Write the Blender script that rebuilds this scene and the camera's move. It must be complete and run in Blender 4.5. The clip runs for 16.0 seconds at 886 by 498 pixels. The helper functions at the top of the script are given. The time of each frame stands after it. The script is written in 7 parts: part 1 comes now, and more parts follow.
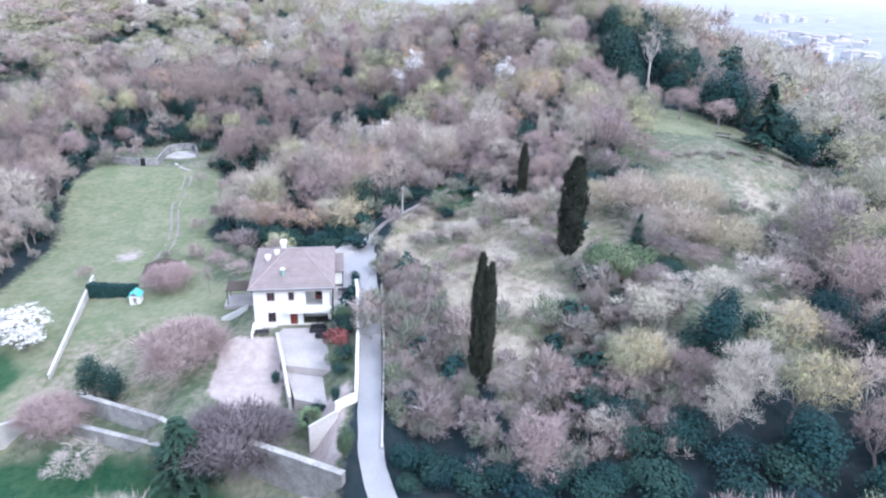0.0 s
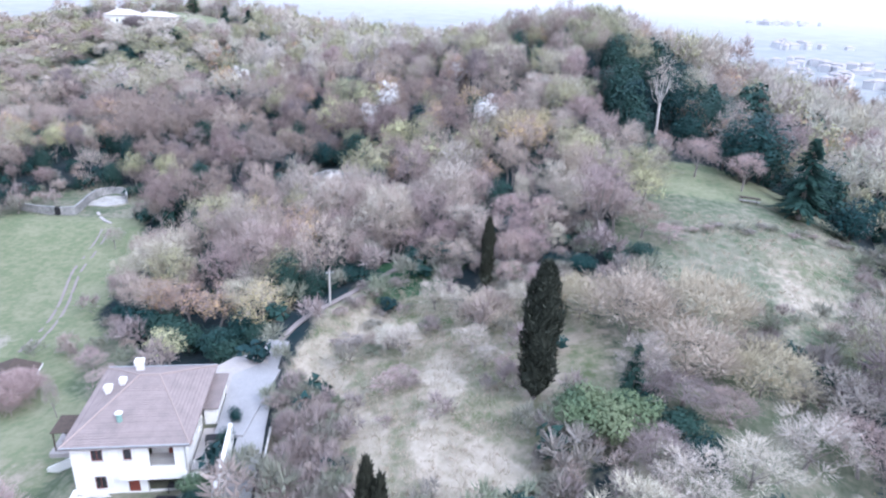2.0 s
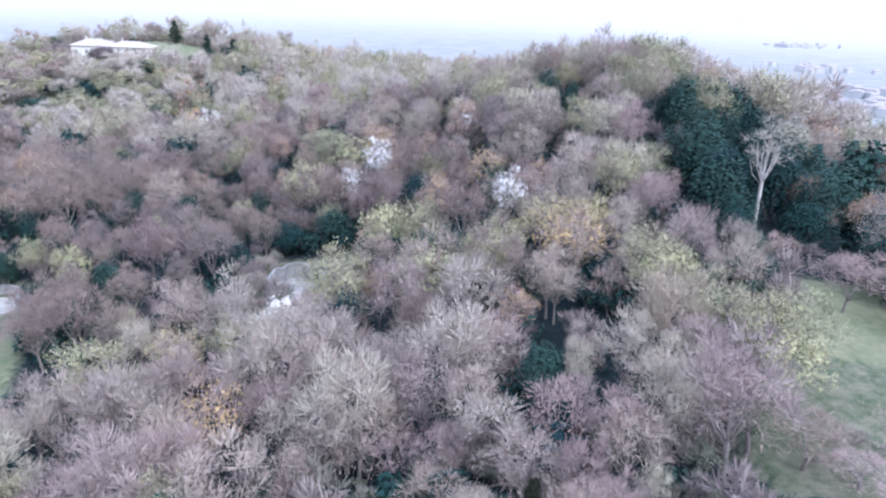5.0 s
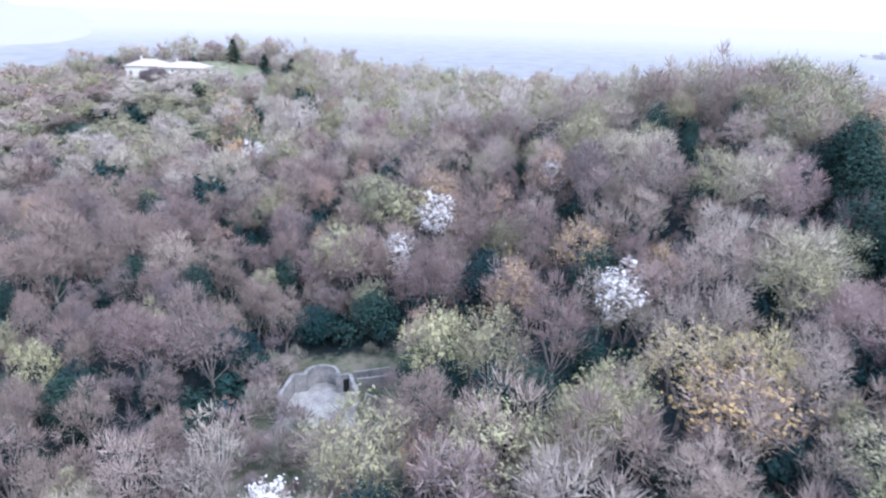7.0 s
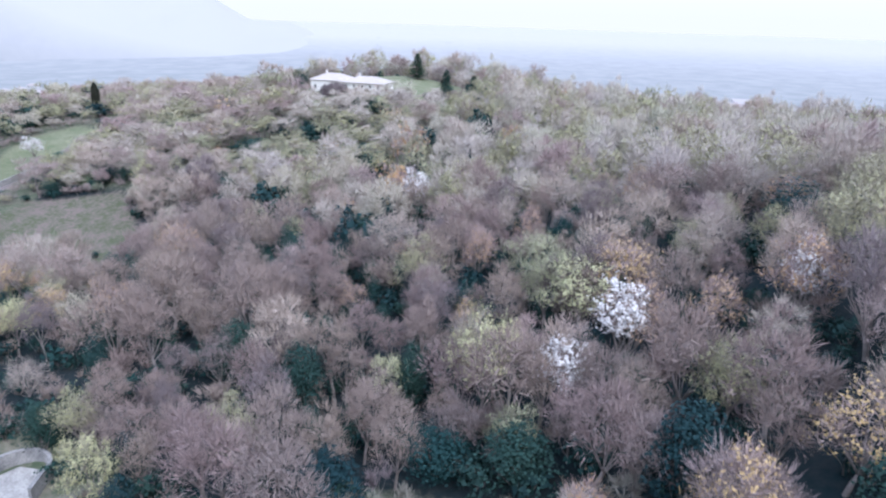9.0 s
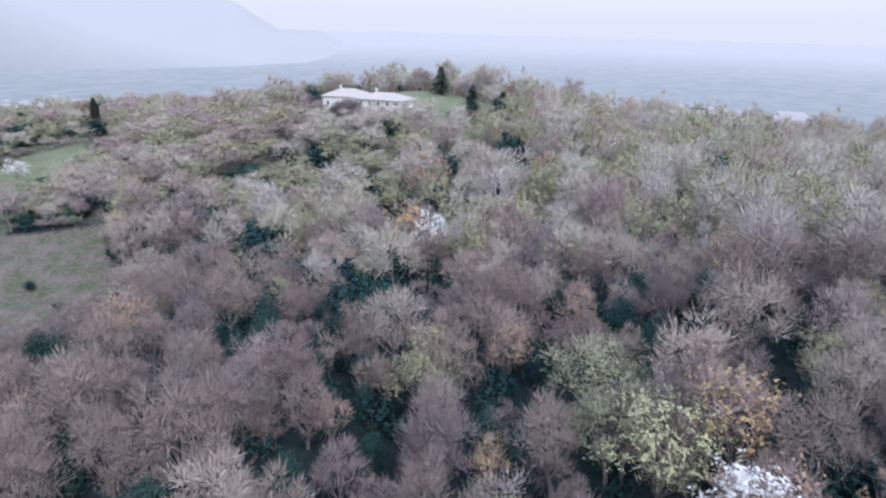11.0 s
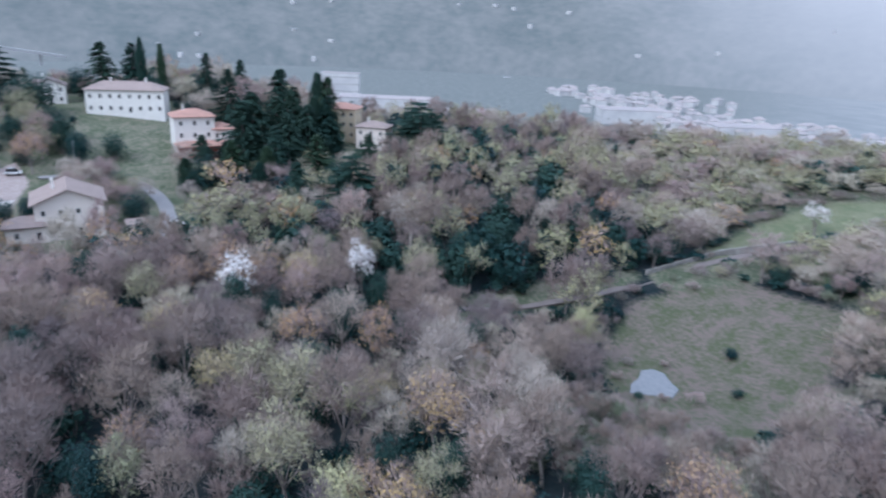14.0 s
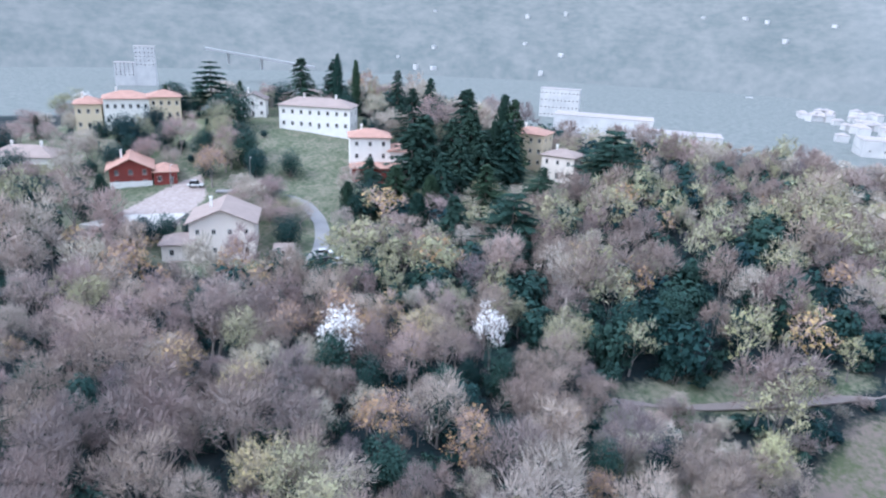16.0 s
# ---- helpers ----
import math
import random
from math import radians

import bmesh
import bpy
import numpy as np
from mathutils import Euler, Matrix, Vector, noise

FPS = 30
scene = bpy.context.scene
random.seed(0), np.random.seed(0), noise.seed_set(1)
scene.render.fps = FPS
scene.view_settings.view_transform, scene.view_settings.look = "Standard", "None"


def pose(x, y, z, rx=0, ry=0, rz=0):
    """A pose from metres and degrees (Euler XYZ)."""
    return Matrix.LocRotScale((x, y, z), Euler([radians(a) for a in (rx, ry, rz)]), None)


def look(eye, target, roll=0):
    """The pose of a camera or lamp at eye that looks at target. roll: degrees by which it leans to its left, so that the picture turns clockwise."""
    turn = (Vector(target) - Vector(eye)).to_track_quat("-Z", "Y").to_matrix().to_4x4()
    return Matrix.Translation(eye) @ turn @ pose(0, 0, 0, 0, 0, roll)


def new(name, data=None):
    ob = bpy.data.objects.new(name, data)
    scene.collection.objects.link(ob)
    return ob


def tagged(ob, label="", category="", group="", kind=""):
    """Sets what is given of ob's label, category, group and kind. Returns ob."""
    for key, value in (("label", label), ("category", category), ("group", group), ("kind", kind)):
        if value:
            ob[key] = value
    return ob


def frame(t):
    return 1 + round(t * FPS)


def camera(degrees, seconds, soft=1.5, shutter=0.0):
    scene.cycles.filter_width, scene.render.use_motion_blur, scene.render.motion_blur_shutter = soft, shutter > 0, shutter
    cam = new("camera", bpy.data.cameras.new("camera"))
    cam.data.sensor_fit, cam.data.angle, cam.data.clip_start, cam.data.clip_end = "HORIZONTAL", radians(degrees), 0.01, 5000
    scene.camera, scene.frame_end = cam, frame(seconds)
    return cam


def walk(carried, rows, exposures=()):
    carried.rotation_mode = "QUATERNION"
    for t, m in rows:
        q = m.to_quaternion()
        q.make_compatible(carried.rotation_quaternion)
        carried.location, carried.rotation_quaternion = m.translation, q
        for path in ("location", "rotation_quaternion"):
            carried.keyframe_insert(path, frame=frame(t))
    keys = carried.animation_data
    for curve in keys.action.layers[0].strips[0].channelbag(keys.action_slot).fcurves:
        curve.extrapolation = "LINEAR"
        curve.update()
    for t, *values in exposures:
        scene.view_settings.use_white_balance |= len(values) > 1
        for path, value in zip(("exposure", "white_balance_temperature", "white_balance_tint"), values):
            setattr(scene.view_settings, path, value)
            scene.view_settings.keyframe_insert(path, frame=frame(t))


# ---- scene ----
cam = camera(66.2, 16.0, soft=2.2, shutter=0.25)
METRES, EYE, TILT, LEAN, TURN = 250.0, 50.0, -24.0, -2.0, 0.0
ROWS = [
    (0.0, 0.0, 0.0, 0.0, 0.0, 0.0, -0.0),
    (0.5, 0.0158, 0.0275, 0.0106, 0.77, 0.47, -0.5),
    (1.0, 0.0257, 0.0543, 0.0212, 0.8, 0.84, -0.72),
    (1.5, 0.0332, 0.0843, 0.0335, 0.84, 1.25, -0.91),
    (2.0, 0.0376, 0.1125, 0.0451, 0.91, 1.64, -1.03),
    (2.5, 0.04, 0.1386, 0.0563, 0.99, 1.96, -1.15),
    (3.0, 0.0411, 0.1674, 0.0688, 1.11, 2.29, -1.17),
    (3.5, 0.0411, 0.1988, 0.0825, 1.16, 2.63, -1.07),
    (4.0, 0.0402, 0.2278, 0.0953, 1.47, 2.92, -1.06),
    (6.5, 0.0304, 0.3708, 0.1603, 3.64, 4.02, -1.16),
    (7.0, 0.0272, 0.4027, 0.1742, 7.43, 4.18, -2.8),
    (7.5, 0.0224, 0.4285, 0.1859, 9.19, 4.27, -3.55),
    (8.0, 0.0173, 0.458, 0.1986, 18.46, 3.71, -7.68),
    (8.5, 0.0133, 0.4826, 0.2095, 21.15, 3.57, -8.71),
    (9.0, 0.0057, 0.5106, 0.222, 22.02, 3.7, -9.0),
    (11.5, -0.0541, 0.642, 0.2833, 26.29, 4.09, -10.22),
    (12.0, -0.0686, 0.6678, 0.2959, 35.48, 2.37, -14.05),
    (12.5, -0.0844, 0.6943, 0.3078, 47.66, -0.7, -18.48),
    (13.0, -0.1027, 0.719, 0.3187, 61.69, -5.24, -22.51),
    (13.5, -0.1255, 0.7407, 0.328, 77.98, -11.46, -25.6),
    (14.0, -0.1487, 0.7582, 0.3375, 93.7, -18.35, -26.7),
    (14.5, -0.1742, 0.7719, 0.3472, 106.14, -23.61, -26.41),
    (15.0, -0.2005, 0.7794, 0.353, 110.65, -25.29, -25.96),
    (15.5, -0.2271, 0.7834, 0.3575, 113.57, -26.21, -25.55),
    (16.0, -0.2562, 0.7837, 0.3598, 114.76, -26.62, -25.28),
]
EXPOSURES = [(0.0, 0.5, 5520, 12.5), (4.0, 0.36, 5470, 14), (6.5, 0.27, 5490, 15), (9.0, 0.08, 5540, 13.5), (12.0, -0.36, 5640, 11.5), (13.5, -0.47, 5430, 10), (14.5, -0.12, 5380, 9), (16.0, 0.24, 5440, 8.5)]
walk(cam, [(t, pose(0, 0, EYE, TILT, LEAN, TURN) @ pose(METRES * x, METRES * y, METRES * z, 90 + pitch, roll, yaw)) for t, x, y, z, yaw, pitch, roll in ROWS], EXPOSURES)

# ---- daylight: a bright overcast sky and a weak, very wide sun ----
SUN_HEIGHT, SUN_TURN = 44.0, 130.0
world = bpy.data.worlds.new("overcast_sky")
scene.world = world
world.use_nodes = True
wn, wl = world.node_tree.nodes, world.node_tree.links
wn.clear()
sky = wn.new("ShaderNodeTexSky")
sky.sky_type, sky.sun_disc = "NISHITA", False
sky.sun_elevation, sky.sun_rotation = radians(SUN_HEIGHT), radians(SUN_TURN)
sky.dust_density, sky.air_density = 4.0, 1.0
sky_bg = wn.new("ShaderNodeBackground")
sky_bg.inputs["Strength"].default_value = 0.06
wl.new(sky.outputs["Color"], sky_bg.inputs["Color"])
coord, split = wn.new("ShaderNodeTexCoord"), wn.new("ShaderNodeSeparateXYZ")
ramp = wn.new("ShaderNodeValToRGB")
wl.new(coord.outputs["Generated"], split.inputs[0])
wl.new(split.outputs["Z"], ramp.inputs["Fac"])
ramp.color_ramp.elements[0].position, ramp.color_ramp.elements[0].color = 0.0, (0.69, 0.675, 0.70, 1)
ramp.color_ramp.elements[1].position, ramp.color_ramp.elements[1].color = 0.75, (0.92, 1.0, 1.14, 1)
low = ramp.color_ramp.elements.new(0.12)
low.color = (0.71, 0.695, 0.73, 1)
cloud_bg = wn.new("ShaderNodeBackground")
cloud_bg.inputs["Strength"].default_value = 1.35
wl.new(ramp.outputs["Color"], cloud_bg.inputs["Color"])
both, out = wn.new("ShaderNodeAddShader"), wn.new("ShaderNodeOutputWorld")
wl.new(sky_bg.outputs[0], both.inputs[0])
wl.new(cloud_bg.outputs[0], both.inputs[1])
wl.new(both.outputs[0], out.inputs["Surface"])
sun = new("sun", bpy.data.lights.new("sun", "SUN"))
sun.data.energy, sun.data.angle, sun.data.color = 1.8, radians(20), (1.0, 0.98, 0.95)
_a, _e = radians(SUN_TURN), radians(SUN_HEIGHT)
sun.matrix_world = look((0, 0, 0), (-math.sin(_a) * math.cos(_e), -math.cos(_a) * math.cos(_e), -math.sin(_e)))


# ---- materials ----
def material(name, colour, other=None, rough=0.85, size=1.0, fine=8.0, bump=0.0, metal=0.0, vary=0.0, spec=0.3, coarse=0.5):
    """A surface of two colours mixed by a coarse and a fine noise, with bump; vary: brightness from object to object."""
    m = bpy.data.materials.new(name)
    m.use_nodes = True
    n, l = m.node_tree.nodes, m.node_tree.links
    b = n["Principled BSDF"]
    b.inputs["Roughness"].default_value, b.inputs["Metallic"].default_value = rough, metal
    b.inputs["Specular IOR Level"].default_value = spec
    tc = n.new("ShaderNodeTexCoord")
    n1, n2 = n.new("ShaderNodeTexNoise"), n.new("ShaderNodeTexNoise")
    n1.inputs["Scale"].default_value, n1.inputs["Detail"].default_value = size, 5
    n2.inputs["Scale"].default_value, n2.inputs["Detail"].default_value = fine, 4
    l.new(tc.outputs["Object"], n1.inputs["Vector"])
    l.new(tc.outputs["Object"], n2.inputs["Vector"])
    mx = n.new("ShaderNodeMix")
    mx.data_type = "FLOAT"
    mx.inputs[0].default_value = coarse
    l.new(n2.outputs["Fac"], mx.inputs[2])
    l.new(n1.outputs["Fac"], mx.inputs[3])
    cr = n.new("ShaderNodeValToRGB")
    other = other or tuple(c * 0.75 for c in colour)
    cr.color_ramp.elements[0].position, cr.color_ramp.elements[0].color = 0.36, (*other, 1)
    cr.color_ramp.elements[1].position, cr.color_ramp.elements[1].color = 0.64, (*colour, 1)
    l.new(mx.outputs[0], cr.inputs["Fac"])
    last = cr.outputs["Color"]
    if vary:
        info, hs, mr = n.new("ShaderNodeObjectInfo"), n.new("ShaderNodeHueSaturation"), n.new("ShaderNodeMapRange")
        mr.inputs["To Min"].default_value, mr.inputs["To Max"].default_value = 1 - vary, 1 + vary
        l.new(info.outputs["Random"], mr.inputs["Value"])
        l.new(mr.outputs[0], hs.inputs["Value"])
        l.new(last, hs.inputs["Color"])
        last = hs.outputs["Color"]
    l.new(last, b.inputs["Base Color"])
    if bump:
        bp = n.new("ShaderNodeBump")
        bp.inputs["Strength"].default_value, bp.inputs["Distance"].default_value = 0.6, bump
        l.new(mx.outputs[0], bp.inputs["Height"])
        l.new(bp.outputs[0], b.inputs["Normal"])
    return m


def plant(name, one, two, three, rough=0.8, sheen=0.0):
    """Twigs or leaves: the colour runs through three tones from tree to tree, and a little from piece to piece."""
    m = bpy.data.materials.new(name)
    m.use_nodes = True
    n, l = m.node_tree.nodes, m.node_tree.links
    b = n["Principled BSDF"]
    b.inputs["Roughness"].default_value, b.inputs["Specular IOR Level"].default_value = rough, 0.06
    info, att, geo = n.new("ShaderNodeObjectInfo"), n.new("ShaderNodeAttribute"), n.new("ShaderNodeNewGeometry")
    att.attribute_name = "tone"
    add, fr = n.new("ShaderNodeMath"), n.new("ShaderNodeMath")
    fr.operation = "FRACT"
    l.new(info.outputs["Random"], add.inputs[0])
    l.new(att.outputs["Fac"], add.inputs[1])
    l.new(add.outputs[0], fr.inputs[0])
    cr = n.new("ShaderNodeValToRGB")
    cr.color_ramp.elements[0].color, cr.color_ramp.elements[1].color = (*one, 1), (*three, 1)
    cr.color_ramp.elements.new(0.5).color = (*two, 1)
    l.new(fr.outputs[0], cr.inputs["Fac"])
    hs, mr = n.new("ShaderNodeHueSaturation"), n.new("ShaderNodeMapRange")
    mr.inputs["To Min"].default_value, mr.inputs["To Max"].default_value = 0.91, 1.09
    l.new(geo.outputs["Random Per Island"], mr.inputs["Value"])
    l.new(mr.outputs[0], hs.inputs["Value"])
    l.new(cr.outputs["Color"], hs.inputs["Color"])
    l.new(hs.outputs["Color"], b.inputs["Base Color"])
    return m


BARK = material("bark", (0.30, 0.265, 0.25), (0.17, 0.15, 0.14), size=2, fine=14, bump=0.02)
BIRCH_BARK = material("birch_bark", (0.72, 0.68, 0.64), (0.42, 0.38, 0.36), size=2, fine=10)
TWIG = plant("twigs", (0.36, 0.29, 0.285), (0.46, 0.385, 0.335), (0.37, 0.325, 0.30))
TWIG_GREEN = plant("green_tinged_twigs", (0.33, 0.31, 0.23), (0.36, 0.33, 0.26), (0.30, 0.29, 0.22))
# lighter copy of the bare twigs, with haze put into the colour
TWIG_HAZED = plant("hazed_twigs", (0.49, 0.44, 0.42), (0.53, 0.48, 0.43), (0.47, 0.46, 0.37))
TWIG_BUFF = plant("buff_twigs", (0.52, 0.46, 0.40), (0.46, 0.41, 0.37), (0.50, 0.46, 0.37))
TWIG_WARM = plant("warm_buff_twigs", (0.47, 0.40, 0.33), (0.44, 0.375, 0.315), (0.46, 0.41, 0.30))
TWIG_PINK = plant("pink_twigs", (0.42, 0.325, 0.315), (0.37, 0.29, 0.285), (0.45, 0.355, 0.325))
TWIG_DARK = plant("brown_twigs", (0.27, 0.21, 0.205), (0.33, 0.27, 0.235), (0.22, 0.185, 0.195))
TWIG_TANGLE = plant("dark_tangled_twigs", (0.22, 0.18, 0.185), (0.25, 0.205, 0.205), (0.19, 0.165, 0.175))
TWIG_SCRUB = plant("scrub_twigs", (0.38, 0.32, 0.29), (0.30, 0.25, 0.25), (0.22, 0.25, 0.18))
BUD_GREEN = plant("young_leaves", (0.36, 0.355, 0.20), (0.40, 0.38, 0.24), (0.32, 0.335, 0.21))
BUD_OCHRE = plant("ochre_buds", (0.47, 0.40, 0.20), (0.50, 0.42, 0.24), (0.44, 0.38, 0.19))
FRESH = plant("fresh_leaves", (0.50, 0.49, 0.28), (0.54, 0.52, 0.31), (0.46, 0.47, 0.28))
BUD_RUSSET = plant("russet_buds", (0.48, 0.31, 0.15), (0.42, 0.29, 0.20), (0.52, 0.38, 0.18))
BLOSSOM = plant("white_blossom", (0.80, 0.78, 0.78), (0.74, 0.72, 0.72), (0.78, 0.75, 0.70))
EVERGREEN = plant("evergreen_leaves", (0.02, 0.052, 0.053), (0.034, 0.068, 0.056), (0.017, 0.042, 0.05), rough=0.6)
PALM_LEAF = plant("palm_fronds", (0.10, 0.15, 0.08), (0.12, 0.17, 0.09), (0.09, 0.13, 0.075), rough=0.5)
LAUREL = plant("laurel_leaves", (0.105, 0.15, 0.085), (0.17, 0.205, 0.12), (0.08, 0.12, 0.075), rough=0.5)
CONIFER = plant("conifer_needles", (0.03, 0.065, 0.055), (0.04, 0.075, 0.06), (0.045, 0.08, 0.05))
CYPRESS = plant("cypress_scales", (0.05, 0.054, 0.041), (0.058, 0.06, 0.045), (0.045, 0.052, 0.042))
BRAMBLE = plant("dry_bramble", (0.22, 0.18, 0.16), (0.28, 0.235, 0.20), (0.12, 0.145, 0.095))
STRAW = plant("dry_straw", (0.44, 0.375, 0.31), (0.48, 0.41, 0.345), (0.31, 0.30, 0.21))
RED_LEAF = plant("red_leaves", (0.20, 0.07, 0.07), (0.17, 0.06, 0.06), (0.23, 0.09, 0.08))

PLASTER = material("white_plaster", (0.83, 0.815, 0.79), (0.73, 0.71, 0.68), size=0.6, fine=5, bump=0.004)
CREAM = material("cream_plaster", (0.82, 0.75, 0.70), (0.74, 0.66, 0.61), size=0.5, fine=5, bump=0.004)
OCHRE = material("ochre_plaster", (0.70, 0.60, 0.44), (0.62, 0.52, 0.38), size=0.5, fine=5, bump=0.004)
RED_WALL = material("dark_red_plaster", (0.24, 0.055, 0.045), (0.18, 0.045, 0.04), size=0.5, fine=5)
TILE_BROWN = material("brown_roof_tiles", (0.28, 0.225, 0.215), (0.20, 0.165, 0.16), size=0.7, fine=9, bump=0.02, vary=0.14)
TILE_RED = material("red_roof_tiles", (0.50, 0.295, 0.24), (0.38, 0.225, 0.185), size=0.5, fine=7, bump=0.02)
TILE_PALE = material("pale_roof_tiles", (0.52, 0.47, 0.44), (0.44, 0.39, 0.37), size=0.5, fine=7, bump=0.02)
TILE_TAN = material("tan_roof_tiles", (0.38, 0.30, 0.275), (0.29, 0.235, 0.22), size=0.5, fine=7, bump=0.02)
GLASS = material("window_glass", (0.03, 0.035, 0.04), (0.02, 0.02, 0.025), rough=0.08, spec=0.6)
WOOD_RED = material("red_brown_wood", (0.22, 0.06, 0.04), (0.14, 0.04, 0.03), size=3, fine=20)
WOOD_DARK = material("dark_wood", (0.10, 0.075, 0.06), (0.06, 0.045, 0.04), size=3, fine=20)
WHITE_PAINT = material("white_paint", (0.78, 0.77, 0.76), (0.66, 0.65, 0.63), size=2, fine=12)
OLD_CONCRETE = material("stained_concrete", (0.40, 0.385, 0.375), (0.15, 0.15, 0.155), size=0.7, fine=5, bump=0.03)
CONCRETE = material("pale_concrete", (0.58, 0.55, 0.53), (0.42, 0.40, 0.38), size=0.5, fine=6, bump=0.01)
PAVING = material("pale_paving", (0.43, 0.395, 0.385), (0.33, 0.30, 0.29), size=0.4, fine=5, bump=0.006)
GRAVEL = material("pink_gravel", (0.44, 0.365, 0.34), (0.36, 0.30, 0.285), size=0.3, fine=16, bump=0.02)
DIRT = material("dirt_track", (0.27, 0.23, 0.22), (0.20, 0.17, 0.165), size=0.3, fine=4, bump=0.02)
ASPHALT = material("worn_asphalt", (0.34, 0.33, 0.34), (0.24, 0.235, 0.245), size=0.25, fine=9, bump=0.008)
STONE = material("grey_stone", (0.42, 0.40, 0.38), (0.22, 0.21, 0.20), size=0.8, fine=4, bump=0.05, vary=0.15)
DARK = material("dark_fabric", (0.03, 0.03, 0.035), (0.02, 0.02, 0.022), rough=0.8)
METAL = material("galvanised_metal", (0.45, 0.46, 0.47), (0.35, 0.36, 0.37), rough=0.4, metal=0.7)
TURQUOISE = material("turquoise_paint", (0.16, 0.52, 0.50), (0.12, 0.42, 0.42), size=2)
COPPER = material("green_copper", (0.28, 0.42, 0.38), (0.2, 0.33, 0.3), size=3)
WATER = material("still_water", (0.22, 0.23, 0.25), (0.17, 0.18, 0.2), rough=0.06, spec=0.7)
RUBBER = material("rubber", (0.02, 0.02, 0.02), (0.015, 0.015, 0.015), rough=0.8)


def car_paint(name, c):
    return material(name, c, tuple(v * 0.92 for v in c), rough=0.25, spec=0.6)


# ---- the lie of the land ----
HILLS = [  # x, y, spread, height of the rises
    (22, 70, 30, 9.2), (50, 125, 38, 14.5), (45, 185, 38, 13.5), (20, 240, 38, 14.2), (60, 270, 42, 9.0), (58, 225, 26, 6.0), (-145, 400, 62, 19.1), (-145, 434, 26, 6.0),
    (-85, 225, 35, 3.7), (-262, 215, 42, 2.5), (-285, 70, 60, 16.5), (0, 320, 60, 8.2), (-230, 20, 50, 4.9),
    (-34, 80, 18, 2.2), (66, 131, 12, 2.0)]
HOLLOWS = [  # x, y, spread, depth of the dips
    (-10, 212, 22, -5.1), (-60, 70, 40, -2.7), (-105, 290, 38, -8.3), (-160, 243, 30, -12.8), (-235, 295, 40, -10.5),
    (-200, 120, 45, -3.8), (100, 110, 50, -2.9), (-12, 45, 20, -2.6), (-64, 138, 22, -2.4)]
ROAD = [(-1.6, 44.2, 0.6), (-5.1, 52.3, 2.4), (-6.3, 60, 3.6), (-7.4, 72, 4.7), (-8.8, 84.5, 5.5), (-10.6, 97, 5.6), (-10.4, 103, 6.0), (-8.3, 108, 6.6),
        (-5.0, 112.2, 7.1), (-1.6, 116.4, 7.6), (2.6, 121.5, 8.3)]
VALLEY = -45.0


def smooth(a, b, v):
    u = np.clip((v - a) / (b - a), 0, 1)
    return u * u * (3 - 2 * u)


def along(points, x, y):
    """Distance from a line of points, and its height at the nearest place."""
    best, zed = np.full(np.shape(x), 1e9), np.zeros(np.shape(x))
    for (x0, y0, z0), (x1, y1, z1) in zip(points, points[1:]):
        dx, dy = x1 - x0, y1 - y0
        u = np.clip(((x - x0) * dx + (y - y0) * dy) / (dx * dx + dy * dy), 0, 1)
        d = np.hypot(x - x0 - u * dx, y - y0 - u * dy)
        zed = np.where(d < best, z0 + u * (z1 - z0), zed)
        best = np.minimum(best, d)
    return best, zed


def level(h, x, y, x0, x1, y0, y1, z, soft):
    """Levels a rectangle of ground to the height z, with soft banks."""
    d = np.maximum(np.maximum(x0 - x, x - x1), np.maximum(y0 - y, y - y1))
    return h + (z - h) * (1 - smooth(0, soft, d))


def height(x, y):
    x, y = np.asarray(x, float), np.asarray(y, float)
    h = np.full(np.shape(x), -3.0)
    for a, b, s, k in HILLS + HOLLOWS:
        h = h + k * np.exp(-((x - a) ** 2 + (y - b) ** 2) / (2 * s * s))
    h = level(h, x, y, -28.8, -18.7, 61.4, 80.6, 0.46, 5)
    h = level(h, x, y, -25, -12, 76.8, 93, 2.4, 4)
    h = level(h, x, y, -14.5, -9.1, 88, 101, 5.4, 3)
    h = level(h, x, y, -82, -58, 170, 182, -4.2, 10)
    h = level(h, x, y, -24, -8, 171, 188, 1.5, 6)
    h = level(h, x, y, -162, -152, 236, 248, -16.0, 7)
    south = ((x + 43.2) * (-13.5) - (y - 63.4) * 37) / 39.4
    h = h - 2.3 * smooth(0.2, 2.2, south) * smooth(-62, -44, x) * smooth(-8.2, -10.6, x) * smooth(9, 16, 24 - south)
    d, z = along(ROAD, x, y)
    h = h + (z - 0.15 - h) * (1 - smooth(2.4, 6.5, d))
    e = np.hypot((x + 110) / 255, (y - 200) / 330)
    return h + (VALLEY - h) * smooth(1.02, 2.3, e)


def ground_z(x, y):
    return float(height(x, y))


def inside(poly, x, y):
    x, y = np.asarray(x, float), np.asarray(y, float)
    odd = np.zeros(np.shape(x), bool)
    for (x0, y0), (x1, y1) in zip(poly, poly[1:] + poly[:1]):
        if y0 != y1:
            odd ^= ((y0 > y) != (y1 > y)) & (x < (x1 - x0) * (y - y0) / (y1 - y0) + x0)
    return odd


def edge_distance(poly, x, y):
    """Signed distance from a polygon's edge, positive inside."""
    d, _ = along([(a, b, 0) for a, b in poly + poly[:1]], x, y)
    return np.where(inside(poly, x, y), d, -d)


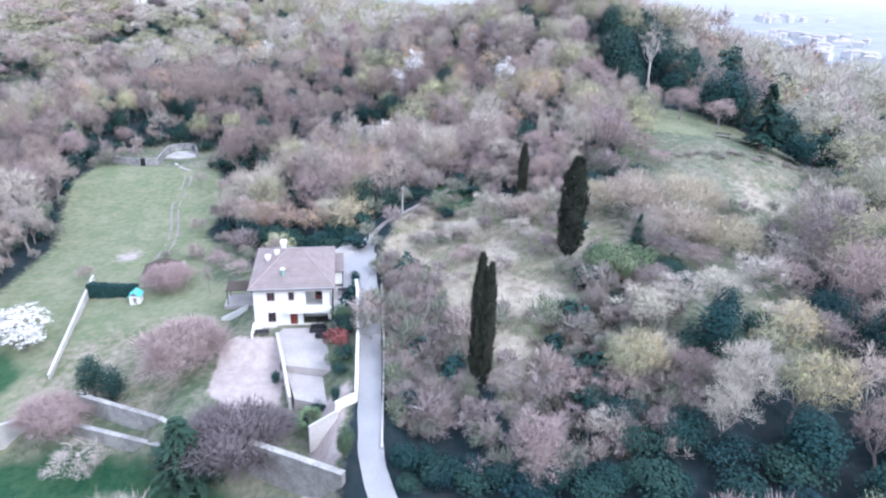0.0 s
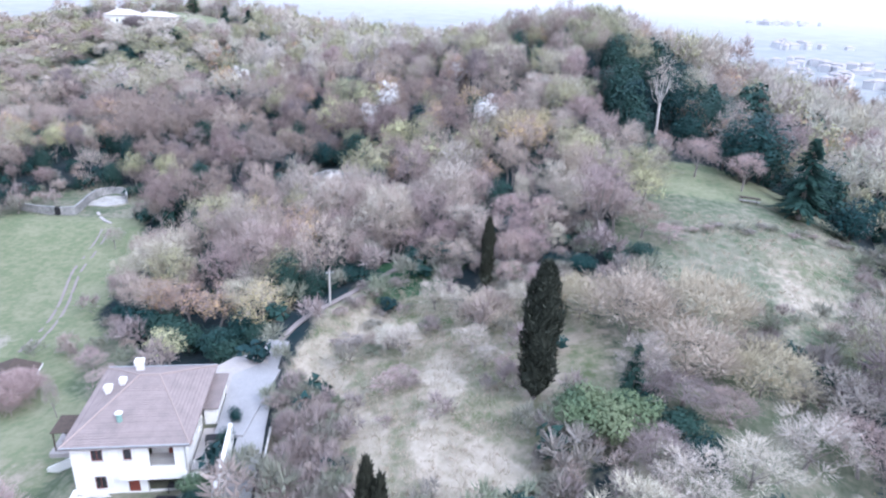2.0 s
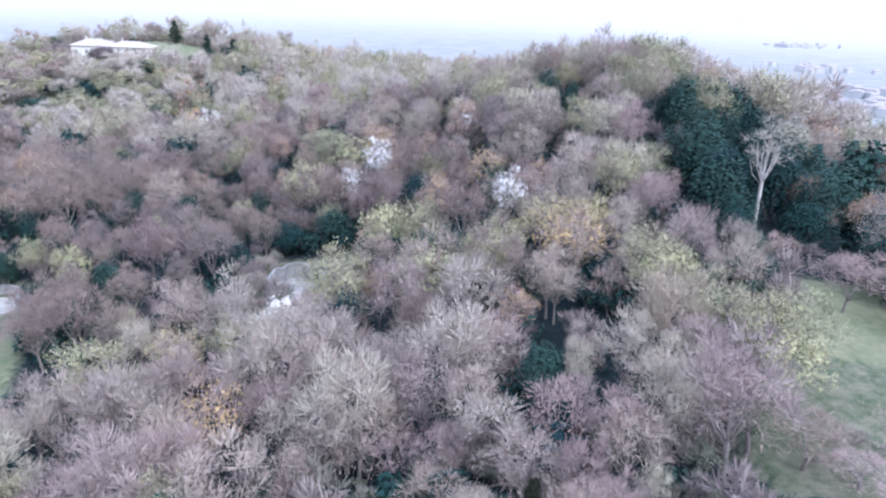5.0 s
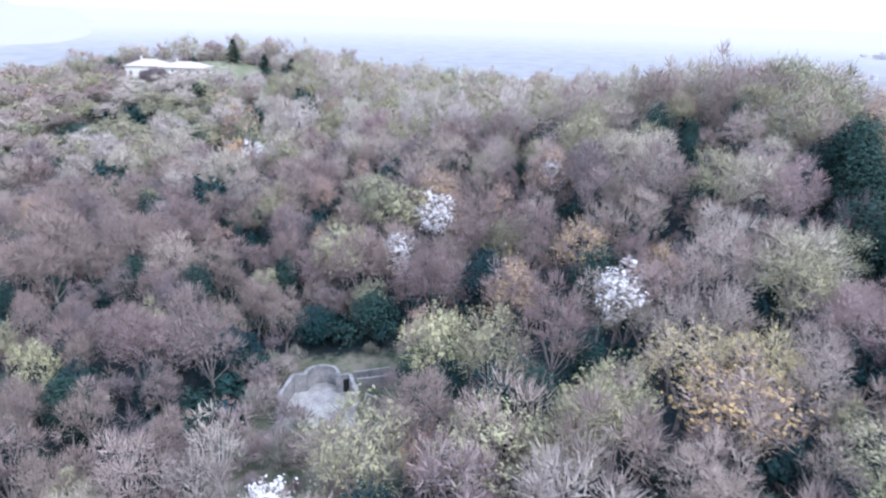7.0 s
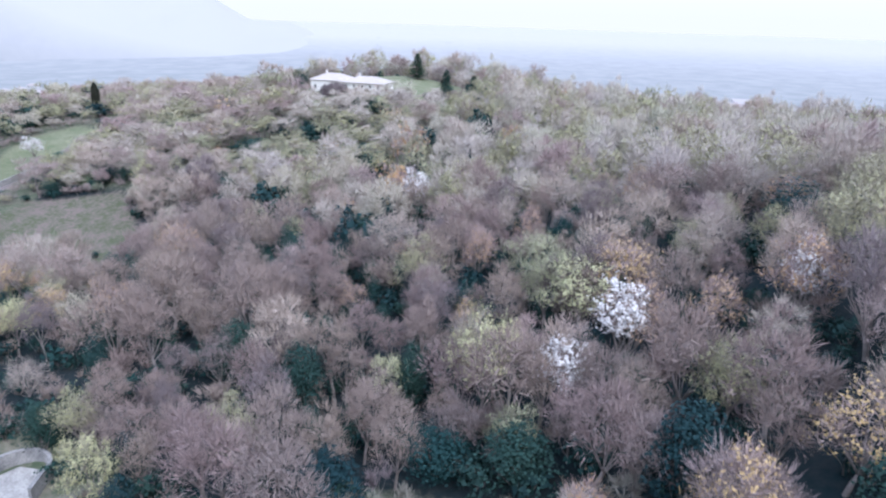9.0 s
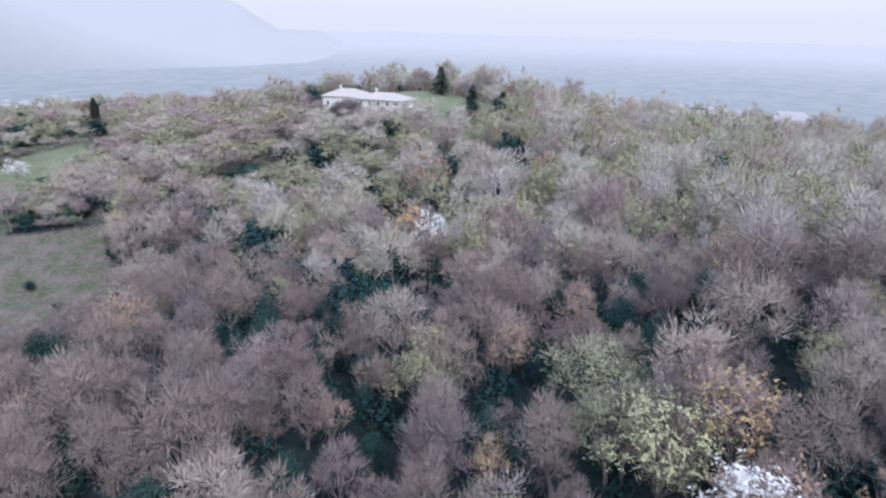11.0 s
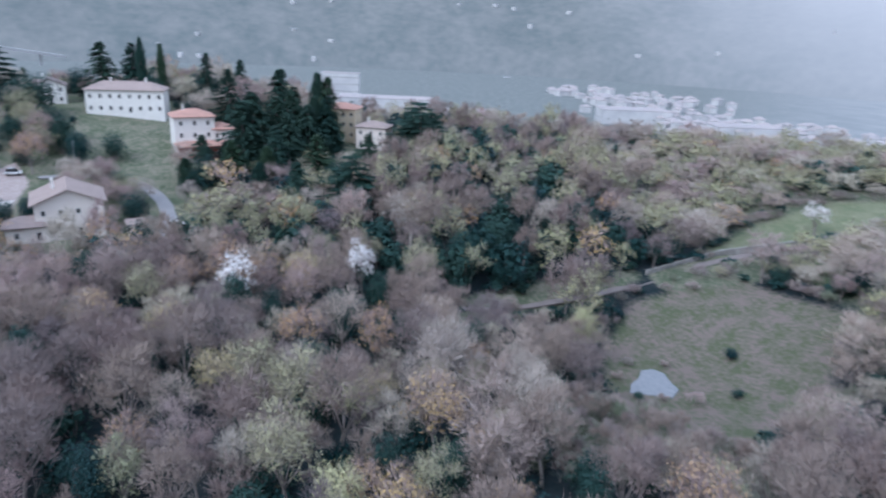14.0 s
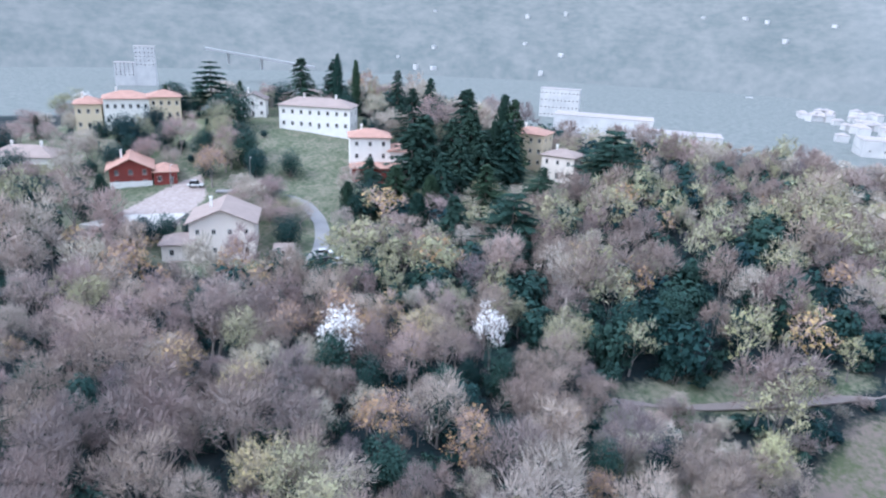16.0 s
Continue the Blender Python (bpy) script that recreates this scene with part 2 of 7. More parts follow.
LAWN = [(-72, 96), (-73, 119), (-86, 152), (-84, 167), (-56, 168), (-49, 150), (-45, 137), (-46, 126), (-40, 117), (-38, 102), (-30, 97), (-29, 84), (-30, 70),
        (-44, 70), (-50, 62), (-64, 70)]
GARDEN = [(-60, 108), (-40, 122), (-28, 101), (-13, 101), (-12, 45), (-60, 45)]
DRY = [(-6, 80), (-8, 98), (-6.5, 110), (-2, 117), (4, 120), (9, 116), (12, 106), (17, 96), (17, 82), (13, 66), (9, 58), (7, 64), (3, 74), (-1, 80)]
MEADOW = [(33, 124), (43, 143), (50, 155), (60, 157), (72, 150), (74, 130), (72, 112), (56, 96), (43, 92), (39, 102), (37, 113)]
FIELD = [(-188, 246), (-196, 262), (-199, 277), (-174, 291), (-154, 277), (-136, 264), (-128, 252), (-129, 243), (-138, 235), (-152, 233.5), (-166, 236), (-180, 242)]
VILLA_LAWN = [(-176, 374), (-150, 364), (-124, 372), (-98, 382), (-90, 412), (-104, 436), (-130, 446), (-160, 446), (-184, 412)]
VILLAGE = [(-172, 78), (-170, 104), (-172, 128), (-186, 146), (-214, 136), (-226, 152), (-238, 172), (-262, 190), (-292, 186), (-292, 110), (-310, 60), (-310, -40), (-200, -10), (-172, 30)]
UPPER_FIELD = [(-214, 272), (-236, 310), (-254, 352), (-270, 354), (-274, 332), (-264, 312), (-248, 292), (-228, 276)]
TRACK_BANK = [(-201, 252), (-221, 277), (-238, 314), (-252, 350), (-242, 350), (-226, 312), (-206, 286), (-196, 275), (-188, 258)]


# ---- mesh helpers ----
def tri_mesh(name, V, T, mats, slot=None, tone=None):
    me = bpy.data.meshes.new(name)
    V, T = np.ascontiguousarray(V, np.float32), np.ascontiguousarray(T, np.int32)
    me.vertices.add(len(V))
    me.vertices.foreach_set("co", V.ravel())
    me.loops.add(T.size)
    me.loops.foreach_set("vertex_index", T.ravel())
    me.polygons.add(len(T))
    me.polygons.foreach_set("loop_start", np.arange(0, T.size, T.shape[1], dtype=np.int32))
    for m in mats:
        me.materials.append(m)
    if slot is not None:
        me.polygons.foreach_set("material_index", np.ascontiguousarray(slot, np.int32))
    if tone is not None:
        me.attributes.new("tone", "FLOAT", "POINT").data.foreach_set("value", np.ascontiguousarray(tone, np.float32))
    me.update(calc_edges=True)
    return me


def part(name, bm, mat, parent=None, label=""):
    """Links a bmesh as one mesh object, under a thing or a part if one is given."""
    me = bpy.data.meshes.new(name)
    bmesh.ops.recalc_face_normals(bm, faces=bm.faces)
    bm.to_mesh(me)
    bm.free()
    me.materials.append(mat)
    ob = new(name, me)
    ob.parent = parent
    return tagged(ob, label)


def empty(name, m, label, category, group="", kind=""):
    ob = new(name)
    ob.matrix_world = m
    return tagged(ob, label, category, group, kind)


def add_box(bm, x0, x1, y0, y1, z0, z1):
    v = [bm.verts.new(c) for c in ((x0, y0, z0), (x1, y0, z0), (x1, y1, z0), (x0, y1, z0), (x0, y0, z1), (x1, y0, z1), (x1, y1, z1), (x0, y1, z1))]
    for f in ((0, 3, 2, 1), (4, 5, 6, 7), (0, 1, 5, 4), (1, 2, 6, 5), (2, 3, 7, 6), (3, 0, 4, 7)):
        bm.faces.new([v[i] for i in f])
    return v


def box(x0, x1, y0, y1, z0, z1, bevel=0.0):
    bm = bmesh.new()
    add_box(bm, x0, x1, y0, y1, z0, z1)
    if bevel:
        bmesh.ops.bevel(bm, geom=list(bm.edges), offset=bevel, segments=1, affect="EDGES")
    return bm


def add_tube(bm, points, radii, sides=8):
    rings = []
    for i, (p, r) in enumerate(zip(points, radii)):
        p = Vector(p)
        d = Vector(points[min(i + 1, len(points) - 1)]) - Vector(points[max(i - 1, 0)])
        q = d.to_track_quat("Z", "Y")
        rings.append([bm.verts.new(p + q @ Vector((r * math.cos(a), r * math.sin(a), 0))) for a in [2 * math.pi * k / sides for k in range(sides)]])
    for a, b in zip(rings, rings[1:]):
        for k in range(sides):
            bm.faces.new((a[k], a[(k + 1) % sides], b[(k + 1) % sides], b[k]))
    bm.faces.new(rings[0][::-1])
    bm.faces.new(rings[-1])


def tube(points, radii, sides=8):
    bm = bmesh.new()
    add_tube(bm, points, radii, sides)
    return bm


# ---- plants: templates of triangles, (trunk with limbs) and (crown) ----
class Plant:
    def __init__(self):
        self.v, self.t, self.s, self.n = [], [], [], 0

    def add(self, V, T, slot=0):
        self.v.append(np.asarray(V, float))
        self.t.append(np.asarray(T, int) + self.n)
        self.s.append(np.full(len(T), slot))
        self.n += len(V)

    def prism(self, p0, p1, r0, r1, slot=0, sides=3):
        p0, p1 = np.asarray(p0, float), np.asarray(p1, float)
        d = p1 - p0
        d /= np.linalg.norm(d) + 1e-9
        u = np.cross(d, (0.3, 0.9, 0.2))
        u /= np.linalg.norm(u) + 1e-9
        w = np.cross(d, u)
        a = np.arange(sides) * 2 * np.pi / sides
        ring = np.cos(a)[:, None] * u + np.sin(a)[:, None] * w
        V = np.vstack([p0 + r0 * ring, p1 + r1 * ring])
        T = []
        for k in range(sides):
            j = (k + 1) % sides
            T += [(k, j, sides + j), (k, sides + j, sides + k)]
        self.add(V, T, slot)

    def slivers(self, P, D, half, rng, slot=0, N=None):
        """One thin triangle from each P along D, its broad side to N."""
        N = rng.normal(size=P.shape) if N is None else N
        side = np.cross(D, N)
        side /= np.linalg.norm(side, axis=1)[:, None] + 1e-9
        k = len(P)
        V = np.empty((3 * k, 3))
        V[0::3], V[1::3], V[2::3] = P - side * half, P + D, P + side * half
        self.add(V, np.arange(3 * k).reshape(-1, 3), slot)

    def leaves(self, P, size, rng, slot=0, N=None):
        """One small leaf or clump at each P, its face more or less to N."""
        k = len(P)
        a = rng.normal(size=(k, 3))
        N = rng.normal(size=(k, 3)) if N is None else N + rng.normal(size=(k, 3)) * 0.28
        b = np.cross(N, a)
        a = np.cross(b, N)
        a /= np.linalg.norm(a, axis=1)[:, None] + 1e-9
        b /= np.linalg.norm(b, axis=1)[:, None] + 1e-9
        s = (size * rng.uniform(0.6, 1.4, k))[:, None]
        V = np.empty((3 * k, 3))
        V[0::3], V[1::3], V[2::3] = P - a * s * 0.5, P + a * s * 0.5, P + b * s
        self.add(V, np.arange(3 * k).reshape(-1, 3), slot)

    def arrays(self):
        return np.vstack(self.v), np.vstack(self.t), np.concatenate(self.s)


def unit(v):
    return v / (np.linalg.norm(v, axis=-1, keepdims=True) + 1e-9)


def broadleaf(seed, h=11.0, r=3.6, limbs=7, lumps=16, twigs=84, leaf=0, leaf_size=0.22, upright=0.85, half=0.023, low=0.2, twig_len=0.85, ragged=0.36, fine=True, fill=0.42):
    """A deciduous tree: tapered trunk with limbs and branches, and a crown of clumps of twigs, with leaves or buds."""
    rng = np.random.default_rng(seed)
    trunk, crown = Plant(), Plant()
    fork = h * rng.uniform(low, low + 0.12)
    lean = rng.normal(size=2) * 0.3
    mid = np.array([lean[0] * 0.4, lean[1] * 0.4, fork * 0.5])
    top = np.array([lean[0], lean[1], fork])
    thick = 0.016 * h
    trunk.prism((0, 0, -0.5), mid, thick * 1.25, thick, 0, 6)
    trunk.prism(mid, top, thick, thick * 0.85, 0, 6)
    floor_z = max(fork * 0.8, h * 0.22)
    centre = np.array([lean[0], lean[1], floor_z + (h - floor_z) * 0.45])
    size = np.array([r, r, (h - floor_z) * 0.55])
    tips = []
    for i in range(limbs):
        az = 2 * np.pi * (i + rng.uniform(-0.3, 0.3)) / limbs
        out = rng.uniform(0.4, 0.75) * r if i else 0.08 * r
        tip = np.array([lean[0] + out * np.cos(az), lean[1] + out * np.sin(az), h * rng.uniform(0.66, 0.84) - 0.2 * h * (out / r) ** 2])
        start = top * rng.uniform(0.78, 1.0)
        bend = start * 0.5 + tip * 0.5 + np.array([np.cos(az), np.sin(az), 0]) * out * 0.16 - np.array([0, 0, 0.02 * h])
        trunk.prism(start, bend, thick * 0.45, thick * 0.28)
        trunk.prism(bend, tip, thick * 0.28, thick * 0.1)
        tips.append((start + bend) * 0.5)
        tips.append(bend)
        tips.append(tip)
    tips = np.array(tips)
    pts, dirs, outs, inner, sprays, faces = [], [], [], [], [], []
    turn = rng.uniform(0, 6.28)
    for i in range(lumps):
        zc = 1 - (i + 0.5) / lumps * 1.42
        a = turn + i * 2.39996 + rng.normal() * 0.25
        q = math.sqrt(max(0.0, 1 - zc * zc))
        d = np.array([q * np.cos(a), q * np.sin(a), zc])
        c = centre + d * size * 0.66 * (1 + ragged * rng.uniform(-1.2, 0.7))
        lr = 0.46 * r * rng.uniform(0.75, 1.18)
        root = tips[np.argmin(np.linalg.norm(tips - c, axis=1))]
        if fine:
            crown.prism(root, c, thick * 0.15, thick * 0.07)
        for _ in range(2 if fine else 0):
            v = unit(rng.normal(size=3) + d * 0.8)
            crown.prism(c, c + v * lr * 0.9, thick * 0.04, thick * 0.02)
        k = twigs
        v = unit(rng.normal(size=(k, 3)) + d * 0.55)
        P = c + v * lr * (rng.uniform(0.2, 0.85, k))[:, None]
        D = unit(v * 0.8 + np.array([0, 0, upright]) + rng.normal(size=(k, 3)) * 0.35) * (twig_len * rng.uniform(0.45, 1.2, k))[:, None]
        pts.append(P)
        dirs.append(D)
        outs.append(unit(v * 0.75 + d * 0.4 + np.array([0, 0, 0.2]) + rng.normal(size=(k, 3)) * 0.14))
        # the thick of the clump: sprays of crowded twigs nearer its heart
        k = int(twigs * fill)
        v = unit(rng.normal(size=(k, 3)) + d * 0.4)
        inner.append(c + v * lr * rng.uniform(0.05, 0.62, k)[:, None])
        sprays.append(unit(v + np.array([0, 0, upright]) + rng.normal(size=(k, 3)) * 0.3) * (twig_len * rng.uniform(0.7, 1.3, k))[:, None])
        faces.append(unit(v * 0.7 + d * 0.5 + np.array([0, 0, 0.25]) + rng.normal(size=(k, 3)) * 0.15))
    P, D, N = np.vstack(pts), np.vstack(dirs), np.vstack(outs)
    crown.slivers(P, D, half, rng, 0, N)
    if fill:
        crown.slivers(np.vstack(inner), np.vstack(sprays), half * (2.2 if fine else 2.0), rng, 0, np.vstack(faces))
    if leaf:
        pick = rng.integers(0, len(P), leaf)
        L = P[pick] + D[pick] * rng.uniform(0.3, 1.1, leaf)[:, None] + rng.normal(size=(leaf, 3)) * 0.1
        crown.leaves(L, leaf_size, rng, 1, N[pick])
    return trunk.arrays(), crown.arrays()


def shrub(seed, h=2.5, r=1.8, n=500, size=0.35, lumps=6):
    """An evergreen bush or ivy clump: a lumpy dome of leaves over a few stems."""
    rng = np.random.default_rng(seed)
    trunk, crown = Plant(), Plant()
    for i in range(lumps):
        a, o = rng.uniform(0, 6.28), rng.uniform(0, 0.6) * r
        c = np.array([o * np.cos(a), o * np.sin(a), h * rng.uniform(0.35, 0.72)])
        trunk.prism((c[0] * 0.2, c[1] * 0.2, -0.3), c, 0.06, 0.03)
        k = n // lumps
        d = unit(rng.normal(size=(k, 3)))
        rad = np.array([r * 0.55, r * 0.55, h * 0.36]) * rng.uniform(0.75, 1.15)
        P = c + d * rad * (rng.uniform(0.55, 1.05, k) ** 0.5)[:, None]
        P[:, 2] = np.maximum(P[:, 2], 0.05)
        crown.leaves(P, size, rng, 0, unit(d + np.array([0, 0, 0.3])))
    return trunk.arrays(), crown.arrays()


def conifer(seed, h=16.0, r=3.2, tiers=16, boughs=9, needles=16, droop=0.25, flat=False, bare=0.08):
    """A spruce or, with flat layers, a cedar."""
    rng = np.random.default_rng(seed)
    trunk, crown = Plant(), Plant()
    trunk.prism((0, 0, -0.5), (0, 0, h * 0.5), 0.018 * h, 0.012 * h, 0, 6)
    trunk.prism((0, 0, h * 0.5), (0, 0, h * 0.98), 0.012 * h, 0.002 * h, 0, 5)
    for i in range(tiers * boughs):
        u = (i // boughs + (0.5 if flat else rng.uniform(0, 1))) / tiers
        z = h * (bare + (0.97 - bare) * u)
        a = rng.uniform(0, 6.28)
        side_of = 1 + 0.16 * math.sin(2 * a + seed) + 0.12 * math.sin(9 * u + 3 * a)
        reach = r * ((1 - u) ** (0.5 if flat else 0.72)) * min(1, 0.55 + 3.2 * u) * side_of + 0.15
        length = reach * rng.uniform(0.55, 1.08)
        tip = np.array([length * np.cos(a), length * np.sin(a), z - droop * length + (0.12 * length if flat else 0)])
        s = np.array([0, 0, z + 0.15 * length])
        crown.prism(s, tip, 0.05, 0.015)
        k = needles
        f = rng.uniform(0.2, 1.0, k)[:, None]
        P = s + (tip - s) * f
        side = np.array([-np.sin(a), np.cos(a), 0])
        D = side * rng.choice([-1, 1], k)[:, None] * 0.36 * length * (1.1 - f) + (tip - s) * 0.35 + rng.normal(size=(k, 3)) * (0.07 if flat else 0.12) * length
        D = unit(D) * np.maximum(0.5, 0.34 * length * rng.uniform(0.6, 1.2, k))[:, None]
        N = unit(np.array([np.cos(a) * 0.5, np.sin(a) * 0.5, 1.0]) + rng.normal(size=(k, 3)) * 0.3)
        crown.slivers(P, D, 0.2 if not flat else 0.25, rng, 0, N)
    return trunk.arrays(), crown.arrays()


def column(seed, h=15.0, r=1.3, n=2200, size=0.55):
    """An Italian cypress: upright scaly sprays packed into a tapering column."""
    rng = np.random.default_rng(seed)
    trunk, crown = Plant(), Plant()
    trunk.prism((0, 0, -0.6), (0, 0, h * 0.9), 0.22, 0.04, 0, 6)
    u = rng.uniform(0, 1, n) ** 0.9
    prof = np.minimum(1, (u / 0.12) ** 0.7) * np.where(u > 0.66, ((1 - u) / 0.34 + 0.02) ** 0.6, 0.9 + 0.1 * u)
    a = rng.uniform(0, 6.28, n)
    lump = 1 + 0.13 * np.sin(a * 3 + u * 17 + seed) + 0.09 * np.sin(a * 5 - u * 31)
    rad = r * prof * lump * (rng.uniform(0.45, 1.05, n) ** 0.4)
    P = np.stack([rad * np.cos(a), rad * np.sin(a), 0.5 + u * (h - 0.9)], 1)
    D = np.stack([np.cos(a) * 0.35, np.sin(a) * 0.35, np.full(n, 1.0)], 1) + rng.normal(size=(n, 3)) * 0.3
    out = unit(np.stack([np.cos(a), np.sin(a), np.full(n, 0.35)], 1) + rng.normal(size=(n, 3)) * 0.35)
    crown.slivers(P, unit(D) * (size * rng.uniform(0.7, 1.5, n))[:, None], 0.12, rng, 0, out)
    k = n // 3
    deep = np.stack([0.62 * rad[:k] * np.cos(a[:k]), 0.62 * rad[:k] * np.sin(a[:k]), 0.3 + u[:k] * (h - 1.6)], 1)
    crown.slivers(deep, np.tile((0, 0, 1.1), (k, 1)), 0.3, rng, 0, out[:k])
    return trunk.arrays(), crown.arrays()


# species: crown materials and templates for near trees and for the joined woods
NEAR, FAR, FAINT, MATS = {}, {}, {}, {}


def thinned(tree, seed):
    """A lighter tree for great distances: a third of the twigs, each one larger, on the bare trunk."""
    (tv, tt, ts), (cv, ct, cs) = tree
    pick = np.sort(np.random.default_rng(seed).permutation(len(ct))[:len(ct) * 55 // 100])
    tri = cv[ct[pick]]
    mid = tri.mean(axis=1, keepdims=True)
    return (tv, tt[:24], ts[:24]), ((mid + (tri - mid) * 1.33).reshape(-1, 3), np.arange(3 * len(pick)).reshape(-1, 3), cs[pick])


def species(name, mats, near, far):
    NEAR[name], FAR[name], MATS[name] = near, far, mats
    FAINT[name] = [thinned(t, k) for k, t in enumerate(far)]


species("bare", (BARK, TWIG, TWIG),
        [broadleaf(s, 10 + s % 4, 3.6 + 0.25 * (s % 3), 7 + s % 3) for s in range(1, 9)],
        [broadleaf(s + 20, 10 + s % 4, 3.7 + 0.25 * (s % 3), 4, 12, 58, half=0.042, fill=0.6, fine=False, twig_len=1.05) for s in range(1, 8)])
# the bare tree again, twigs lightened as if through haze
species("pale", (BARK, TWIG_HAZED, TWIG_HAZED), [broadleaf(s + 30, 10 + s % 3, 3.8) for s in range(1, 4)],
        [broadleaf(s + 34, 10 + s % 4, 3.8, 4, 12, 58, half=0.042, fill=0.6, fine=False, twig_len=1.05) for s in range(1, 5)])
species("buff", (BARK, TWIG_BUFF, TWIG_BUFF),
        [broadleaf(s + 40, 9 + s % 3, 3.7, 9, upright=0.9, low=0.14) for s in range(1, 5)],
        [broadleaf(s + 50, 10, 3.7, 4, 12, 58, half=0.042, fill=0.6, fine=False, twig_len=1.1, upright=0.8) for s in range(1, 4)])
species("pink", (BARK, TWIG_PINK, TWIG_PINK),
        [broadleaf(s + 60, 9 + s % 3, 3.7, 8) for s in range(1, 5)],
        [broadleaf(s + 70, 10, 3.6, 4, 12, 58, half=0.042, fill=0.6, fine=False, twig_len=1.05) for s in range(1, 4)])
species("green", (BARK, TWIG_GREEN, BUD_GREEN),
        [broadleaf(s + 80, 10 + s % 3, 3.6, 7, 14, 60, leaf=2400, leaf_size=0.135) for s in range(1, 5)],
        [broadleaf(s + 90, 10.5, 3.6, 4, 10, 24, half=0.06, fine=False, leaf=760, leaf_size=0.22) for s in range(1, 4)])
species("russet", (BARK, TWIG_PINK, BUD_RUSSET),
        [broadleaf(s + 100, 9 + s % 3, 3.5, 7, 14, 60, leaf=1000, leaf_size=0.18) for s in range(1, 4)],
        [broadleaf(s + 110, 10, 3.5, 4, 9, 22, half=0.06, fine=False, leaf=350, leaf_size=0.32) for s in range(1, 3)])
species("blossom", (BARK, TWIG, BLOSSOM),
        [broadleaf(s + 120, 10 + s, 3.0, 7, 14, 30, leaf=2600, leaf_size=0.20) for s in range(1, 4)],
        [broadleaf(s + 130, 10, 3.0, 4, 9, 12, leaf=350, leaf_size=0.36) for s in range(1, 2)])
species("dome", (BARK, TWIG_PINK, TWIG_PINK), [broadleaf(s + 135, 7, 5.0, 12, 40, 210, low=0.10, half=0.028, ragged=0.35) for s in range(1, 3)], [])
species("coppice", (BARK, TWIG_WARM, TWIG_WARM), [broadleaf(s + 145, 9, 6.0, 14, 34, 130, low=0.08, half=0.028, upright=0.8) for s in range(1, 3)], [])
species("darkdome", (BARK, TWIG_TANGLE, TWIG_TANGLE), [broadleaf(s + 137, 7, 5.0, 12, 34, 230, low=0.10, half=0.034) for s in range(1, 3)], [])
species("scrub", (BARK, TWIG_SCRUB, TWIG_SCRUB), [broadleaf(139, 2.2, 1.5, 6, 8, 60, low=0.05, half=0.025, twig_len=0.6)],
        [broadleaf(s + 139, 2.2, 1.5, 3, 7, 30, low=0.05, half=0.03, twig_len=0.7) for s in range(1, 4)])
species("umber", (BARK, TWIG_DARK, TWIG_DARK), [broadleaf(s + 300, 10 + s % 3, 3.6, 8) for s in range(1, 4)],
        [broadleaf(s + 310, 10.5, 3.7, 4, 12, 58, half=0.042, fill=0.6, fine=False, twig_len=1.05) for s in range(1, 3)])
species("ochre", (BARK, TWIG_WARM, BUD_OCHRE), [broadleaf(s + 330, 10.5, 3.8, 8, 16, 60, leaf=2200, leaf_size=0.14) for s in range(1, 4)], [])
species("fresh", (BARK, TWIG_GREEN, FRESH), [broadleaf(s + 320, 11, 3.6, 7, 18, 40, leaf=4200, leaf_size=0.14) for s in range(1, 3)], [])
species("evergreen", (BARK, EVERGREEN, EVERGREEN),
        [shrub(s + 140, 7 + s, 3.0, 3300, 0.24, 13) for s in range(1, 4)],
        [shrub(s + 150, 8, 3.2, 620, 0.64, 9) for s in range(1, 3)])
species("bush", (BARK, EVERGREEN, EVERGREEN),
        [shrub(s + 160, 2.6, 1.8, 2000, 0.14, 9) for s in range(1, 4)],
        [shrub(s + 170, 3.2, 2.3, 90, 0.85, 4) for s in range(1, 4)])
species("ivy", (BARK, EVERGREEN, EVERGREEN), [shrub(176, 2.6, 1.8, 600, 0.32, 7)], [shrub(s + 176, 2.6, 2.3, 230, 0.36, 7) for s in range(1, 4)])
species("sapling", (BARK, TWIG_DARK, TWIG_DARK), [broadleaf(350, 4.5, 1.6, 5, 8, 40, low=0.1, upright=1.0)],
        [broadleaf(s + 350, 4.5, 1.7, 4, 7, 34, low=0.12, half=0.03, upright=1.0, twig_len=1.0, fine=False, ragged=0.5) for s in range(1, 5)])
species("laurel", (BARK, LAUREL, LAUREL), [shrub(s + 180, 4.0, 2.2, 2600, 0.19, 9) for s in range(1, 3)], [])
species("redbush", (BARK, RED_LEAF, RED_LEAF), [shrub(190, 2.0, 1.7, 800, 0.22, 5)], [])
species("spruce", (BARK, CONIFER, CONIFER), [conifer(s + 200, 14 + 2 * s, 3.4, 26, 9, 18, droop=0.35) for s in range(1, 5)], [conifer(209, 16, 3.2, 10, 6, 8)])
species("cedar", (BARK, CONIFER, CONIFER), [conifer(s + 210, 15, 5.4, 9, 22, 22, droop=0.12, flat=True, bare=0.14) for s in range(1, 4)], [])
species("cypress", (BARK, CYPRESS, CYPRESS), [column(221, 15, 1.25, 3400, 0.5), column(222, 17, 1.7, 4600, 0.5), column(223, 12, 1.0, 2600, 0.5)], [])
species("darkcypress", (BARK, CONIFER, CONIFER), [column(231, 15, 1.5, 1800), column(232, 12, 1.3, 1600)], [])
species("birch", (BIRCH_BARK, TWIG_BUFF, TWIG_BUFF), [broadleaf(240, 14, 2.6, 12, 16, 30, upright=0.6, low=0.35), broadleaf(241, 11, 2.4, 10, 14, 22, upright=0.8, low=0.3)], [])
_MESH = {}


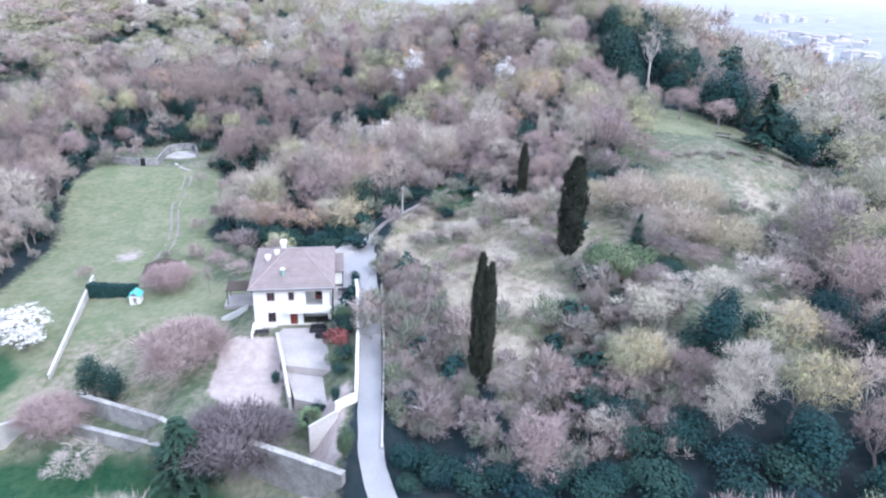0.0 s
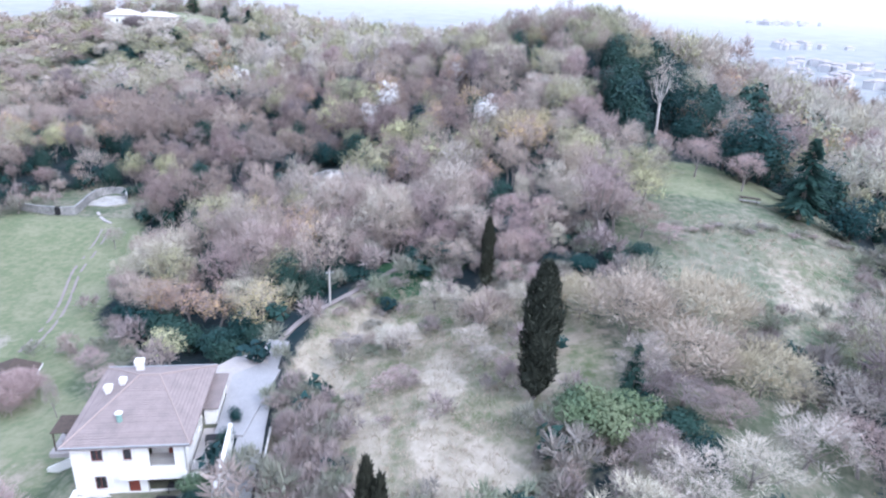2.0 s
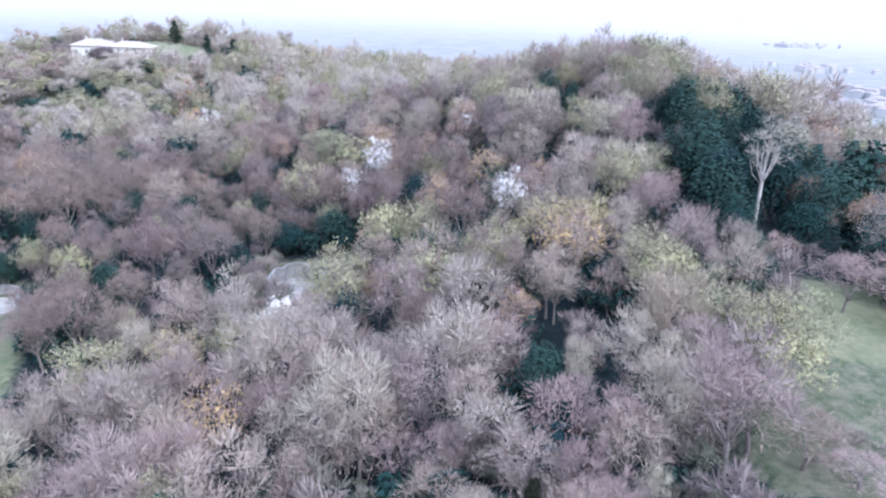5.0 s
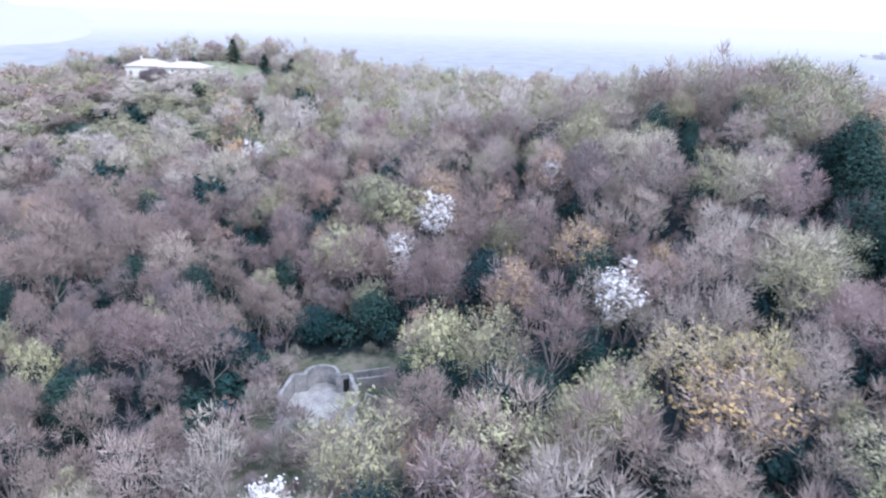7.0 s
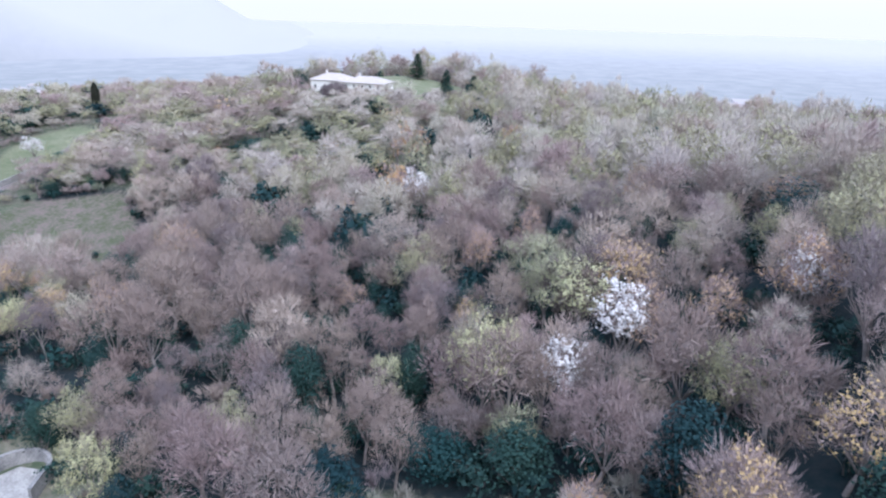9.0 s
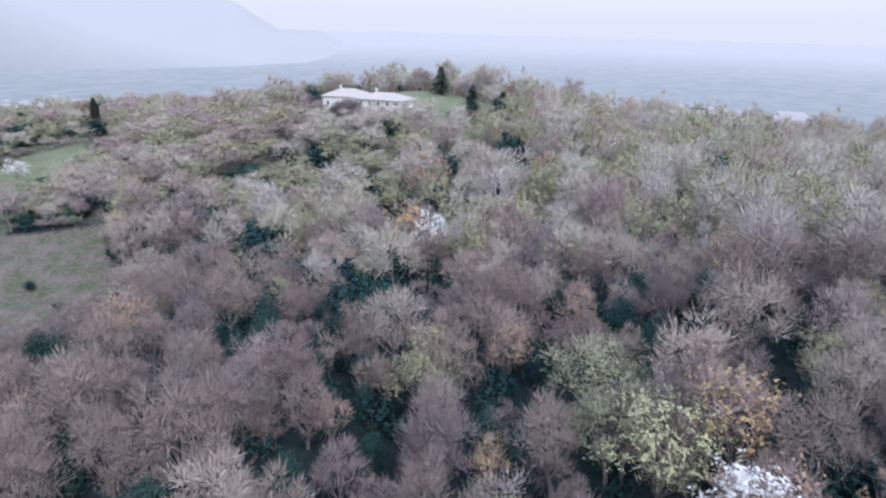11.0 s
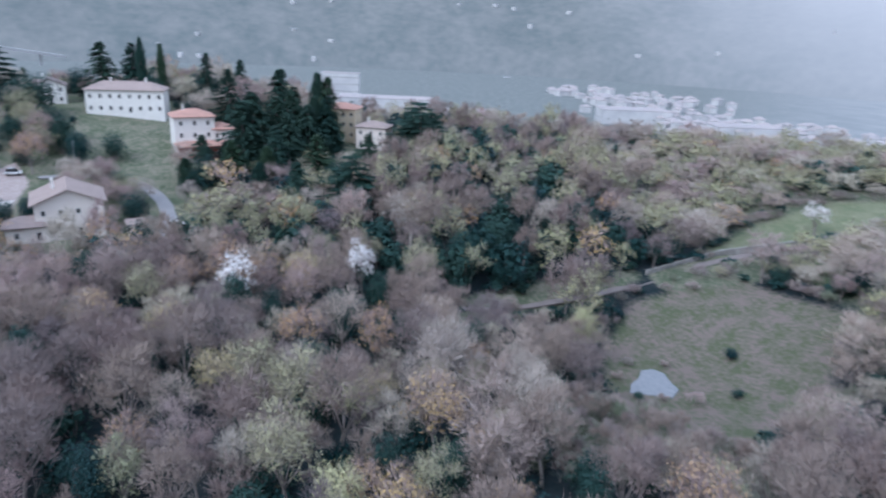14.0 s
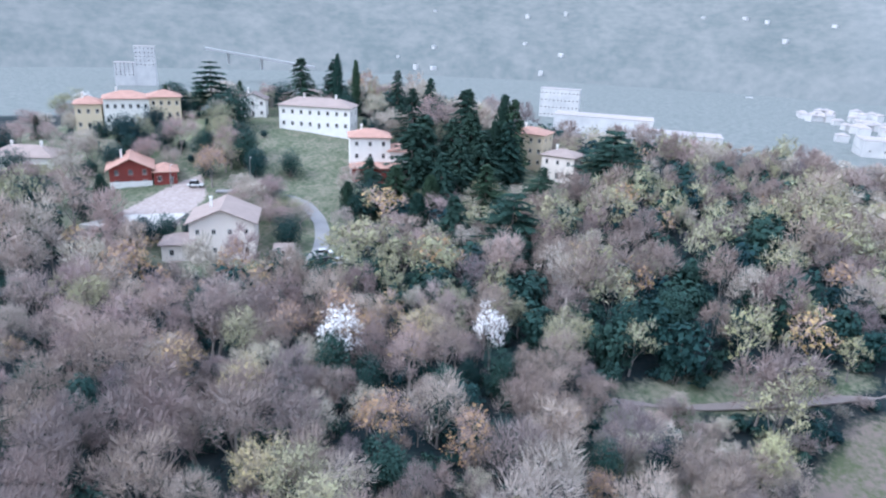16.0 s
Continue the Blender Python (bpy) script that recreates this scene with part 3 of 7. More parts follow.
def near_meshes(name, i):
    if (name, i) not in _MESH:
        (tv, tt, ts), (cv, ct, cs) = NEAR[name][i]
        bark, a, b = MATS[name]
        _MESH[name, i] = (tri_mesh("trunk", tv, tt, [bark]), tri_mesh("crown", cv, ct, [a, b], cs))
    return _MESH[name, i]


KINDS = {  # object name, category, label
    "bare": ("bare_tree", "tree", "bare grey-mauve deciduous tree with fine twigs on the wooded slope"),
    "pale": ("bare_tree", "tree", "bare tree on the far slope, its twigs lightened for haze"),
    "dome": ("ornamental_tree", "tree", "wide pink-budded ornamental tree on the lawn"),
    "coppice": ("budding_tree", "tree", "broad pale buff thicket of budding trees on the slope"),
    "umber": ("woodland_tree", "tree", "bare brown-grey deciduous tree in the wood"),
    "fresh": ("young_leaf_tree", "tree", "rounded tree in bright pale yellow-green leaf"),
    "ochre": ("budding_tree", "tree", "tree with opening ochre-yellow buds among bare trees"),
    "darkdome": ("bare_tree", "tree", "wide brown-grey bare tree beside the stone wall"),
    "scrub": ("shrub", "bush", "small bare brown shrub on the dry slope"),
    "buff": ("budding_tree", "tree", "pale buff tree just coming into bud among other trees"),
    "pink": ("red_twigged_tree", "tree", "bare tree with reddish-pink twigs and buds"),
    "green": ("young_leaf_tree", "tree", "deciduous tree in fresh yellow-green young leaf"),
    "russet": ("russet_tree", "tree", "deciduous tree with orange-brown opening buds"),
    "blossom": ("blossoming_tree", "tree", "wild cherry tree covered in white blossom"),
    "evergreen": ("evergreen_tree", "tree", "dark green ivy-clad evergreen tree"),
    "bush": ("bush", "bush", "dark green evergreen bush on the ground"),
    "laurel": ("laurel", "bush", "light green glossy laurel bush on the slope"),
    "redbush": ("red_bush", "bush", "rounded dark red garden bush beside the terrace"),
    "spruce": ("spruce", "tree", "dark green spruce with drooping boughs"),
    "cedar": ("cedar", "tree", "large dark cedar with flat layered boughs"),
    "cypress": ("cypress", "tree", "tall narrow brown-green cypress on the dry slope"),
    "darkcypress": ("cypress", "tree", "dark green columnar cypress among the houses"),
    "birch": ("birch", "tree", "bare white-barked birch with pale twigs")}
_rng = random.Random(7)


def plant_one(name, x, y, tall=None, wide=None, which=None, label="", group="", sink=0.0):
    """One tree or bush as a thing of its own: trunk and crown under an Empty at its foot. tall, wide: metres."""
    i = _rng.randrange(len(NEAR[name])) if which is None else which
    trunk, crown = near_meshes(name, i)
    V = NEAR[name][i][1][0]
    kz = tall / V[:, 2].max() if tall else _rng.uniform(0.85, 1.2)
    kx = wide / (np.percentile(np.hypot(V[:, 0], V[:, 1]), 97) * 2) if wide else kz * _rng.uniform(0.92, 1.12)
    obj, cat, lab = KINDS[name]
    root = new(obj)
    root.matrix_world = pose(x, y, ground_z(x, y) - sink, 0, 0, _rng.uniform(0, 360)) @ Matrix.Diagonal((kx, kx, kz, 1))
    tagged(root, label or lab, cat, group)
    for n, me in (("trunk", trunk), ("crown", crown)):
        new(n, me).parent = root
    return root


def woods(name, label, spots):
    """Trees or bushes past counting, joined: spots of (species, x, y, scale)."""
    rng = np.random.default_rng(len(spots) + 3)
    V, T, S, tone, mats, n = [], [], [], [], [], 0
    for kind, x, y, k in spots:
        far_off = min(math.hypot(x, y - 60), math.hypot(x + 10, y - 170), math.hypot(x + 50, y - 210)) > 175
        tpl = (FAINT if far_off else FAR)[kind][rng.integers(len(FAR[kind]))]
        # low coppice about the hilltop villa and below the village
        low = 1 - 0.38 * float(smooth(64, 36, math.hypot(x + 143, y - 345))) - 0.3 * float(smooth(-172, -195, x)) * float(smooth(130, 150, y)) * (1 - float(smooth(166, 182, y)) * float(smooth(262, 240, y)))
        a, kz = rng.uniform(0, 6.28), k * rng.uniform(0.9, 1.15) * low
        wide = k * (1 + 0.6 * (1 - low))
        ca, sa = np.cos(a) * wide, np.sin(a) * wide
        slots = []
        for m in MATS[kind]:
            if m not in mats:
                mats.append(m)
            slots.append(mats.index(m))
        z = ground_z(x, y)
        tn = rng.uniform(0, 1)
        for j, (v, t, s) in enumerate(tpl):
            V.append(np.stack([v[:, 0] * ca - v[:, 1] * sa + x, v[:, 0] * sa + v[:, 1] * ca + y, v[:, 2] * kz + z], 1))
            T.append(t + n)
            S.append(np.full(len(t), slots[0]) if j == 0 else np.where(s == 0, slots[1], slots[2]))
            tone.append(np.full(len(v), tn))
            n += len(v)
    ob = new(name, tri_mesh(name, np.vstack(V), np.vstack(T), mats, np.concatenate(S), np.concatenate(tone)))
    return tagged(ob, label, "trees" if "wood" in name else "undergrowth", kind="stuff")


# ---- ground: one sheet to the horizon ----
def ground_material():
    m = bpy.data.materials.new("hill_ground")
    m.use_nodes = True
    n, l = m.node_tree.nodes, m.node_tree.links
    b = n["Principled BSDF"]
    b.inputs["Roughness"].default_value, b.inputs["Specular IOR Level"].default_value = 0.95, 0.1
    tc = n.new("ShaderNodeTexCoord")

    def noise_of(scale, detail=6):
        k = n.new("ShaderNodeTexNoise")
        k.inputs["Scale"].default_value, k.inputs["Detail"].default_value, k.inputs["Roughness"].default_value = scale, detail, 0.65
        l.new(tc.outputs["Object"], k.inputs["Vector"])
        return k.outputs["Fac"]

    def two(fac, c0, c1, lo=0.38, hi=0.62):
        r = n.new("ShaderNodeValToRGB")
        r.color_ramp.elements[0].position, r.color_ramp.elements[0].color = lo, (*c0, 1)
        r.color_ramp.elements[1].position, r.color_ramp.elements[1].color = hi, (*c1, 1)
        l.new(fac, r.inputs["Fac"])
        return r.outputs["Color"]

    def over(base, top, attribute, ragged, strength=0.5, soft=0.12):
        """top over base where the attribute, frayed by a noise, is high."""
        a, s, q = n.new("ShaderNodeAttribute"), n.new("ShaderNodeMath"), n.new("ShaderNodeMapRange")
        a.attribute_name = attribute
        s.operation = "MULTIPLY_ADD"
        l.new(ragged, s.inputs[0])
        s.inputs[1].default_value = strength
        l.new(a.outputs["Fac"], s.inputs[2])
        q.inputs["From Min"].default_value, q.inputs["From Max"].default_value = 0.5 + strength * 0.5 - soft, 0.5 + strength * 0.5 + soft
        l.new(s.outputs[0], q.inputs["Value"])
        x = n.new("ShaderNodeMix")
        x.data_type = "RGBA"
        l.new(q.outputs[0], x.inputs[0])
        l.new(base, x.inputs[6])
        l.new(top, x.inputs[7])
        return x.outputs[2]

    coarse, mid, fine, grain = noise_of(0.03), noise_of(0.16), noise_of(0.9), noise_of(4.0)
    mixed = n.new("ShaderNodeMix")
    mixed.data_type = "FLOAT"
    mixed.inputs[0].default_value = 0.5
    l.new(mid, mixed.inputs[2])
    l.new(fine, mixed.inputs[3])
    patch = mixed.outputs[0]
    # leaf litter, its colour taken down for the shade under the trees
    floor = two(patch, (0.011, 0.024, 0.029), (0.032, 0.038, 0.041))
    lawn = two(patch, (0.14, 0.165, 0.095), (0.225, 0.225, 0.15), 0.42, 0.6)
    dry = two(patch, (0.11, 0.13, 0.07), (0.31, 0.265, 0.215), 0.40, 0.60)
    lush = two(patch, (0.02, 0.065, 0.035), (0.055, 0.105, 0.055), 0.4, 0.6)
    rough = two(patch, (0.085, 0.11, 0.068), (0.225, 0.21, 0.165), 0.42, 0.6)
    field = two(patch, (0.095, 0.11, 0.065), (0.185, 0.15, 0.135), 0.43, 0.57)
    straw = two(patch, (0.25, 0.225, 0.17), (0.42, 0.365, 0.305), 0.38, 0.6)
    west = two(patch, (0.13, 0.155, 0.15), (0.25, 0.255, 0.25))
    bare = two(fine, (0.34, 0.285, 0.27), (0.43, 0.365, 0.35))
    # Valley haze put into the ground colour: pale, and paler still far off.
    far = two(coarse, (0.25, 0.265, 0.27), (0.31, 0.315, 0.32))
    mist_tint = two(coarse, (0.455, 0.44, 0.445), (0.47, 0.455, 0.46))
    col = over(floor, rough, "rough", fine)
    col = over(col, lawn, "lawn", fine)
    col = over(col, dry, "dry", patch, 0.8)
    col = over(col, straw, "straw", patch, 0.7)
    col = over(col, bare, "bare", fine)
    col = over(col, field, "field", fine)
    col = over(col, lush, "lush", fine)
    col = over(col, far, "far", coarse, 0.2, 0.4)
    col = over(col, mist_tint, "mist_tint", coarse, 0.1, 0.5)
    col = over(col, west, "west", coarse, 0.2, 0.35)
    l.new(col, b.inputs["Base Color"])
    bp = n.new("ShaderNodeBump")
    bp.inputs["Strength"].default_value, bp.inputs["Distance"].default_value = 0.5, 0.25
    l.new(patch, bp.inputs["Height"])
    l.new(bp.outputs[0], b.inputs["Normal"])
    return m


def steps(*runs):
    got = [np.arange(a, b, s) for a, b, s in runs]
    return np.concatenate(got + [[runs[-1][1]]])


def build_ground():
    xs = steps((-4800, -1200, 300), (-1200, -400, 50), (-400, -90, 3), (-90, 85, 1.3), (85, 200, 4), (200, 1200, 50), (1200, 4800, 300))
    ys = steps((-4800, -1200, 300), (-1200, -120, 60), (-120, 30, 5), (30, 150, 1.3), (150, 480, 3), (480, 1200, 40), (1200, 4800, 300))
    X, Y = np.meshgrid(xs, ys)
    Z = height(X, Y)
    rough = np.sin(X * 0.9 + 1.3 * np.sin(Y * 0.7)) * np.sin(Y * 1.1 + np.sin(X * 0.5)) * 0.12
    d_road, _ = along(ROAD, X, Y)
    near = np.hypot(X + 100, Y - 200) < 450
    Z = Z + np.where(near & (d_road > 6), rough, 0)
    V = np.stack([X.ravel(), Y.ravel(), Z.ravel()], 1)
    nx, ny = len(xs), len(ys)
    i = (np.arange(ny - 1)[:, None] * nx + np.arange(nx - 1)).ravel()
    Q = np.stack([i, i + 1, i + nx + 1, i + nx], 1)
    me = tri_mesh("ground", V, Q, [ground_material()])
    me.polygons.foreach_set("use_smooth", np.ones(len(Q), bool))

    def cover(name, value):
        me.attributes.new(name, "FLOAT", "POINT").data.foreach_set("value", np.clip(value, 0, 1).astype(np.float32).ravel())

    def zone(poly, soft=4.0):
        return 0.5 + edge_distance(poly, X, Y) / (2 * soft)
    cover("lawn", np.maximum.reduce([zone(LAWN), zone(VILLA_LAWN, 6), zone(UPPER_FIELD, 8), zone([(-226, 20), (-222, 58), (-240, 62), (-262, 40), (-250, 0)], 4), zone([(-236, 148), (-262, 156), (-262, 172), (-240, 172)], 4),
                                     zone([(44, 138), (50, 155), (60, 157), (71, 149), (66, 136), (54, 135)], 4)]))
    cover("dry", np.maximum.reduce([zone(DRY, 3), zone([(46, 128), (72, 126), (70, 112), (56, 100), (48, 104)], 6) * 0.46, zone([(9, 60), (16, 66), (24, 76), (30, 82), (30, 98), (28, 114), (14, 116)], 4) * 0.7,
                                     zone([(-56, 66), (-58, 84), (-44, 92), (-28, 90), (-27, 66), (-40, 64)], 5) * 0.5]))
    cover("straw", np.maximum.reduce([zone([(-8, 103), (-4.6, 106), (-0.5, 93), (5, 85), (5.2, 76), (4.5, 68), (2.7, 70.5), (0.5, 78), (-3.6, 86), (-6.5, 92)], 1.6),
                                      zone([(8, 89), (17, 78), (21.6, 71), (18, 69.5), (11.8, 74), (9.5, 75), (7, 82)], 1.6), zone([(7.9, 73), (10.8, 71), (13, 66), (15, 61), (11.7, 61), (8.4, 65)], 1.5),
                                      zone([(6, 96), (10, 98), (13, 90), (10, 86)], 2) * 0.9, zone([(-2, 112), (4, 110), (3, 101), (-3, 104)], 2) * 0.9,
                                      zone([(47, 120), (70, 118), (66, 104), (56, 96), (44, 86), (44, 98)], 6) * 0.45]))
    cover("rough", np.maximum.reduce([zone([(-88, 164), (-86, 182), (-74, 187), (-58, 184), (-54, 166), (-70, 160)], 4), zone([(-166, 204), (-172, 202), (-190, 222), (-206, 250), (-198, 252), (-180, 232)], 3) * 0.66, smooth(268, 305, Y) * 0.7, zone([(-106, 220), (-110, 248), (-126, 252), (-140, 230), (-136, 216)], 4), zone([(-29, 191), (-5, 192), (-3, 160), (-12, 154), (-25, 160)], 3) * 0.9, zone([(-150, 206), (-167, 205), (-176, 219), (-166, 230), (-150, 224)], 4), zone(MEADOW), zone(VILLAGE, 8), zone(GARDEN, 4), zone(TRACK_BANK, 3), zone([(22, 58), (50, 68), (52, 100), (28, 104)], 5) * 0.85, zone([(-13.4, 44), (-8.6, 44), (-8.3, 80), (-13.4, 80)], 2), zone([(-9, 66), (0, 66), (12, 60), (16, 80), (6, 80), (-7, 100)], 4) * 0.55]))
    cover("bare", np.maximum.reduce([zone([(-27.4, 76.8), (-18.7, 76.8), (-17.3, 63.4), (-15.4, 61.4), (-20.2, 60.5), (-26.4, 67.2)], 0.8), zone([(-12.5, 52), (-9.2, 52), (-9, 65), (-12.5, 65)], 1.2), zone([(-176, 79), (-180, 98), (-206, 90), (-216, 80), (-206, 78)], 2),
                                     0.7 - np.hypot(X + 57, (Y - 116) * 0.7) * 0.12]))
    cover("field", zone(FIELD, 6))
    cover("lush", np.maximum.reduce([zone([(-64, 38), (-56, 57.6), (-48, 61.4), (-42, 62.4), (-28.8, 57.6), (-20.2, 54.2), (-11.5, 48), (-11.5, 36)], 2), zone([(-66, 78), (-60, 82), (-54, 76), (-56, 66), (-68, 64)], 4), zone([(-3, 121), (5, 127), (13, 122), (10, 115), (3, 114)], 2)]))
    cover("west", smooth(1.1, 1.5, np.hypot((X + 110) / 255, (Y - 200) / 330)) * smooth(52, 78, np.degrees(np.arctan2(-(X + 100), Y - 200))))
    # masks of the painted valley haze, rising with distance
    cover("mist_tint", smooth(700, 2800, np.hypot(X, Y - 150)))
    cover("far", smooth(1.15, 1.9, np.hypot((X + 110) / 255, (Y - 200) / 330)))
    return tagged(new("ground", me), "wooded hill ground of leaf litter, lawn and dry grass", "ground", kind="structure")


build_ground()


# ---- woods ----
STANDING = [  # trees that stand out of the wood: kind, x, y, height, spread
    ("ochre", -130.7, 161.7, 10, 8), ("ochre", -159.2, 175.1, 10, 9), ("ochre", -115, 175.4, 10, 8), ("fresh", -110.2, 194, 9.5, 6), ("evergreen", -141.6, 188.7, 8, 9),
    ("evergreen", -125, 186.2, 7, 8), ("evergreen", -121.3, 132, 6, 9), ("evergreen", -159.2, 80.4, 8, 12), ("evergreen", -152, 72, 8, 11), ("evergreen", -182, 205, 12, 10),
    ("evergreen", -190, 213, 13, 11), ("evergreen", -196, 224, 11, 9), ("ochre", 20.9, 162.5, 11, 10), ("coppice", 31, 138, 11, 10), ("green", 36.8, 133, 11, 9), ("buff", 25.9, 132.4, 10, 7), ("green", 31.3, 148, 11, 9), ("bare", -140.7, 202, 13, 9), ("birch", -203, 199, 12, 6), ("russet", -80.7, 205.4, 10.5, 8), ("russet", -103.3, 210.1, 9.5, 5),
    ("ochre", -113.6, 196.5, 9, 6), ("green", -82.1, 255, 10, 7), ("evergreen", -87.5, 218.3, 7.5, 11), ("evergreen", -146, 184.2, 8, 7), ("evergreen", -100, 207, 6.5, 7),
    ("buff", -142.7, 281, 11, 8), ("buff", -138, 274, 9, 7), ("buff", -134, 268, 8, 6), ("spruce", -231, 176, 17, 10), ("cedar", -262, 196, 13, 15), ("evergreen", -226, 168, 10, 10),
    ("russet", 1.9, 215.4, 11, 8), ("russet", -4.7, 185.1, 10.5, 6), ("russet", 13.1, 191.1, 11, 9), ("green", -23.5, 232.7, 13, 12), ("green", -65.7, 186.2, 9.5, 7),
    ("evergreen", -11.6, 216, 7, 7), ("evergreen", 5.8, 205.5, 8, 8), ("evergreen", 10.2, 237, 10, 10), ("evergreen", -5.5, 208.5, 7, 6), ("bush", -63.6, 183.2, 3.4, 3.8),
    ("evergreen", 31.8, 65.8, 8, 6.5), ("ochre", 41.3, 67.8, 7, 8), ("green", 20.5, 59.5, 9, 6.5), ("green", 37.3, 57, 9, 7.5), ("green", 85, 134, 12, 17),
    ("evergreen", 77, 177, 12, 14), ("evergreen", 68, 182, 11, 12), ("evergreen", 60, 192, 12, 12), ("evergreen", 50, 200, 11, 10), ("evergreen", 66, 204, 12, 12), ("evergreen", 44, 188, 10, 9),
    ("evergreen", 55, 212, 12, 11), ("pink", 10.7, 51.8, 7, 7), ("fresh", 31.7, 146, 9, 8), ("evergreen", 46.2, 181.4, 12, 10), ("evergreen", 45.9, 171, 11, 9), ("ochre", 26.1, 161, 10, 8), ("ochre", -25.9, 151, 9, 9)]
def clearings(x, y, trees=True):
    bad = np.zeros(np.shape(x), bool)
    for poly, grow in ((LAWN, 1), (GARDEN, 1), (DRY, 0), (MEADOW, 0.5), (FIELD, 1), (VILLA_LAWN, 1), (VILLAGE, 1), (UPPER_FIELD, 1), (TRACK_BANK, 1), ([(-150, 206), (-167, 205), (-176, 219), (-166, 230), (-150, 224)], 0),
                       ([(-10, 66), (9, 62), (20, 84), (16, 98), (-8, 100)], 1)):
        bad |= edge_distance(poly, x, y) > -grow
    bad |= (along(ROAD[:8], x, y)[0] < 4.2) | (along(ROAD[7:], x, y)[0] < 2.6)
    bad |= along([(-168, 207, 0), (-178, 221, 0), (-194, 246, 0), (-211, 269, 0), (-237, 305, 0), (-252, 346, 0)], x, y)[0] < 3.5
    bad |= (np.abs(x + 70) < 15) & (np.abs(y - 174) < 8)
    bad |= np.hypot(x + 171, y - 116) < 11
    for _, a, b, _, w in STANDING if trees else ():
        bad |= np.hypot(x - a, y - b) < 0.35 * w + 1.6
    bad |= inside([(9, 62), (15, 66), (23, 76), (29, 80), (28, 90), (22, 98), (14, 98)], x, y)
    bad |= inside([(24, 76), (46, 80), (49, 100), (28, 100)], x, y)
    bad |= np.hypot(x + 262, y - 352) < 18
    bad |= inside([(-57, 172), (-53, 166), (-45, 153), (-41.5, 145), (-41, 134), (-47, 126), (-60, 150)], x, y)
    bad |= inside([(-106, 220), (-110, 248), (-126, 252), (-140, 230), (-136, 216)], x, y)
    bad |= inside([(-36, 99), (-12, 99), (-9, 112), (-22, 119), (-36, 117)], x, y)
    bad |= inside([(-29, 191), (-5, 192), (-3, 160), (-12, 154), (-25, 160)], x, y) | (np.hypot(x - 52, y - 167) < 8)
    bad |= inside([(-15, 40), (50, 42), (52, 84), (46, 104), (36, 118), (22, 122), (8, 120), (-6, 112)], x, y)
    return bad


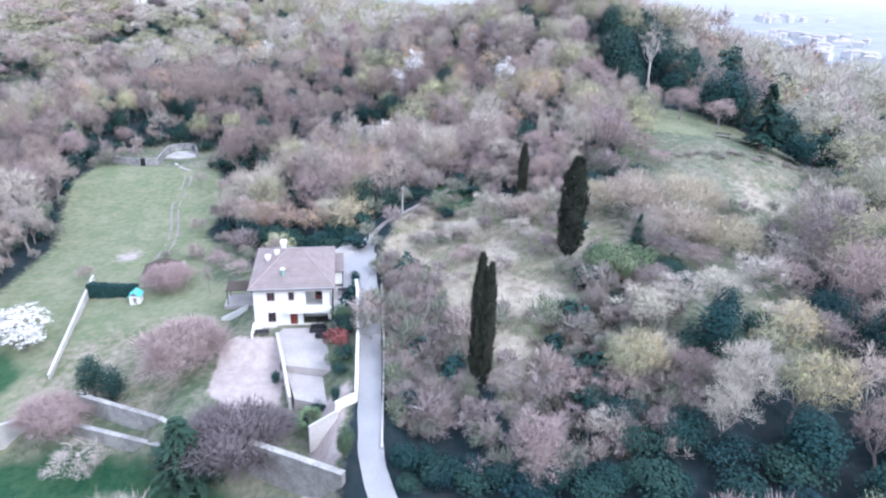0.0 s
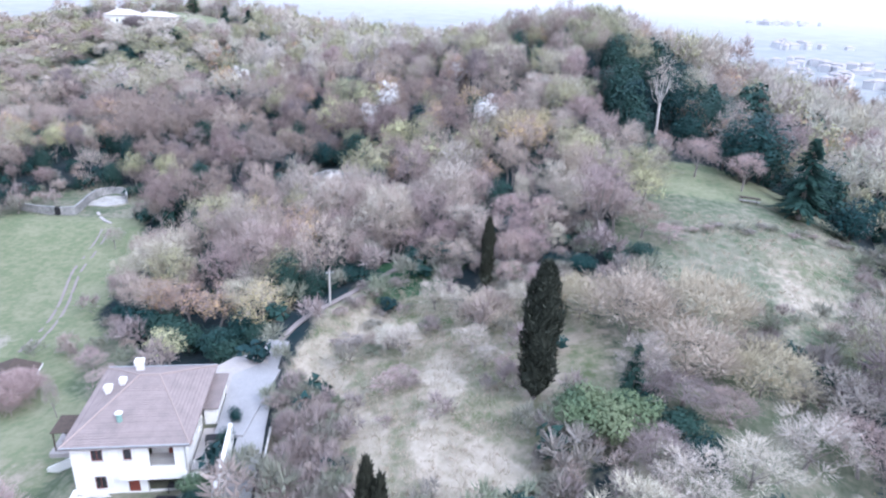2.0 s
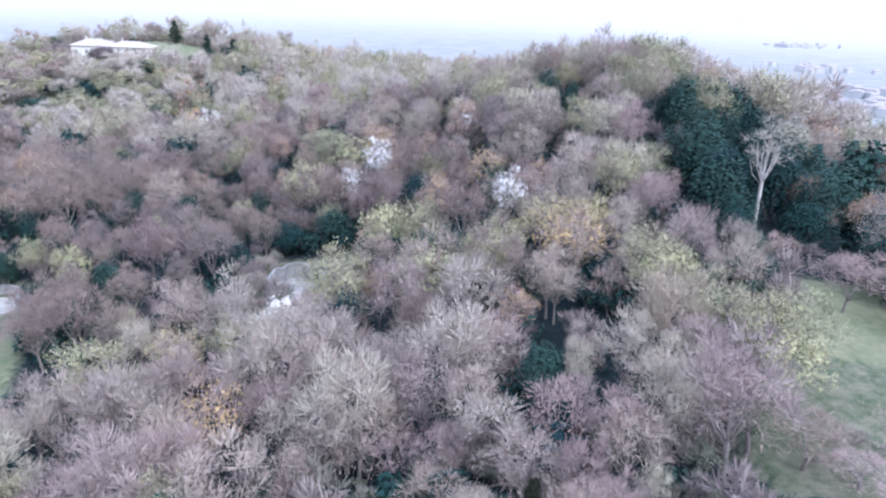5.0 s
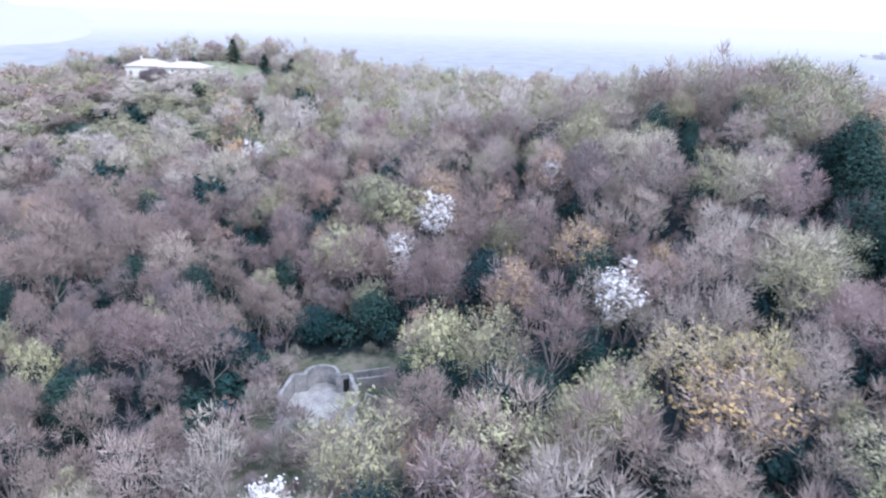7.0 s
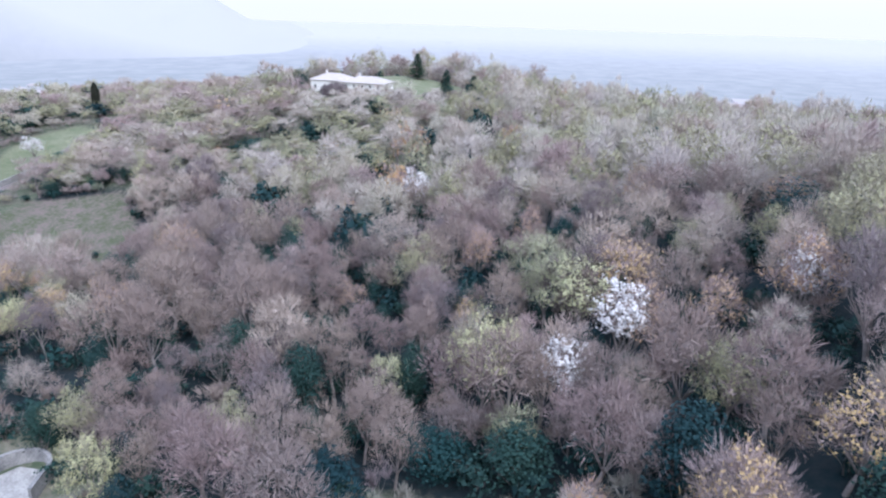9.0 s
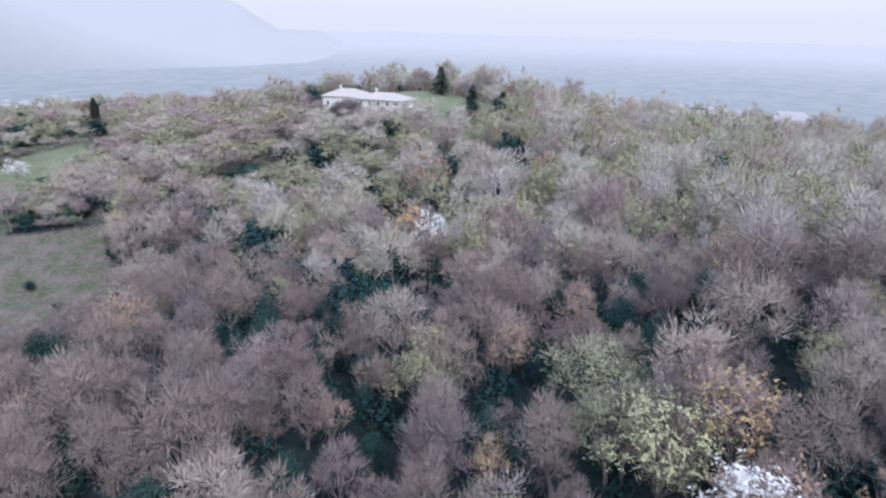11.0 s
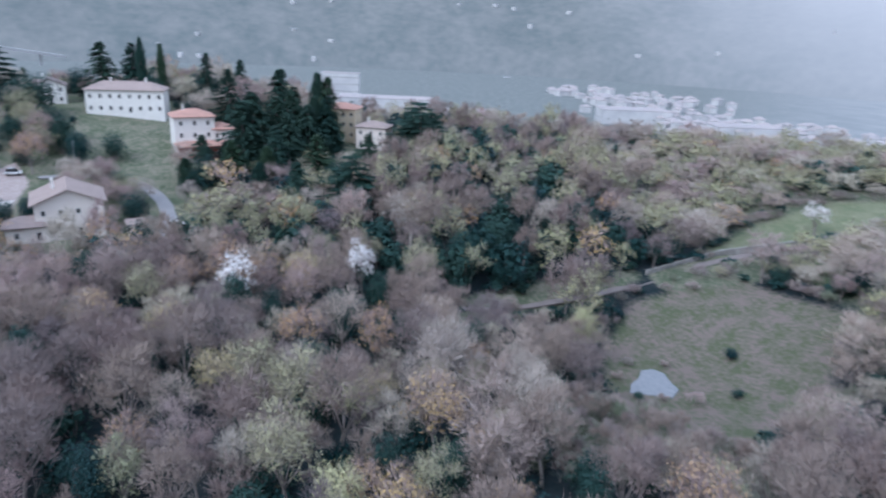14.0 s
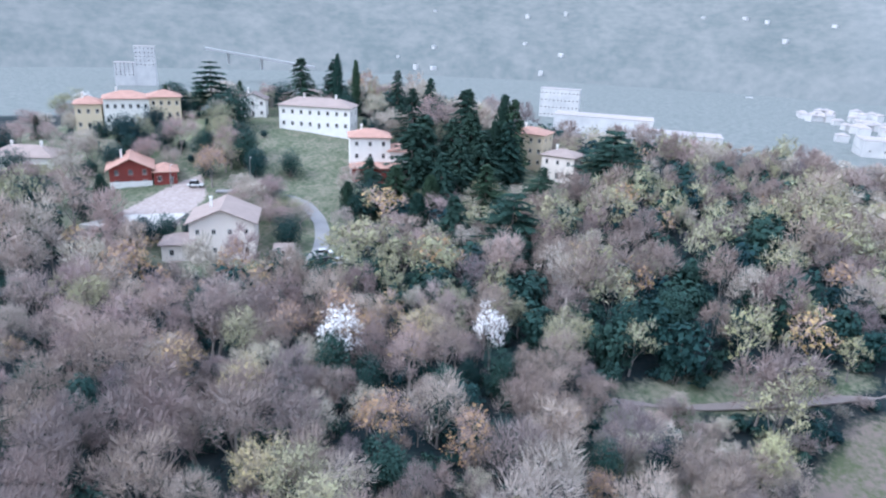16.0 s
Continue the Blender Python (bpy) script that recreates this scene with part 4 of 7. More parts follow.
def scatter_woods():
    rng = np.random.default_rng(11)
    step = 5.8
    gx, gy = np.meshgrid(np.arange(-350, 150, step), np.arange(18, 520, step))
    x = (gx + rng.uniform(-0.42, 0.42, gx.shape) * step).ravel()
    y = (gy + rng.uniform(-0.42, 0.42, gx.shape) * step).ravel()
    e = np.hypot((x + 110) / 255, (y - 200) / 330)
    keep = ~clearings(x, y) & (e < 1.1) & ~((y < 60) & (x < -60))
    x, y = x[keep], y[keep]
    patch = np.array([noise.noise((a * 0.035, b * 0.035, 3.1)) for a, b in zip(x, y)])
    fresh = smooth(240, 330, y) * 0.26 + smooth(150, 260, -x) * 0.10
    near = np.minimum(np.hypot(x, np.maximum(0, y - 190)), np.minimum(np.hypot(x + 20, y - 190), np.hypot(x + 100, y - 185)))
    order = [i for i in np.argsort(near) if not (near[i] < 75 and y[i] < 200 and patch[i] > 0.12 and rng.uniform() < 0.15) and not (near[i] > 85 and rng.uniform() < 0.22)]
    count = {}
    far_spots = []
    for i in order:
        u, v = rng.uniform(), rng.uniform() + 0.5 * patch[i]
        if x[i] > -125 and x[i] < -84 and y[i] < 182:
            share = (("evergreen", 0.14), ("umber", 0.46), ("pink", 0.16), ("russet", 0.07), ("green", 0.04))
        elif x[i] > -136 and x[i] < -86 and y[i] > 250 and y[i] < 294:
            share = (("evergreen", 0.36), ("umber", 0.38), ("buff", 0.08), ("green", 0.06))
        elif x[i] < -82 and y[i] < 222 and x[i] > -165:
            share = (("evergreen", 0.08), ("green", 0.05), ("russet", 0.14), ("pink", 0.30), ("buff", 0.16))
        elif x[i] > 4 and y[i] < 95:
            share = (("evergreen", 0.28), ("green", 0.17), ("russet", 0.04), ("pink", 0.04), ("buff", 0.14), ("umber", 0.26))
        elif x[i] > 48 and y[i] > 158 and y[i] < 225:
            share = (("evergreen", 0.42), ("green", 0.10), ("russet", 0.05), ("pink", 0.10), ("buff", 0.08))
        elif x[i] < -160 and y[i] < 260:
            share = (("evergreen", 0.36), ("green", 0.24), ("russet", 0.04), ("pink", 0.10), ("buff", 0.08))
        elif (x[i] > -75 and x[i] < 15 and y[i] > 160 and y[i] < 205) or (x[i] > -104 and x[i] < -2 and y[i] > 198 and y[i] < 262):
            share = (("evergreen", 0.30), ("umber", 0.46), ("russet", 0.05), ("pink", 0.04), ("green", 0.05))
        else:
            share = (("evergreen", 0.07), ("green", 0.14 + fresh[i]), ("russet", 0.04), ("pink", 0.10), ("buff", 0.17))
        kind = "bare"
        for name, part_of in share:
            if u < part_of:
                kind = name
                break
            u -= part_of
        # Nearer woods turn darker brown, so the far ones read as hazed.
        if kind in ("bare", "pink") and rng.uniform() < (0.62 if x[i] < -25 else 0.25) * float(smooth(275, 240, y[i])) * float(smooth(130, 165, y[i])):
            kind = "umber"
        scale = rng.uniform(0.68, 1.36) * (1.0 + 0.22 * float(smooth(25, 50, x[i])) * float(smooth(175, 215, y[i])))
        if near[i] > 85:
            scale *= 1.22
        if 28 < x[i] < 56 and 128 < y[i] < 168:
            scale *= 0.72
        # Distant bare trees take the lightened twigs: haze painted by place.
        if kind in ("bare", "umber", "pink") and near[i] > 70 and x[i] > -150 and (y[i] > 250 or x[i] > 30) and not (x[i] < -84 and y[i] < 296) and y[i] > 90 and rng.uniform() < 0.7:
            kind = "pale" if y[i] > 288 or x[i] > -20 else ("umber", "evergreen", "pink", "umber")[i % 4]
        if x[i] < -148 and 178 < y[i] < 246 and kind in ("bare", "buff", "pink") and i % 5 < 3:
            kind = ("evergreen", "umber")[i % 2]
        if (38 < x[i] < 84 and 160 < y[i] < 225 or 26 < x[i] < 50 and 184 < y[i] < 230) and kind in ("bare", "umber", "pink", "buff", "pale") and i % 5 < 3:
            kind = "evergreen"
        limit = {"pale": 0, "umber": 200, "bare": 190, "buff": 80, "pink": 90, "green": 90, "russet": 55, "evergreen": 150}[kind]
        if count.get(kind, 0) < limit and near[i] < 88:
            count[kind] = count.get(kind, 0) + 1
            h = {"umber": 11.5, "bare": 11.5, "buff": 10.5, "pink": 10, "green": 11, "russet": 10, "evergreen": 8}[kind] * scale
            plant_one(kind, x[i], y[i], h, group="trees of the wood")
        else:
            far_spots.append((kind, x[i], y[i], scale))
    woods("far_woods", "bare and budding woods covering the hill", far_spots)
    step = 5.2
    gx, gy = np.meshgrid(np.arange(-340, 140, step), np.arange(18, 460, step))
    x, y = rng.uniform(-340, 130, 9000), rng.uniform(20, 400, 9000)
    edge = np.full(x.shape, -99.0)
    for poly in (LAWN, DRY, MEADOW, FIELD, VILLAGE, UPPER_FIELD, [(-106, 220), (-110, 248), (-126, 252), (-140, 230), (-136, 216)], [(-80, 165), (-80, 184), (-58, 184), (-58, 165)], [(-24, 176), (-24, 190), (-8, 190), (-8, 176)]):
        edge = np.maximum(edge, edge_distance(poly, x, y))
    d_road = along(ROAD, x, y)[0]
    rim = (((edge < 0.5) & (edge > -7)) | ((d_road > 2.6) & (d_road < 6) & (y > 100))) & (along([(-168, 207, 0), (-178, 221, 0), (-194, 246, 0), (-211, 269, 0), (-237, 305, 0), (-252, 346, 0)], x, y)[0] > 2.5) & ~inside(GARDEN, x, y)
    woods("edge_undergrowth", "bare scrub and shrubs along the edges of the woods", [("scrub", a, b, rng.uniform(0.9, 2.1)) if rng.uniform() < 0.8 else ("bush", a, b, rng.uniform(0.6, 1.2)) for a, b in zip(x[rim][:900], y[rim][:900])])
    x = (gx + rng.uniform(-0.5, 0.5, gx.shape) * step).ravel()
    y = (gy + rng.uniform(-0.5, 0.5, gx.shape) * step).ravel()
    keep = ~clearings(x, y, False) & (rng.uniform(size=x.shape) < 0.8) & (np.hypot((x + 110) / 255, (y - 200) / 330) < 1.0)
    close = np.minimum(np.hypot(x + 20, y - 190), np.hypot(x + 100, y - 185)) < 72
    spots = []
    for a, b, nearby in zip(x[keep], y[keep], close[keep]):
        spots.append(("ivy" if nearby else "scrub" if b > 265 and len(spots) % 5 else "bush", a, b, rng.uniform(0.5, 1.3) + (0.3 if nearby or b > 265 else 0)))
        if nearby and rng.uniform() < 0.35:
            spots.append(("ivy", a + rng.normal() * 1.8, b + rng.normal() * 1.8, rng.uniform(0.4, 1.0)))
        if nearby and rng.uniform() < 0.75:
            spots.append(("sapling", a + rng.normal() * 2.2, b + rng.normal() * 2.2, rng.uniform(0.6, 1.5)))
    woods("undergrowth", "dark green ivy and evergreen undergrowth beneath the trees", spots)


scatter_woods()


# ---- distance: the mountain across the valley, and the far town ----
def build_mountain():
    az = np.radians(np.arange(20, 190, 1.5))
    rise = np.linspace(0, 1, 26)
    A, U = np.meshgrid(az, rise)
    deg = np.degrees(A)
    top = np.interp(deg, [20, 30, 38, 44, 52, 64, 86, 128, 190], [-75, -50, 20, 110, 230, 350, 430, 460, 420])
    wob = 22 * np.sin(deg * 0.35) + 14 * np.sin(deg * 0.9 + 2)
    dist = 1150 + 1500 * U ** 0.8
    Z = VALLEY - 6 + (top - VALLEY + wob) * U ** 1.15 + 10 * np.sin(deg * 0.7 + U * 9) * U
    X, Y = -100 - np.sin(A) * dist, 200 + np.cos(A) * dist
    nx = len(az)
    i = (np.arange(len(rise) - 1)[:, None] * nx + np.arange(nx - 1)).ravel()
    Q = np.stack([i, i + nx, i + nx + 1, i + 1], 1)
    # Haze is mixed into the slope's colour, fading it paler towards +Y.
    mat = material("hazed_mountain", (0.22, 0.225, 0.22), (0.145, 0.165, 0.165), size=0.011, fine=0.06, rough=1.0, spec=0.0)
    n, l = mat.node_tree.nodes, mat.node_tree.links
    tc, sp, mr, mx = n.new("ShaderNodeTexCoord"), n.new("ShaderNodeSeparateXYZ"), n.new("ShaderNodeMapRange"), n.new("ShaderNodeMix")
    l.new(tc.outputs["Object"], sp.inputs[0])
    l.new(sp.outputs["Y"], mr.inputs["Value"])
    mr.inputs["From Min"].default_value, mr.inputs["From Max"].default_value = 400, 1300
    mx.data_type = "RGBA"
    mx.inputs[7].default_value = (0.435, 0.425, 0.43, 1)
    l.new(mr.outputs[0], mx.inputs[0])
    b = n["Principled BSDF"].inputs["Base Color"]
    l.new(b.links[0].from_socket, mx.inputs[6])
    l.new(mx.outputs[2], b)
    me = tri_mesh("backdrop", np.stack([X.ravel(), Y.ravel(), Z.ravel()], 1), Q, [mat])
    me.polygons.foreach_set("use_smooth", np.ones(len(Q), bool))
    drape = np.stack([A * 1300, Z * 1.6, U * 40], -1).astype(np.float32)
    me.attributes.new("drape", "FLOAT_VECTOR", "POINT").data.foreach_set("vector", drape.ravel())
    att = n.new("ShaderNodeAttribute")
    att.attribute_name = "drape"
    for k in n:
        if k.bl_idname == "ShaderNodeTexNoise":
            l.new(att.outputs["Vector"], k.inputs["Vector"])
    rng = np.random.default_rng(5)
    bm = bmesh.new()
    for _ in range(20):
        a, u = radians(rng.uniform(62, 125)), rng.uniform(0.02, 0.36)
        ia, iu = int(np.argmin(abs(az - a))), int(u * 25)
        w, d, h = rng.uniform(5, 12), rng.uniform(5, 10), rng.uniform(4, 9)
        m = pose(X[iu, ia], Y[iu, ia], Z[iu, ia], 0, 0, rng.uniform(0, 90))
        for v in add_box(bm, -w / 2, w / 2, -d / 2, d / 2, -6, h):
            v.co = m @ v.co
    # plaster greyed to carry the haze over the slope
    hazed_wall = material("hazed_hamlet_plaster", (0.62, 0.61, 0.61), (0.45, 0.45, 0.47), size=0.02, fine=0.1)
    tagged(part("far_hamlets", bm, hazed_wall), "scattered houses on the mountainside, greyed for haze", "houses", kind="stuff")
    tagged(new("backdrop", me), "wooded mountainside across the valley, haze mixed into its colour", "mountain", kind="structure")


build_mountain()


# ---- the lane ----
def strip(name, points, width, mat, label, category, lift=0.03, thick=0.12, kind="structure"):
    """A paved strip along a line of points, draped or at its own heights, with thickness."""
    pts = [Vector(p) for p in points]
    fine = []
    for i in range(len(pts) - 1):
        p0, p1, p2, p3 = pts[max(i - 1, 0)], pts[i], pts[i + 1], pts[min(i + 2, len(pts) - 1)]
        for k in range(6):
            u = k / 6
            fine.append(0.5 * ((2 * p1) + (p2 - p0) * u + (2 * p0 - 5 * p1 + 4 * p2 - p3) * u * u + (3 * p1 - p0 - 3 * p2 + p3) * u ** 3))
    fine.append(pts[-1])
    bm = bmesh.new()
    rows = []
    for i, p in enumerate(fine):
        d = (fine[min(i + 1, len(fine) - 1)] - fine[max(i - 1, 0)])
        s = Vector((-d.y, d.x, 0)).normalized() * width / 2 * (1 + 0.04 * math.sin(i * 1.7))
        rows.append([bm.verts.new(p + s + Vector((0, 0, lift))), bm.verts.new(p - s + Vector((0, 0, lift))), bm.verts.new(p - s - Vector((0, 0, thick))), bm.verts.new(p + s - Vector((0, 0, thick)))])
    for a, b in zip(rows, rows[1:]):
        for k in range(4):
            bm.faces.new((a[k], b[k], b[(k + 1) % 4], a[(k + 1) % 4]))
    bm.faces.new(rows[0])
    bm.faces.new(rows[-1][::-1])
    return tagged(part(name, bm, mat), label, category, kind=kind)


strip("road", ROAD[:7], 2.6, ASPHALT, "narrow worn grey lane up the hill", "road")
strip("path", ROAD[6:], 0.75, DIRT, "narrow trodden dirt path into the wood", "path", lift=0.02)
strip("path", [(x, y, ground_z(x, y)) for x, y in ((-160, 200), (-168.4, 206.7), (-178, 221), (-194, 246), (-211, 269), (-237, 305), (-252, 346), (-256, 362))], 2.4, DIRT,
      "pale dirt track beside the hollow field", "path", lift=0.12)

# ---- single trees that stand out ----
plant_one("cypress", 5.2, 64, 21.6 - ground_z(5.2, 64), 2.0, 0)
plant_one("cypress", 6.15, 63.5, 20.8 - ground_z(6.15, 63.5), 1.7, 2)
plant_one("cypress", 18.9, 87, 25.6 - ground_z(18.9, 87), 3.9, 1, label="stout brown-green cypress column on the dry slope")
plant_one("cypress", 15.0, 112.3, 10.4, 1.9, 0)
for x, y, tall, wide in ((-12.1, 203.5, 12, 6), (-7.1, 212.8, 14, 7.5), (10.2, 216.8, 11, 6), (16.5, 175.2, 11, 6.5), (-12, 151.2, 11, 7), (-68.5, 286.5, 15, 8), (-110, 260, 9, 5),
                         (-161.4, 186.4, 13, 6.5), (-146, 166.4, 13, 8), (-244, 313, 11, 9), (-60, 85, 5, 9), (-57, 82, 4, 6), (-262, -18, 13, 9), (-150, 288, 7, 4)):
    plant_one("blossom", x, y, tall, wide)
plant_one("fresh", -21.1, 203.8, 16, 9)
plant_one("fresh", -53.9, 178.4, 12, 6.5)
plant_one("fresh", 13.4, 157, 10.5, 8)
plant_one("pink", 34.9, 167.3, 10, 8)
plant_one("fresh", -157.6, 229.3, 14, 7)
for x, y, t, w in ((-1.5, 171, 13, 9), (-14, 222, 13, 12), (-33, 205, 8, 6), (3.7, 200.2, 10, 4), (-90, 196, 10, 6)):
    plant_one("fresh", x, y, t, w)
for kind, x, y, tall, wide in STANDING:
    plant_one(kind, x, y, tall, wide)
plant_one("birch", 52.2, 172, 17, 7.5, 0)
plant_one("birch", -19.8, 159.4, 13, 6, 1)
plant_one("pink", 52.7, 147, 8, 8)
plant_one("pink", 59.5, 142.5, 7, 8)
plant_one("spruce", 64.5, 132, 13, 7.5, 1)
for x, y, tall, wide in ((63, 151, 13, 13), (69, 155, 12, 11), (60, 172, 12, 9), (47, 174, 11, 8), (70, 140, 9, 9), (56, 176, 12, 9), (72, 130, 7, 8), (46, 166, 8, 8), (57, 166, 7, 8)):
    plant_one("evergreen", x, y, tall, wide)
for x, y in ((21.8, 83), (25.4, 80.2), (24, 83), (22.5, 80.5), (27, 82)):
    plant_one("laurel", x, y, 4.2, 5)
plant_one("bare", 28.4, 85.8, 8.5, 5.5)
plant_one("spruce", 27.8, 85.2, 7.0, 2.6, 0, label="slim dark green ivy-clad trunk on the slope")


# ---- houses ----
def wall_bm(x0, x1, y, thick, z0, z1, openings, bm=None):
    """A wall along x, its face at y and its thickness behind, pierced by openings (x0, x1, z0, z1)."""
    bm = bm or bmesh.new()
    xs = sorted({x0, x1, *[o[0] for o in openings], *[o[1] for o in openings]})
    zs = sorted({z0, z1, *[o[2] for o in openings], *[o[3] for o in openings]})
    for a, b in zip(xs, xs[1:]):
        for c, d in zip(zs, zs[1:]):
            if not any(o[0] <= (a + b) / 2 <= o[1] and o[2] <= (c + d) / 2 <= o[3] for o in openings):
                add_box(bm, a, b, y, y + thick, c, d)
    bmesh.ops.remove_doubles(bm, verts=list(bm.verts), dist=0.001)
    return bm


def hip_roof(w, d, z, rise, over, thick=0.22, ridge=None):
    """A hipped roof over a w by d body: four slopes with a soffit below. ridge: half its length along the longer side."""
    bm = bmesh.new()
    x0, x1, y0, y1 = -over, w + over, -over, d + over
    cx, cy = w / 2, d / 2
    long_x = w >= d
    half = abs(w - d) / 2 if ridge is None else ridge
    r0, r1 = ((cx - half, cy), (cx + half, cy)) if long_x else ((cx, cy - half), (cx, cy + half))
    lo = [bm.verts.new(c) for c in ((x0, y0, z - thick), (x1, y0, z - thick), (x1, y1, z - thick), (x0, y1, z - thick))]
    ev = [bm.verts.new(c) for c in ((x0, y0, z), (x1, y0, z), (x1, y1, z), (x0, y1, z))]
    a, b = bm.verts.new((*r0, z + rise)), bm.verts.new((*r1, z + rise))
    bm.faces.new(lo[::-1])
    for k in range(4):
        bm.faces.new((lo[k], lo[(k + 1) % 4], ev[(k + 1) % 4], ev[k]))
    if long_x:
        fs = ((ev[0], ev[1], b, a), (ev[1], ev[2], b), (ev[2], ev[3], a, b), (ev[3], ev[0], a))
    else:
        fs = ((ev[0], ev[1], a), (ev[1], ev[2], b, a), (ev[2], ev[3], b), (ev[3], ev[0], a, b))
    for f in fs:
        bm.faces.new(f)
    return bm


def gable_roof(w, d, z, rise, over, thick=0.25):
    """A gabled roof whose ridge runs along y, over a w by d body."""
    bm = bmesh.new()
    k = rise / (w / 2)
    ze = z - k * over
    prof = [(-over, ze), (w / 2, z + rise), (w + over, ze), (w + over, ze - thick), (w / 2, z + rise - thick), (-over, ze - thick)]
    f = [bm.verts.new((x, -over, q)) for x, q in prof]
    b = [bm.verts.new((x, d + over, q)) for x, q in prof]
    for i in range(6):
        bm.faces.new((f[i], f[(i + 1) % 6], b[(i + 1) % 6], b[i]))
    for s in (f, b):
        bm.faces.new((s[0], s[1], s[4], s[5]))
        bm.faces.new((s[1], s[2], s[3], s[4]))
    return bm


def roof_ribs(parent, w, d, z, rise, over, mat, step=0.9):
    """Rows of tiles, as low courses on the front slope."""


def add_window(house, x0, x1, z0, z1, y=0.0, shutters=None, frame_mat=None, name="window", m=None, flip=False):
    """A window in the front wall: frame, pane, sill, and two open shutters if a material is given. m: a turn onto another wall."""
    m = m or Matrix.Identity(4)
    frame_mat = frame_mat or WHITE_PAINT
    t = 0.07
    bm = bmesh.new()
    for a in ((x0, x0 + t, z0, z1), (x1 - t, x1, z0, z1), (x0 + t, x1 - t, z1 - t, z1), (x0 + t, x1 - t, z0, z0 + t)):
        add_box(bm, a[0], a[1], y + 0.06, y + 0.13, a[2], a[3])
    xm = (x0 + x1) / 2
    if x1 - x0 > 0.8:
        add_box(bm, xm - 0.03, xm + 0.03, y + 0.065, y + 0.125, z0 + t, z1 - t)
    bm.transform(m)
    win = part(name, bm, frame_mat, house)
    bm = box(x0 + t * 0.5, x1 - t * 0.5, y + 0.085, y + 0.1, z0 + t * 0.5, z1 - t * 0.5)
    bm.transform(m)
    part("pane", bm, GLASS, win, "dark window glass")
    if name == "window":
        bm = box(x0 - 0.08, x1 + 0.08, y - 0.08, y + 0.05, z0 - 0.07, z0 - 0.003)
        bm.transform(m)
        part("sill", bm, CONCRETE, win)
    if shutters:
        w = (x1 - x0) * 0.52
        for a, b in ((x0 - w - 0.02, x0 - 0.02), (x1 + 0.02, x1 + w + 0.02)):
            bm = box(a, b, y - 0.06, y - 0.01, z0, z1)
            bm.transform(m)
            part("shutter", bm, shutters, win)
    return win


def add_chimney(house, x, y, z0, z1, w=0.55, mat=None):
    bm = box(x - w / 2, x + w / 2, y - w / 2, y + w / 2, z0, z1)
    add_box(bm, x - w * 0.68, x + w * 0.68, y - w * 0.68, y + w * 0.68, z1 + 0.003, z1 + 0.1)
    for a, b in ((-0.4, -0.4), (0.4, -0.4), (0.4, 0.4), (-0.4, 0.4)):
        add_box(bm, x + a * w - 0.06, x + a * w + 0.06, y + b * w - 0.06, y + b * w + 0.06, z1 + 0.1, z1 + 0.34)
    add_box(bm, x - w * 0.72, x + w * 0.72, y - w * 0.72, y + w * 0.72, z1 + 0.34, z1 + 0.45)
    return part("chimney", bm, mat or PLASTER, house)


def turn_to(side, w, d):
    """The matrix that lays a front-wall drawing on another side of a w by d body."""
    return {"front": Matrix.Identity(4), "right": pose(w, 0, 0, 0, 0, 90), "back": pose(w, d, 0, 0, 0, 180), "left": pose(0, d, 0, 0, 0, -90)}[side]


def house_body(house, w, d, z0, z1, mat, openings, thick=0.3, name="wall"):
    """Four walls, each one mesh, with the openings {side: [(x0, x1, z0, z1)]}."""
    for side, length in (("front", w), ("right", d), ("back", w), ("left", d)):
        cut = thick if side in ("right", "left") else 0
        bm = wall_bm(cut, length - cut, 0, thick, z0, z1, openings.get(side, []))
        bm.transform(turn_to(side, w, d))
        part(name, bm, mat, house)


